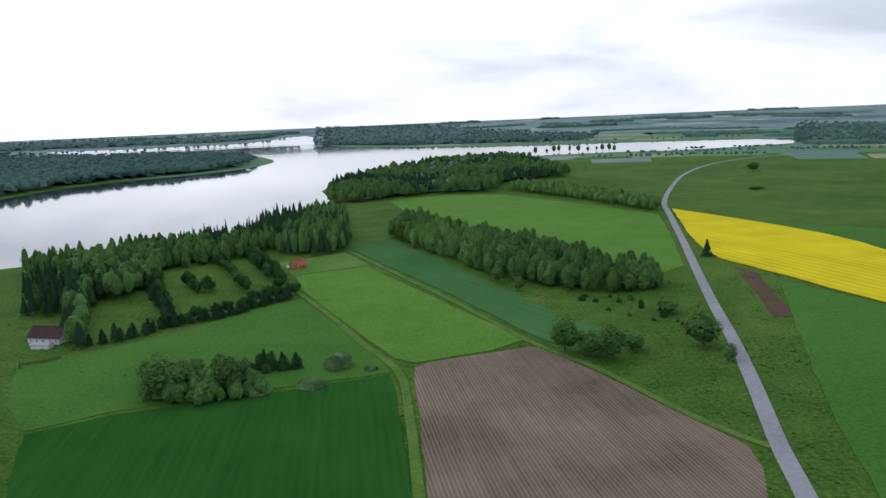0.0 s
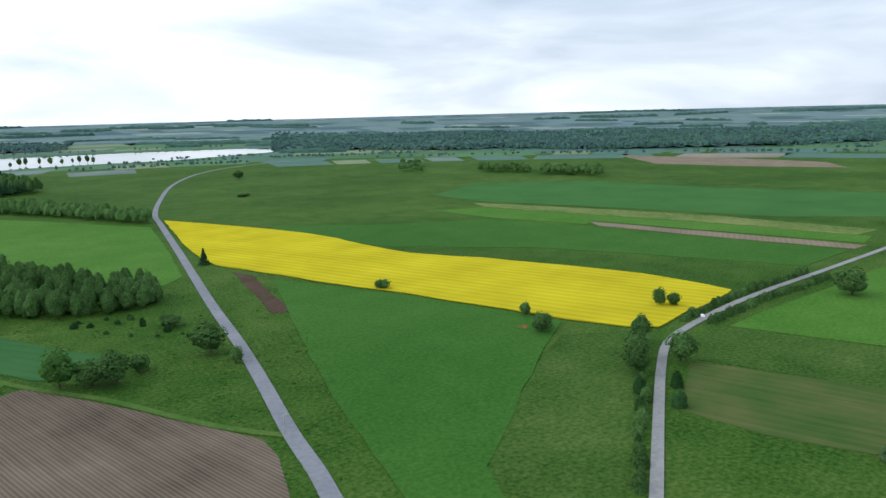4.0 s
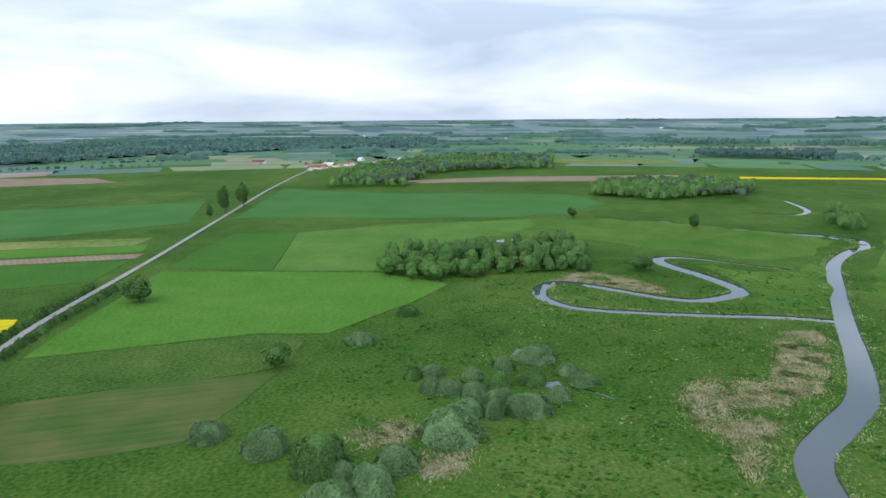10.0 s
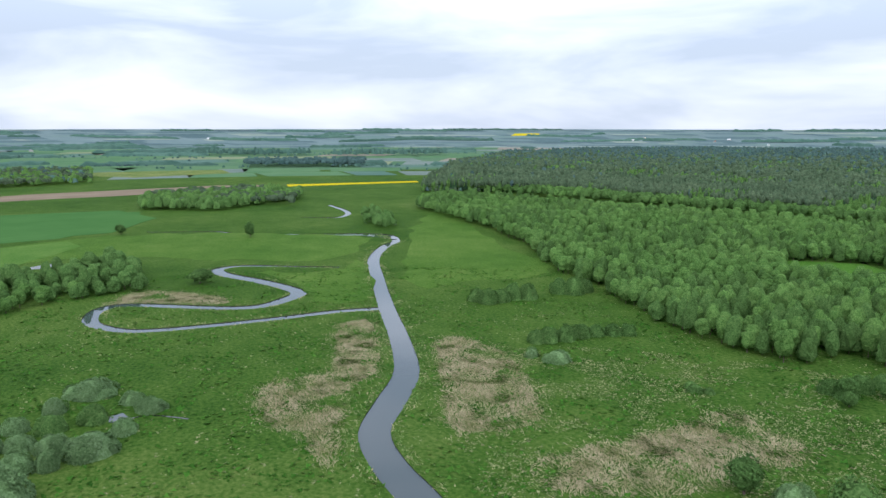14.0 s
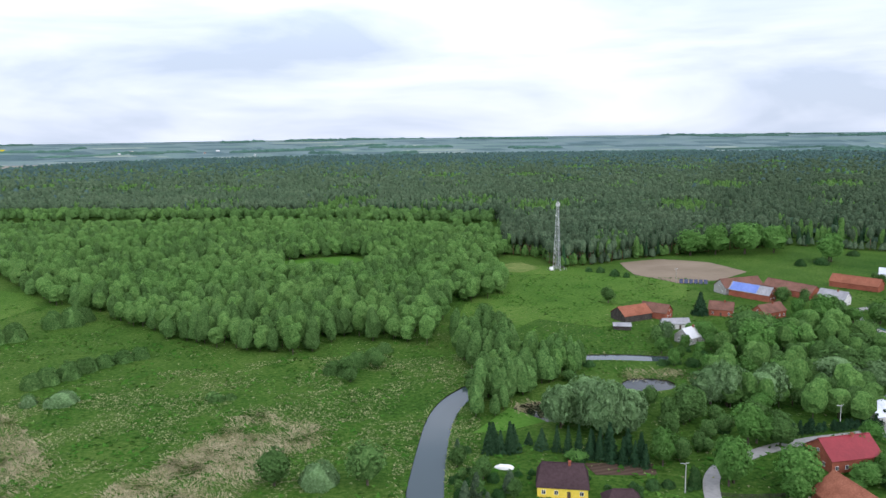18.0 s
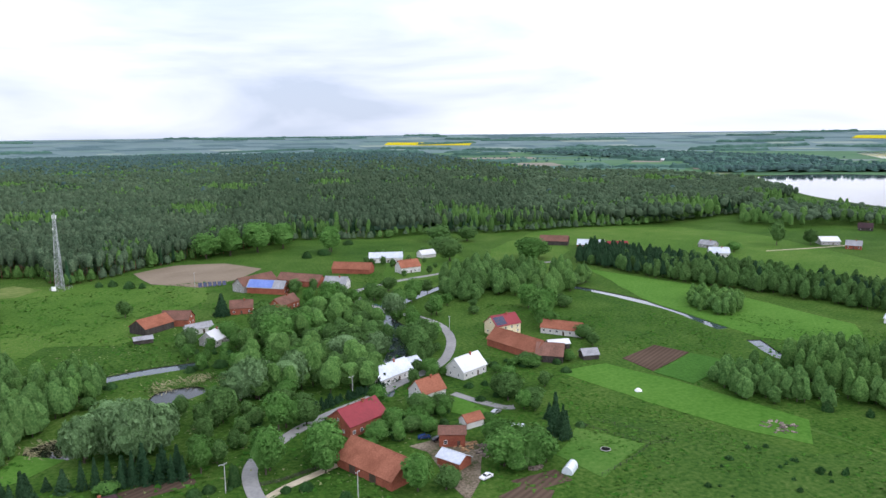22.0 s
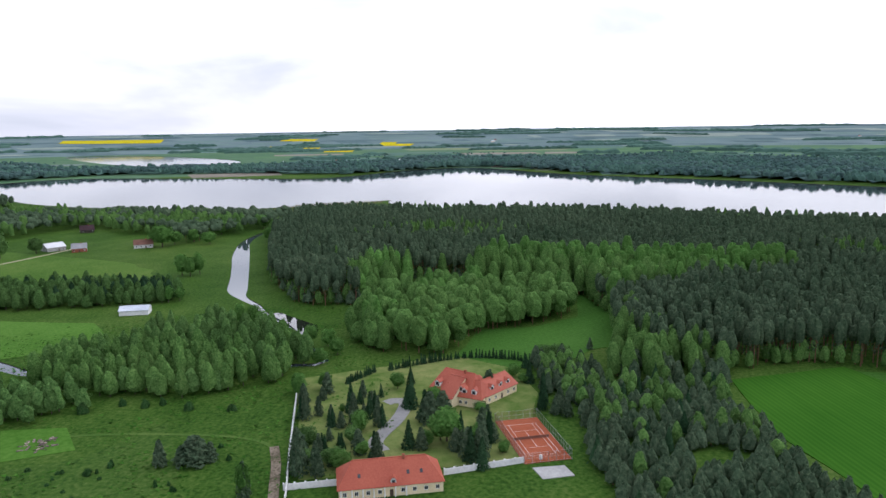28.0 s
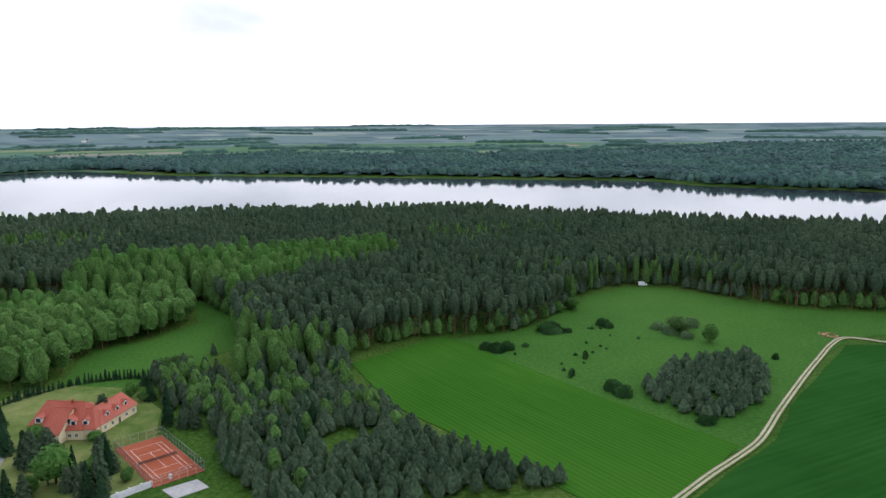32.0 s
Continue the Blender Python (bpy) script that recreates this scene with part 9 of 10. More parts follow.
house("timber_barn", P_OLD_B, 3.8, 7.6, M_BRICK, M_OLDTILE, "brick gabled barn with brown tiles", windows=False, chimney=False, door=False, category="barn")
house("cottage", P_OLD_WHITE, 3.4, 7.2, M_GREYWALL, M_WHITEROOF, "old grey cottage with a pale roof by the river")
house("outbuilding", P_OLD_GREY, 3.0, 5.0, M_PLASTER, M_GREYROOF, "low outbuilding with a grey fibre roof", chimney=False, gable_windows=False, category="outbuilding")
house("shed", P_OLD_SHED, 2.2, 3.2, M_DARKWOOD, M_GREYROOF, "low shed with a grey roof", windows=False, chimney=False, gable_windows=False, door=False, category="shed")
house("grey_barn", P_PINKBARN, 4.5, 9.0, M_GREYWALL, M_OLDTILE, "grey barn with a pinkish brown tiled roof", windows=False, chimney=False, door=False, category="barn")
b = house("solar_barn", P_BLUEBARN, 4.2, 8.2, M_BRICK, M_GREYROOF, "brick barn whose roof is covered with blue panels", windows=False, chimney=False, door=False, category="barn")
bm = roof_slope(P_BLUEBARN[3] * 0.66, P_BLUEBARN[4], 4.2, 8.2, -1, over=0.2, thick=0.06)
bmesh.ops.translate(bm, verts=bm.verts, vec=(-P_BLUEBARN[3] * 0.15, 0, 0.2))
part("solar_field", bm, M_BLUESHEET, b, "glossy blue solar panels")
house("brown_barn", P_BROWNBARN, 4.0, 7.8, M_BRICK, M_OLDTILE, "long brick barn with dull brown tiles", windows=False, chimney=False, gable_windows=False, category="barn")
house("brick_house", P_BRICKHOUSE, 4.0, 7.6, M_BRICK, M_OLDTILE, "small red brick house with a red-brown roof")
house("brown_house", P_BROWNHOUSE, 3.8, 7.4, M_BRICK, M_OLDTILE, "brick house with a brown tiled roof among trees")
house("long_barn", P_ORANGELONG, 3.6, 7.6, M_BRICK, M_TILE, "long low barn with a bright orange roof", windows=False, chimney=False, gable_windows=False, category="barn")
house("white_barn", P_WHITELONG, 4.0, 7.4, M_PLASTER, M_SILVER, "long white barn with a pale metal roof", chimney=False, gable_windows=False, category="barn")
house("pink_house", P_PINKHOUSE, 4.5, 9.0, M_PLASTER, M_TILE, "white house with a pinkish red tiled roof")
house("shed", P_WHITESHED, 3.0, 6.0, M_PLASTER, M_WHITEROOF, "white gabled shed in a farmyard", windows=False, chimney=False, category="shed")
house("blue_house", P_BLUEHOUSE, 4.0, 7.8, M_PLASTER, M_GREYROOF, "white house with a blue-grey roof")
house("timber_barn", P_FAR_DARK, 3.8, 8.0, M_DARKWOOD, M_OLDTILE, "dark timber barn with a red-brown roof in a field", windows=False, chimney=False, gable_windows=False, category="barn")
house("grey_roof_house", P_FAR_GREY, 3.6, 7.4, M_BRICK, M_SILVER, "brick house with a pale grey roof")
house("red_house", P_FAR_RED, 3.2, 6.4, M_PLASTER, M_REDSHEET, "small house with a red roof behind hedges")
house("tin_shed", P_TINSHED, 2.6, 4.2, M_BRICK, M_SILVER, "patched shed with a corrugated tin roof", windows=False, chimney=False, gable_windows=False, category="shed")
house("brick_ruin", P_RUIN, 4.4, 5.6, M_BRICK, M_OLDTILE, "unfinished red brick outbuilding", chimney=False, gable_windows=False, category="outbuilding")
house("garage", P_RUIN_B, 2.6, 4.4, M_PLASTER, M_TILE, "small garage with an orange roof", windows=False, chimney=False, gable_windows=False, category="garage")
house("shed", P_HUT_A, 2.4, 4.4, M_DARKWOOD, M_GREYROOF, "dark garden shed with a pale roof", windows=False, chimney=False, gable_windows=False, category="shed")
house("shed", P_HUT_B, 2.6, 4.0, M_DARKWOOD, M_WHITEROOF, "dark shed with a white sheet roof", windows=False, chimney=False, gable_windows=False, category="shed")
house("yellow_house", P_YELLOW, 3.4, 8.0, M_YELLOW, M_BROWNROOF, "yellow house with a dark brown sheet roof", hip=1.5)
house("outbuilding", P_BROWNSMALL, 2.8, 6.0, M_GREYWALL, M_BROWNROOF, "small building with a brown hipped roof", hip=2.5, windows=False, chimney=False, category="outbuilding")
g = house("gatehouse", P_MAINHOUSE, 3.4, 8.4, M_CREAM, M_NEWTILE, "long cream garden house with a hipped red tiled roof", hip=4.5)
gl, gw = P_MAINHOUSE[3], P_MAINHOUSE[4]
g_front = 1 if (pose(0, 0, 0, 0, 0, P_MAINHOUSE[2]) @ Vector((0, 1, 0))).dot(Vector((-P_MAINHOUSE[0], -P_MAINHOUSE[1], 0))) > 0 else -1
dormer(g, 0.6, g_front * (gw / 2 - 0.4), 3.4, 180 if g_front == 1 else 0, 1.6, 1.2, 2.2)
for px in (-gl * 0.3, gl * 0.17, gl * 0.3):
    bm = bmesh.new()
    k = math.atan2(8.4 - 3.4, gw / 2)
    box(bm, -0.4, 0.4, -0.6, 0.6, 0, 0.12)
    bmesh.ops.transform(bm, matrix=pose(px, g_front * gw * 0.3, 3.4 + gw * 0.2 * math.tan(k) + 0.14, -g_front * math.degrees(k), 0, 0), verts=bm.verts)
    part("roof_window", bm, M_GLASS, g)
for i in range(7):
    bm = bmesh.new()
    px = -gl / 2 + 0.6 + i * (gl * 0.62) / 6
    bmesh.ops.create_cone(bm, cap_ends=True, segments=10, radius1=0.2, radius2=0.17, depth=3.1, matrix=pose(px, g_front * (gw / 2 + 0.32), 1.45))
    part("porch_column", bm, M_FRAME, g)

vil = house("villa", P_VILLA_A, 4.0, 10.2, M_CREAM, M_NEWTILE, "large cream villa with steep orange tiled roofs and dormers", hip=3.0)
house("", P_VILLA_B, 3.8, 8.4, M_CREAM, M_NEWTILE, "", hip=3.0, chimney=False, into=vil)
house("", P_VILLA_C, 3.6, 7.8, M_CREAM, M_NEWTILE, "", hip=2.0, chimney=False, into=vil)
house("", P_VILLA_D, 3.8, 9.4, M_CREAM, M_NEWTILE, "", chimney=False, into=vil)
for px in (-6.0, -0.8, 4.4):
    dormer(vil, px, -P_VILLA_A[4] / 2 + 0.9, 5.0, 0, 2.2, 1.7, 3.4, M_FRAME)
    dormer(vil, px, P_VILLA_A[4] / 2 - 0.9, 5.0, 180, 2.2, 1.7, 3.4, M_FRAME)
for wing, zz, xs in ((P_VILLA_B, 4.6, (-2.2, 1.6)), (P_VILLA_C, 4.2, (-4.5, 0.5, 5.0))):
    rel = vil.matrix_basis.inverted() @ pose(wing[0], wing[1], 0, 0, 0, wing[2])
    for px in xs:
        for side in (-1, 1):
            q = rel @ Vector((px, side * (wing[4] / 2 - 1.0), zz))
            dormer(vil, q.x, q.y, q.z, wing[2] - P_VILLA_A[2] + (0 if side < 0 else 180), 1.9, 1.5, 3.0, M_FRAME)
house("field_barn", P_WHITEBARN, 2.8, 4.6, M_WHITEWALL, M_SILVER, "white metal field barn beside the spruce belt", windows=False, chimney=False, gable_windows=False, door=False, category="barn")
house("farmhouse", P_FARM_A, 3.4, 6.6, M_GREYWALL, M_WHITEROOF, "farm building with a white roof by the woods", chimney=False)
house("farmhouse", P_FARM_B, 3.4, 7.0, M_BRICK, M_GREYROOF, "brick farmhouse with a grey roof")
house("farmhouse", P_FARM_C, 3.4, 7.0, M_PLASTER, M_OLDTILE, "white farmhouse with a dark roof")
house("farmhouse", P_FARM_D, 3.6, 7.4, M_PLASTER, M_SILVER, "white farmhouse with a pale blue roof")
house("farmhouse", P_FARM_E, 3.0, 6.0, M_GREYWALL, M_GREYROOF, "grey farmhouse among shrubs")
house("cabin", P_FARM_F, 3.2, 7.4, M_DARKWOOD, M_BROWNROOF, "dark wooden cabin at the edge of the woods", category="cabin")
house("lake_house", P_CABIN, 3.2, 7.6, M_PLASTER, M_BROWNROOF, "white lakeside house with a dark brown roof")
house("shed", P_CABIN_SHED, 2.2, 3.0, M_PLASTER, M_GREYROOF, "pale garden shed beside a drive", windows=False, chimney=False, gable_windows=False, category="shed")
house("log_cottage", P_COTTAGE, 3.0, 6.6, M_LOG, M_TILE, "orange log cottage in a mown plot", category="cottage")
house("cabin", P_CABIN_B, 3.0, 6.4, M_GREYWALL, M_GREYROOF, "small cabin hidden among shore trees", category="cabin")
house("cabin", P_CABIN_C, 3.0, 6.4, M_PLASTER, M_GREYROOF, "small pale cabin at the lake shore", category="cabin")


# ---- the lattice mast ----


def bar(bm, a, b, r, sides=4):
    """A thin straight bar from a to b."""
    a, b = Vector(a), Vector(b)
    m = Matrix.Translation((a + b) / 2) @ (b - a).to_track_quat("Z", "Y").to_matrix().to_4x4()
    bmesh.ops.create_cone(bm, cap_ends=True, segments=sides, radius1=r, radius2=r, depth=(b - a).length, matrix=m)


def mast(x, y, h):
    root = new("telecom_mast")
    root.matrix_basis = pose(x, y, 0, 0, 0, 20)
    tagged(root, "tall steel lattice telecom mast at the forest edge", "mast")

    def leg(i, z):
        r = 2.6 * (1 - z / h) + 0.75
        w = 2.094 * i
        return Vector((r * math.cos(w), r * math.sin(w), z))

    for i in range(3):
        bm = bmesh.new()
        bar(bm, leg(i, 0), leg(i, h), 0.16, 6)
        part("leg", bm, M_STEEL, root)
    n = 16
    for k in range(n):
        z0, z1 = h * k / n, h * (k + 1) / n
        bm = bmesh.new()
        for i in range(3):
            j = (i + 1) % 3
            bar(bm, leg(i, z1), leg(j, z1), 0.07)
            bar(bm, leg(i, z0), leg(j, z1), 0.07)
            bar(bm, leg(j, z0), leg(i, z1), 0.07)
        part("bracing", bm, M_STEEL, root)
    for i in range(6):
        w = 1.047 * i
        bm = bmesh.new()
        box(bm, -0.18, 0.18, -0.1, 0.1, 0, 2.3, pose(1.35 * math.cos(w), 1.35 * math.sin(w), h - 3.2, 0, 0, math.degrees(w) + 90))
        part("antenna", bm, M_FRAME, root, "white panel antenna")
    bm = bmesh.new()
    bmesh.ops.create_cone(bm, cap_ends=True, segments=14, radius1=0.5, radius2=0.5, depth=0.35, matrix=pose(1.5, 0.4, h - 10, 90, 0, 30))
    part("dish", bm, M_FRAME, root, "white round dish")
    bm = bmesh.new()
    bar(bm, (0, 0, h - 1), (0, 0, h + 3), 0.06)
    part("lightning_rod", bm, M_STEEL, root)
    bm = bmesh.new()
    box(bm, 3.2, 5.6, -1.2, 1.2, 0, 2.5)
    part("equipment_cabin", bm, M_FRAME, root, "white equipment cabin")
    bm = bmesh.new()
    for i in range(12):
        w = 2 * math.pi * i / 12
        p = Vector((7 * math.cos(w), 7 * math.sin(w), 0))
        q = Vector((7 * math.cos(w + 0.5236), 7 * math.sin(w + 0.5236), 0))
        bar(bm, p, p + Vector((0, 0, 1.9)), 0.05)
        for z in (0.6, 1.2, 1.85):
            bar(bm, p + Vector((0, 0, z)), q + Vector((0, 0, z)), 0.025)
    part("fence", bm, M_STEEL, root)


mast(MAST[0][0], MAST[0][1], 51)

# ---- the bridge ----


def bridge(a, b, width=6.0, z=1.1):
    a, b = Vector((*a, 0)), Vector((*b, 0))
    d = (b - a).normalized()
    turn = math.degrees(math.atan2(d.y, d.x))
    L = (b - a).length
    root = new("road_bridge")
    root.matrix_basis = Matrix.Translation((a + b) / 2) @ pose(0, 0, 0, 0, 0, turn)
    tagged(root, "low concrete road bridge with blue steel railings", "bridge")
    bm = bmesh.new()
    box(bm, -L / 2, L / 2, -width / 2, width / 2, 0.05, 0.32)
    part("deck", bm, M_CONCRETE, root)
    for side in (1, -1):
        bm = bmesh.new()
        box(bm, -L / 2, L / 2, side * (width / 2 - 0.3) - 0.3, side * (width / 2 - 0.3) + 0.3, 0.32, 0.55)
        part("kerb", bm, M_CONCRETE, root)
        bm = bmesh.new()
        n = int(L / 1.8)
        for i in range(n + 1):
            px = -L / 2 + L * i / n
            box(bm, px - 0.05, px + 0.05, side * width / 2 - 0.05, side * width / 2 + 0.05, 0.5, z + 0.5)
        for zz in (0.8, 1.1, 1.5):
            box(bm, -L / 2, L / 2, side * width / 2 - 0.035, side * width / 2 + 0.035, zz, zz + 0.09)
        part("railing", bm, M_BLUEPAINT, root, "blue steel railing")
    for px in (-L / 2 + 0.6, L / 2 - 0.6, 0):
        bm = bmesh.new()
        box(bm, px - 0.5, px + 0.5, -width / 2 + 0.3, width / 2 - 0.3, -2.2, 0.05)
        part("pier", bm, M_CONCRETE, root)


M_BLUEPAINT = material("blue_paint", [(0.05, 0.13, 0.22), (0.09, 0.19, 0.30)], (0.5, 3.0), rough=0.5, bump=0.05)
bridge((-126.5, -381.0), (-118.6, -400.0))

# ---- tennis court ----
M_CLAY = material("red_clay", [(0.25, 0.070, 0.035), (0.34, 0.105, 0.055)], (0.8, 9.0), rough=0.95, bump=0.1, bump_scale=0.02)
M_LINE = material("white_line", [(0.62, 0.58, 0.54), (0.74, 0.71, 0.68)], (0.5, 3.0), bump=0)
M_MESH = material("green_mesh", [(0.020, 0.055, 0.038), (0.040, 0.085, 0.060)], (0.5, 3.0), rough=0.7, bump=0)
M_RUST = material("rusty_mesh", [(0.16, 0.075, 0.055), (0.23, 0.12, 0.09)], (0.5, 3.0), rough=0.8, bump=0)


def tennis_court():
    c = np.array(COURT_LINES)
    mid = c.mean(axis=0)
    u = (c[3] - c[0]) + (c[2] - c[1])
    turn = math.degrees(math.atan2(u[1], u[0]))
    root = new("tennis_court")
    root.matrix_basis = pose(mid[0], mid[1], 0.2, 0, 0, turn)
    tagged(root, "red clay tennis court with white lines and fence", "tennis court")
    bm = bmesh.new()
    box(bm, -16.5, 16.5, -7.6, 7.6, -0.3, 0.02)
    part("clay", bm, M_CLAY, root)
    hl, hw, sw, sv = 11.885, 5.485, 4.115, 6.4
    strips = [(-hl, hl, -hw, -hw), (-hl, hl, hw, hw), (-hl, hl, -sw, -sw), (-hl, hl, sw, sw), (-hl, -hl, -hw, hw), (hl, hl, -hw, hw), (-sv, -sv, -sw, sw), (sv, sv, -sw, sw), (-sv, sv, 0, 0)]
    for x0, x1, y0, y1 in strips:
        bm = bmesh.new()
        box(bm, x0 - 0.05, x1 + 0.05, y0 - 0.05, y1 + 0.05, 0.02, 0.032)
        part("court_line", bm, M_LINE, root)
    bm = bmesh.new()
    box(bm, -0.02, 0.02, -6.0, 6.0, 0.1, 0.98)
    net = part("net", bm, M_RUST, root, "sagging brown net")
    for y in (-6.1, 6.1):
        bm = bmesh.new()
        bar(bm, (0, y, 0), (0, y, 1.1), 0.06, 8)
        part("net_post", bm, M_STEEL, net)
    for side in range(4):
        L = 33.0 if side % 2 == 0 else 15.2
        off = 7.6 if side % 2 == 0 else 16.5
        m = pose(0, 0, 0, 0, 0, 90 * side)
        bm = bmesh.new()
        n = int(L / 2.2)
        for i in range(n + 1):
            p = -L / 2 + L * i / n
            bar(bm, m @ Vector((p, off, -0.2)), m @ Vector((p, off, 3.2)), 0.045, 5)
        for z in (0.05, 1.6, 3.18):
            bar(bm, m @ Vector((-L / 2, off, z)), m @ Vector((L / 2, off, z)), 0.03)
        f = part("fence", bm, M_STEEL, root, "tall fence of thin steel posts")
        bm = bmesh.new()
        for i in range(int(L / 0.35)):
            p = -L / 2 + 0.35 * i
            bar(bm, m @ Vector((p, off, 0.05)), m @ Vector((p, off, 3.15)), 0.018, 3)
        for z in np.arange(0.3, 3.1, 0.4):
            bar(bm, m @ Vector((-L / 2, off, z)), m @ Vector((L / 2, off, z)), 0.014, 3)
        part("mesh", bm, M_MESH if side in (0, 3) else M_RUST, f)
    bm = bmesh.new()
    box(bm, 14.2, 15.0, -2.2, -1.4, 0.02, 1.3)
    part("bench_box", bm, M_FRAME, root, "white box seat")


tennis_court()
slab("concrete_slab", SLAB, M_CONCRETE, 0.2, "bare grey concrete slab beside the court", "slab", 0.3)

# ---- garden walls and fences ----


def wall_run(name, pts, h, thick, mat, label, post=3.2):
    root = new(name)
    tagged(root, label, "wall")
    q = [Vector((*p, 0)) for p in pts]
    for a, b in zip(q[:-1], q[1:]):
        n = max(1, round((b - a).length / post))
        d = (b - a) / n
        turn = math.degrees(math.atan2(d.y, d.x))
        for i in range(n):
            m = Matrix.Translation(a + d * (i + 0.5)) @ pose(0, 0, 0, 0, 0, turn)
            bm = bmesh.new()
            box(bm, -d.length / 2 + 0.2, d.length / 2 - 0.2, -thick / 2, thick / 2, -0.2, h, m)
            part("wall_panel", bm, mat, root)
            bm = bmesh.new()
            box(bm, -d.length / 2 - 0.2, -d.length / 2 + 0.2, -0.2, 0.2, -0.2, h + 0.2, m)
            box(bm, -d.length / 2 - 0.26, -d.length / 2 + 0.26, -0.26, 0.26, h + 0.2, h + 0.3, m)
            part("pillar", bm, mat, root)


wall_run("garden_wall", WALL_A, 1.9, 0.22, M_WHITEWALL, "white rendered garden wall along the track")
wall_run("garden_wall", WALL_B, 1.9, 0.22, M_WHITEWALL, "white rendered wall beside the garden house")
wall_run("garden_wall", WALL_C, 1.9, 0.22, M_WHITEWALL, "white rendered wall towards the tennis court")


def fence(name, pts, mat, label, step=2.6, h=1.3, slats=False):
    root = new(name)
    tagged(root, label, "fence")
    q = [Vector((*p, 0)) for p in pts]
    rails = bmesh.new()
    for a, b in zip(q[:-1], q[1:]):
        n = max(1, round((b - a).length / step))
        d = (b - a) / n
        for i in range(n + 1):
            p = a + d * i
            bm = bmesh.new()
            bar(bm, p - Vector((0, 0, 0.3)), p + Vector((0, 0, h)), 0.06, 5)
            part("post", bm, mat, root)
        for z in (0.45 * h, 0.9 * h):
            bar(rails, a + Vector((0, 0, z)), b + Vector((0, 0, z)), 0.035)
        if slats:
            m = max(2, int((b - a).length / 0.22))
            for i in range(m):
                p = a + (b - a) * (i + 0.5) / m
                bar(rails, p + Vector((0, 0, 0.1)), p + Vector((0, 0, h)), 0.045, 4)
    part("rail", rails, mat, root)


fence("fence", FENCE_RED, M_DARKWOOD, "dark picket fence along the village lane", slats=True)
fence("fence", FENCE_GARDEN, M_DARKWOOD, "thin dark wire and post fence round a lawn", 3.0)
fence("fence", FENCE_CABIN, M_DARKWOOD, "low dark picket fence of the lakeside house", slats=True)
fence("fence", FENCE_COTTAGE, M_CONCRETE, "pale post and rail fence round the cottage plot", 4.0)
fence("fence", FENCE_MEADOW, M_DARKWOOD, "old post fence across the meadow", 4.0)

# ---- vehicles ----
M_CARWHITE = material("white_car_paint", [(0.72, 0.72, 0.72), (0.80, 0.80, 0.80)], (0.8, 4.0), rough=0.25, bump=0, spec=0.5)
M_CARSILVER = material("silver_car_paint", [(0.38, 0.39, 0.41), (0.46, 0.47, 0.49)], (0.8, 4.0), rough=0.25, metal=0.5, bump=0, spec=0.5)
M_CARDARK = material("dark_car_paint", [(0.012, 0.014, 0.02), (0.025, 0.028, 0.035)], (0.8, 4.0), rough=0.2, bump=0, spec=0.5)
M_CARBLUE = material("blue_car_paint", [(0.012, 0.03, 0.10), (0.02, 0.05, 0.15)], (0.8, 4.0), rough=0.2, bump=0, spec=0.5)
M_TYRE = material("tyre_rubber", [(0.012, 0.012, 0.012), (0.025, 0.025, 0.025)], (0.3, 2.0), rough=0.9, bump=0)


def profile_body(pts, w, taper=0.0):
    """A body from a side outline, drawn in towards the roof."""
    bm = bmesh.new()
    rows = []
    top = max(z for _, z in pts)
    for side in (1, -1):
        rows.append([bm.verts.new((x, side * (w / 2 - taper * max(0.0, z - 0.85) / (top - 0.85 + 1e-6)), z)) for x, z in pts])
    n = len(pts)
    for i in range(n):
        j = (i + 1) % n
        bm.faces.new((rows[0][i], rows[0][j], rows[1][j], rows[1][i]))
    bm.faces.new(rows[0])
    bm.faces.new(rows[1][::-1])
    bmesh.ops.recalc_face_normals(bm, faces=bm.faces)
    return bm


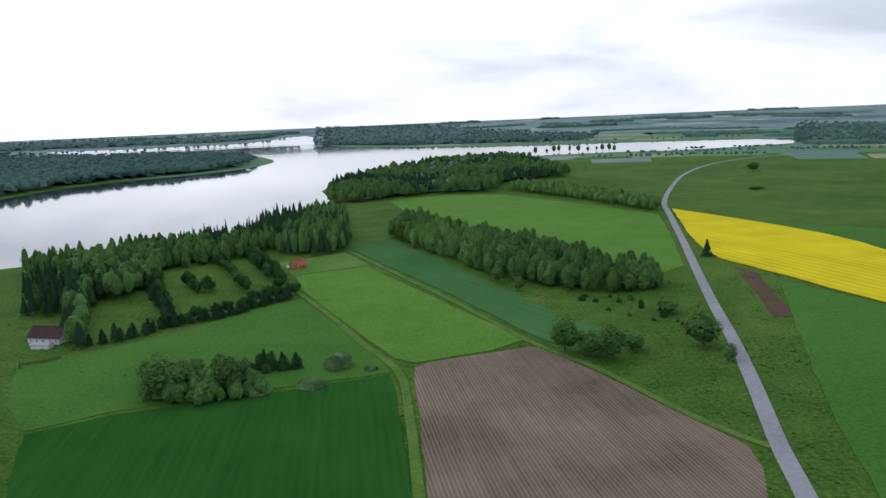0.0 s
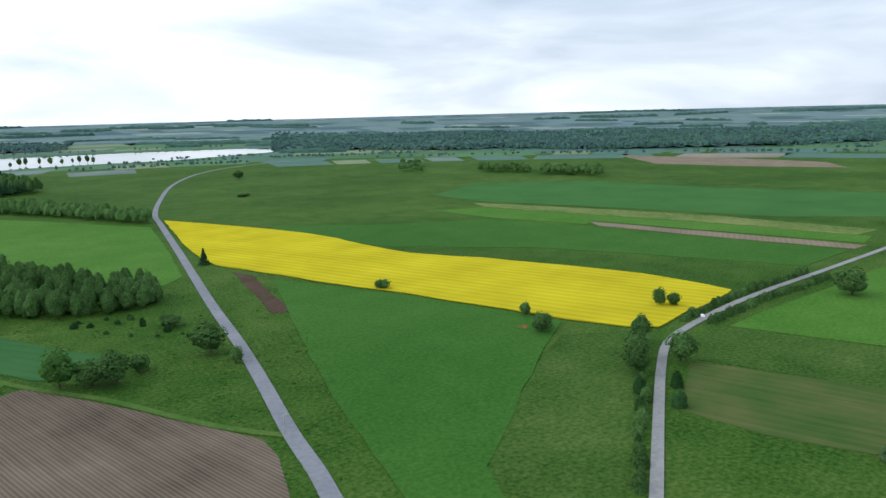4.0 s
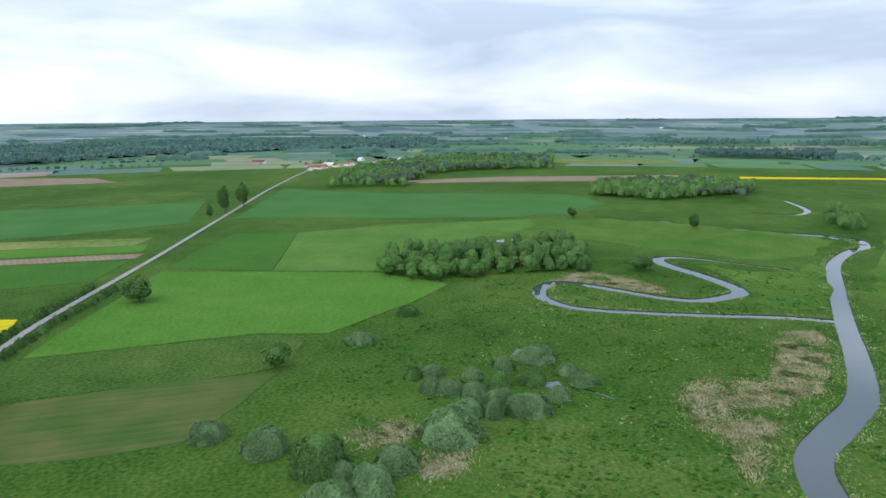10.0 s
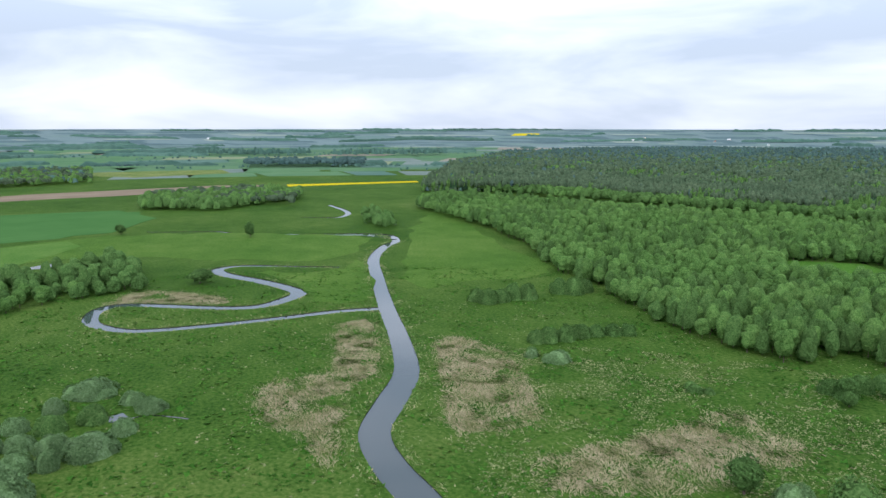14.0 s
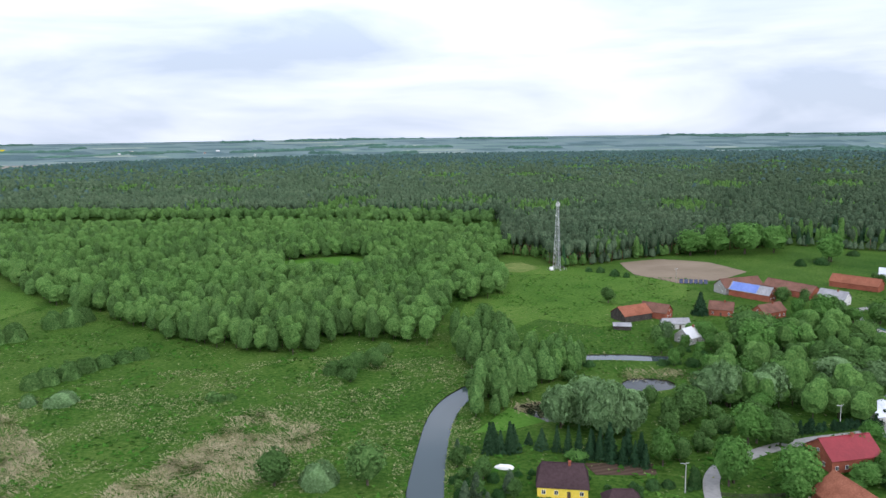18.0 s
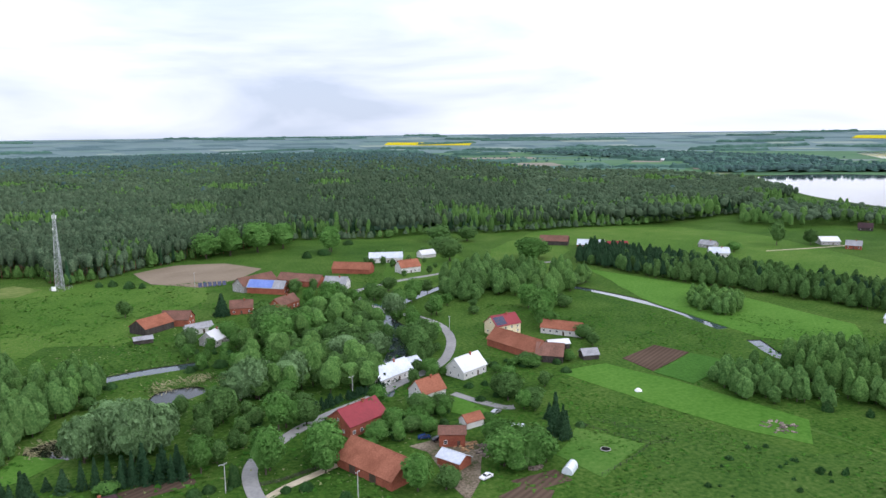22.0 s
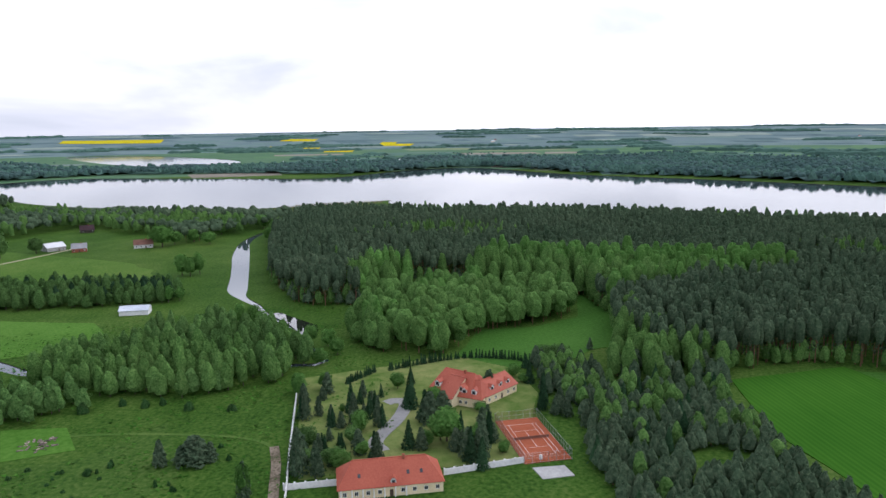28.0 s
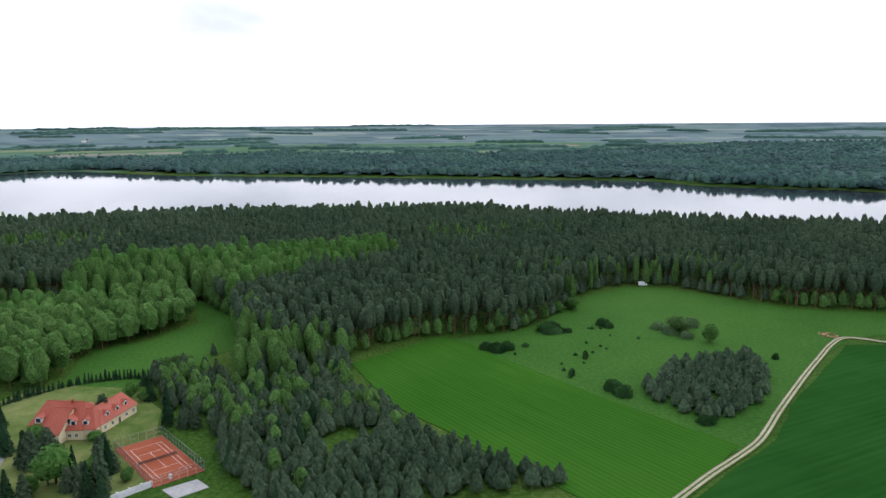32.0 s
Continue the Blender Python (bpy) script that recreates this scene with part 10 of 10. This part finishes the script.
def vehicle(name, x, y, turn, paint, label, van=False):
    root = new(name)
    root.matrix_basis = pose(x, y, 0.12, 0, 0, turn)
    tagged(root, label, "van" if van else "car")
    if van:
        side = [(-2.7, 0.35), (-2.75, 2.35), (-2.6, 2.5), (1.0, 2.5), (1.9, 1.45), (2.6, 1.2), (2.75, 0.9), (2.75, 0.35)]
        glass = [(0.95, 1.45), (0.95, 2.25), (1.08, 2.3), (1.75, 1.5)]
        w, wb, r = 2.0, 1.7, 0.36
    else:
        side = [(-2.1, 0.3), (-2.15, 0.85), (-1.95, 0.98), (-1.5, 1.02), (-0.95, 1.42), (0.35, 1.45), (1.05, 1.0), (1.9, 0.86), (2.15, 0.7), (2.15, 0.3)]
        glass = [(-1.35, 1.03), (-0.88, 1.36), (0.3, 1.39), (0.88, 1.03)]
        w, wb, r = 1.76, 1.3, 0.32
    part("body", profile_body(side, w, 0.18), paint, root)
    for s in (1, -1):
        bm = bmesh.new()
        v = [bm.verts.new((px, s * (w / 2 - 0.18 * (z - 0.85) / 0.65 * (0.4 if van else 1) + 0.012), z)) for px, z in glass]
        v2 = [bm.verts.new((px, s * (w / 2 - 0.18 * (z - 0.85) / 0.65 * (0.4 if van else 1) - 0.03), z)) for px, z in glass]
        bm.faces.new(v)
        bm.faces.new(v2[::-1])
        for i in range(4):
            j = (i + 1) % 4
            bm.faces.new((v[i], v[j], v2[j], v2[i]))
        bmesh.ops.recalc_face_normals(bm, faces=bm.faces)
        part("side_window", bm, M_GLASS, root)
    bm = bmesh.new()
    a, b = ((1.93, 1.48), (1.06, 2.46)) if van else ((1.04, 1.03), (0.4, 1.44))
    v = [bm.verts.new((p[0] + 0.02, q * (w / 2 - 0.2), p[1] + 0.02)) for p in (a, b) for q in (1, -1)]
    v2 = [bm.verts.new(t.co - Vector((0.05, 0, 0.05))) for t in v]
    for f in ((0, 1, 3, 2), (4, 6, 7, 5), (0, 4, 5, 1), (1, 5, 7, 3), (3, 7, 6, 2), (2, 6, 4, 0)):
        bm.faces.new([(v + v2)[i] for i in f])
    part("windscreen", bm, M_GLASS, root)
    for px in (-wb, wb):
        for s in (1, -1):
            bm = bmesh.new()
            bmesh.ops.create_cone(bm, cap_ends=True, segments=14, radius1=r, radius2=r, depth=0.22, matrix=pose(px, s * (w / 2 - 0.08), r, 90, 0, 0))
            t = part("wheel", bm, M_TYRE, root)
            bm = bmesh.new()
            bmesh.ops.create_cone(bm, cap_ends=True, segments=12, radius1=r * 0.6, radius2=r * 0.6, depth=0.05, matrix=pose(px, s * (w / 2 + 0.04), r, 90, 0, 0))
            part("rim", bm, M_STEEL, t)
    for s in (1, -1):
        bm = bmesh.new()
        box(bm, side[-2][0] - 0.02, side[-2][0] + 0.03, s * w * 0.34 - 0.14, s * w * 0.34 + 0.14, 0.62, 0.76)
        part("headlight", bm, M_FRAME, root)


vehicle("car", -87.9, -180.6, 20, M_CARWHITE, "white car parked on a muddy yard")
vehicle("car", -113.1, -224.3, 205, M_CARSILVER, "silver car parked on the paved drive")
vehicle("car", -107.9, -221.6, 205, M_CARDARK, "dark car parked on the paved drive")
vehicle("car", -81.3, -214.3, 170, M_CARBLUE, "dark blue car beside the brick outbuilding")
vehicle("car", -84.8, -211.0, 190, M_CARDARK, "black car among junk in the yard")
vehicle("car", -133.6, -337.2, 100, M_CARBLUE, "blue car at the roadside bend")
vehicle("car", 310.5, 185.2, 38, M_CARWHITE, "white car driving on the pale lane")
vehicle("van", -372.5, 262.1, 75, M_CARWHITE, "white delivery van at the forest edge", True)
vehicle("van", -109.8, 512.0, 30, M_CARWHITE, "white van beside the log cottage", True)

# ---- small things of the village and fields ----
M_CLOTH = material("white_cover", [(0.66, 0.66, 0.64), (0.80, 0.80, 0.78)], (0.6, 3.0), rough=0.6, bump=0.2, bump_scale=0.05)
M_FOIL = material("greenhouse_foil", [(0.50, 0.56, 0.58), (0.66, 0.70, 0.72)], (0.6, 4.0), rough=0.35, bump=0.1, bump_scale=0.03)
M_WOODPILE = material("sawn_wood", [(0.24, 0.14, 0.075), (0.42, 0.28, 0.16)], (0.4, 2.0), rough=0.9, bump=0.2, item=0.3)
M_JUNK = material("junk", [(0.08, 0.07, 0.06), (0.30, 0.24, 0.20)], (0.5, 2.0), rough=0.8, bump=0.2, item=0.5)


def greenhouse(x, y, turn, L, W, H, label):
    root = new("greenhouse")
    root.matrix_basis = pose(x, y, 0, 0, 0, turn)
    tagged(root, label, "greenhouse")
    bm = bmesh.new()
    n, prev = 10, None
    arcs = []
    for px in (-L / 2, L / 2):
        arcs.append([bm.verts.new((px, W / 2 * math.cos(math.pi * i / n), H * math.sin(math.pi * i / n) ** 0.8)) for i in range(n + 1)])
    for i in range(n):
        bm.faces.new((arcs[0][i], arcs[0][i + 1], arcs[1][i + 1], arcs[1][i]))
    bm.faces.new(arcs[0])
    bm.faces.new(arcs[1][::-1])
    bmesh.ops.recalc_face_normals(bm, faces=bm.faces)
    part("foil", bm, M_FOIL, root)
    for k in range(5):
        bm = bmesh.new()
        px = -L / 2 + L * k / 4
        for i in range(n):
            a, b = (Vector((px, (W / 2 + 0.03) * math.cos(math.pi * q / n), (H + 0.03) * math.sin(math.pi * q / n) ** 0.8)) for q in (i, i + 1))
            bar(bm, a, b, 0.04)
        part("hoop", bm, M_STEEL, root)


greenhouse(-113.1, -174.9, 40, 6.0, 3.2, 2.3, "small white arched foil greenhouse on a garden plot")
greenhouse(-113.8, -210.6, 150, 6.0, 2.6, 1.2, "low pale foil tunnel on the lawn")


def pole(x, y, h, label, lamp=False, cross=True):
    root = new("utility_pole")
    root.matrix_basis = pose(x, y, 0, 0, 0, 30)
    tagged(root, label, "pole")
    bm = bmesh.new()
    bmesh.ops.create_cone(bm, cap_ends=True, segments=8, radius1=0.17, radius2=0.11, depth=h + 0.4, matrix=pose(0, 0, h / 2 - 0.2))
    part("shaft", bm, M_CONCRETE, root)
    if cross:
        bm = bmesh.new()
        box(bm, -0.9, 0.9, -0.05, 0.05, h - 0.5, h - 0.38)
        part("crossarm", bm, M_STEEL, root)
        for px in (-0.8, 0, 0.8):
            bm = bmesh.new()
            bmesh.ops.create_cone(bm, cap_ends=True, segments=8, radius1=0.07, radius2=0.05, depth=0.25, matrix=pose(px, 0, h - 0.26))
            part("insulator", bm, M_FRAME, root)
    if lamp:
        bm = bmesh.new()
        bar(bm, (0, 0, h - 0.8), (1.3, 0, h - 0.2), 0.04)
        box(bm, 1.2, 1.8, -0.12, 0.12, h - 0.28, h - 0.14)
        part("lamp", bm, M_STEEL, root)


pole(-16, -202.4, 9.5, "concrete street lamp pole in a garden", True)
pole(-49.8, -184.1, 8.5, "concrete utility pole in the grass")
pole(-28.4, -500.9, 10.5, "tall pole at the edge of the tan field")
pole(95.7, 200.6, 8.5, "dark wooden pole beside the main road")
pole(-140.0, -330.0, 8.5, "concrete pole at the village road")
pole(-70.0, -262.0, 8.5, "concrete pole along the village road", True)

root = new("solar_array")
root.matrix_basis = pose(-39.3, -499.8, 0, 0, 0, 0)
tagged(root, "row of ground-mounted solar panels on frames", "solar panels")
for i in range(6):
    bm = bmesh.new()
    box(bm, -1.2, 1.2, -0.04, 0.04, 0.0, 3.2, pose(-8 + 3.1 * i, 0, 0.5, 35, 0, 0))
    p = part("panel", bm, M_CELL, root)
    bm = bmesh.new()
    bar(bm, (-8 + 3.1 * i, -1.2, -0.2), (-8 + 3.1 * i, -1.2, 2.0), 0.06)
    part("stand", bm, M_STEEL, p)


def heap(name, x, y, r, n, mat, label, seed, long=1.6):
    """A heap of boards, crates and scrap lying over one another."""
    rng = random.Random(seed)
    root = new(name)
    root.matrix_basis = pose(x, y, 0)
    tagged(root, label, "pile")
    for i in range(n):
        d = r * math.sqrt(rng.random())
        w = rng.uniform(0, 6.28)
        a, b, c = rng.uniform(0.3, long), rng.uniform(0.15, 0.5), rng.uniform(0.08, 0.4)
        bm = bmesh.new()
        z = rng.uniform(0, 0.9) * (1 - d / r)
        box(bm, -a, a, -b, b, 0, c, pose(d * math.cos(w), d * math.sin(w), z, rng.uniform(-15, 15), rng.uniform(-15, 15), rng.uniform(0, 180)))
        part("scrap", bm, mat, root)


heap("wood_pile", -251.7, 281.6, 4.5, 26, M_WOODPILE, "loose pile of sawn timber beside the sandy track", 1, 2.2)
heap("junk_pile", -97.4, -197.1, 5.0, 46, M_JUNK, "heap of scrap and boards in the yard", 2)
heap("junk_pile", -104.5, -181.7, 3.0, 24, M_JUNK, "small scrap heap under the trees", 3)
heap("junk_pile", -92.0, -203.0, 4.0, 26, M_WOODPILE, "firewood heap beside the tin shed", 4, 1.0)
heap("brick_pile", 236.3, 233.8, 2.6, 22, M_BRICK, "pile of broken red bricks at the bushes", 5, 0.6)
heap("brush_pile", -196.0, -173.0, 6.0, 40, M_JUNK, "low heap of cut brushwood in the meadow", 6, 1.2)


def mound(name, x, y, r, h, mat, label, category, long=1.0, turn=0.0):
    root = new(name)
    root.matrix_basis = pose(x, y, 0, 0, 0, turn)
    tagged(root, label, category)
    bm = bmesh.new()
    bmesh.ops.create_icosphere(bm, subdivisions=3, radius=1)
    for v in bm.verts:
        k = 1 + 0.12 * noise.noise(v.co * 2.2 + Vector((x, y, 0)))
        v.co = Vector((v.co.x * r * k * long, v.co.y * r * k, max(-0.05, v.co.z * h * k)))
    part("cover", bm, mat, root)
    return root


mound("covered_stack", -173.9, -221.3, 1.5, 1.2, M_CLOTH, "round white foil-wrapped bale on the mown strip", "bale")
# This long white mound stands for a covered trailer.
mound("covered_boat", 36.4, -206.4, 1.2, 1.3, M_CLOTH, "white covered trailer on a garden lawn", "boat", 2.6, -172)
mound("earth_mound", 20.0, 151.0, 7.0, 1.0, M_TUSSOCK, "grassy island in the ploughed soil", "mound")

# trampoline ring and garden seats on the lawn
root = new("trampoline")
root.matrix_basis = pose(-131.1, -182.2, 0)
tagged(root, "round pale garden ring on the lawn", "trampoline")
bm = bmesh.new()
for i in range(16):
    a, b = (Vector((1.6 * math.cos(0.3927 * q), 1.6 * math.sin(0.3927 * q), 0.45)) for q in (i, i + 1))
    bar(bm, a, b, 0.09, 6)
part("ring", bm, M_CONCRETE, root)
bm = bmesh.new()
bmesh.ops.create_cone(bm, cap_ends=True, segments=16, radius1=1.5, radius2=1.5, depth=0.05, matrix=pose(0, 0, 0.42))
part("mat", bm, M_TYRE, root)
for i in range(4):
    bm = bmesh.new()
    w = 1.571 * i
    bar(bm, (1.55 * math.cos(w), 1.55 * math.sin(w), -0.02), (1.55 * math.cos(w), 1.55 * math.sin(w), 0.42), 0.05)
    part("leg", bm, M_STEEL, root)

# ---- the far village along the lane ----
far_rng = random.Random(4)
FAR_WALL = [M_PLASTER, M_PLASTER, M_CREAM, M_GREYWALL]
FAR_ROOF = [M_TILE, M_SILVER, M_OLDTILE, M_WHITEROOF, M_GREYROOF]
for i, (fx, fy) in enumerate(FAR_HOUSES + FAR_FARMS):
    wm, rm = far_rng.choice(FAR_WALL), far_rng.choice(FAR_ROOF)
    if i == 3:
        wm, rm = M_PLASTER, M_REDSHEET
    kind = {"orange_tiles": "orange", "galvanised_roof": "silver", "old_brown_tiles": "brown", "white_sheet_roof": "white", "grey_fibre_roof": "grey", "red_sheet_roof": "red"}[rm.name]
    fh = house("village_house", (fx, fy, far_rng.uniform(0, 180), far_rng.uniform(12, 22), far_rng.uniform(8, 11)), 4.0, 8.0, wm, rm, "distant village house with a " + kind + " roof", windows=False, gable_windows=False, door=False)
    fh.location.z = float(relief(fx, fy))
road("drive_1", ROAD_VILLA, 5.0, M_LANE, 0.22, "paved curving drive in the villa garden", "drive")
road("path_1", PATH_WALL, 3.0, M_YARD, 0.13, "bare earth path along a garden wall", "path")
road("track_3", TRACK_MEADOW, 1.5, M_TRACK, 0.1, "worn earth track across the meadow", "track")
road("track_4", TRACK_FARM, 2.6, M_SAND, 0.1, "sandy track to the farm", "track")
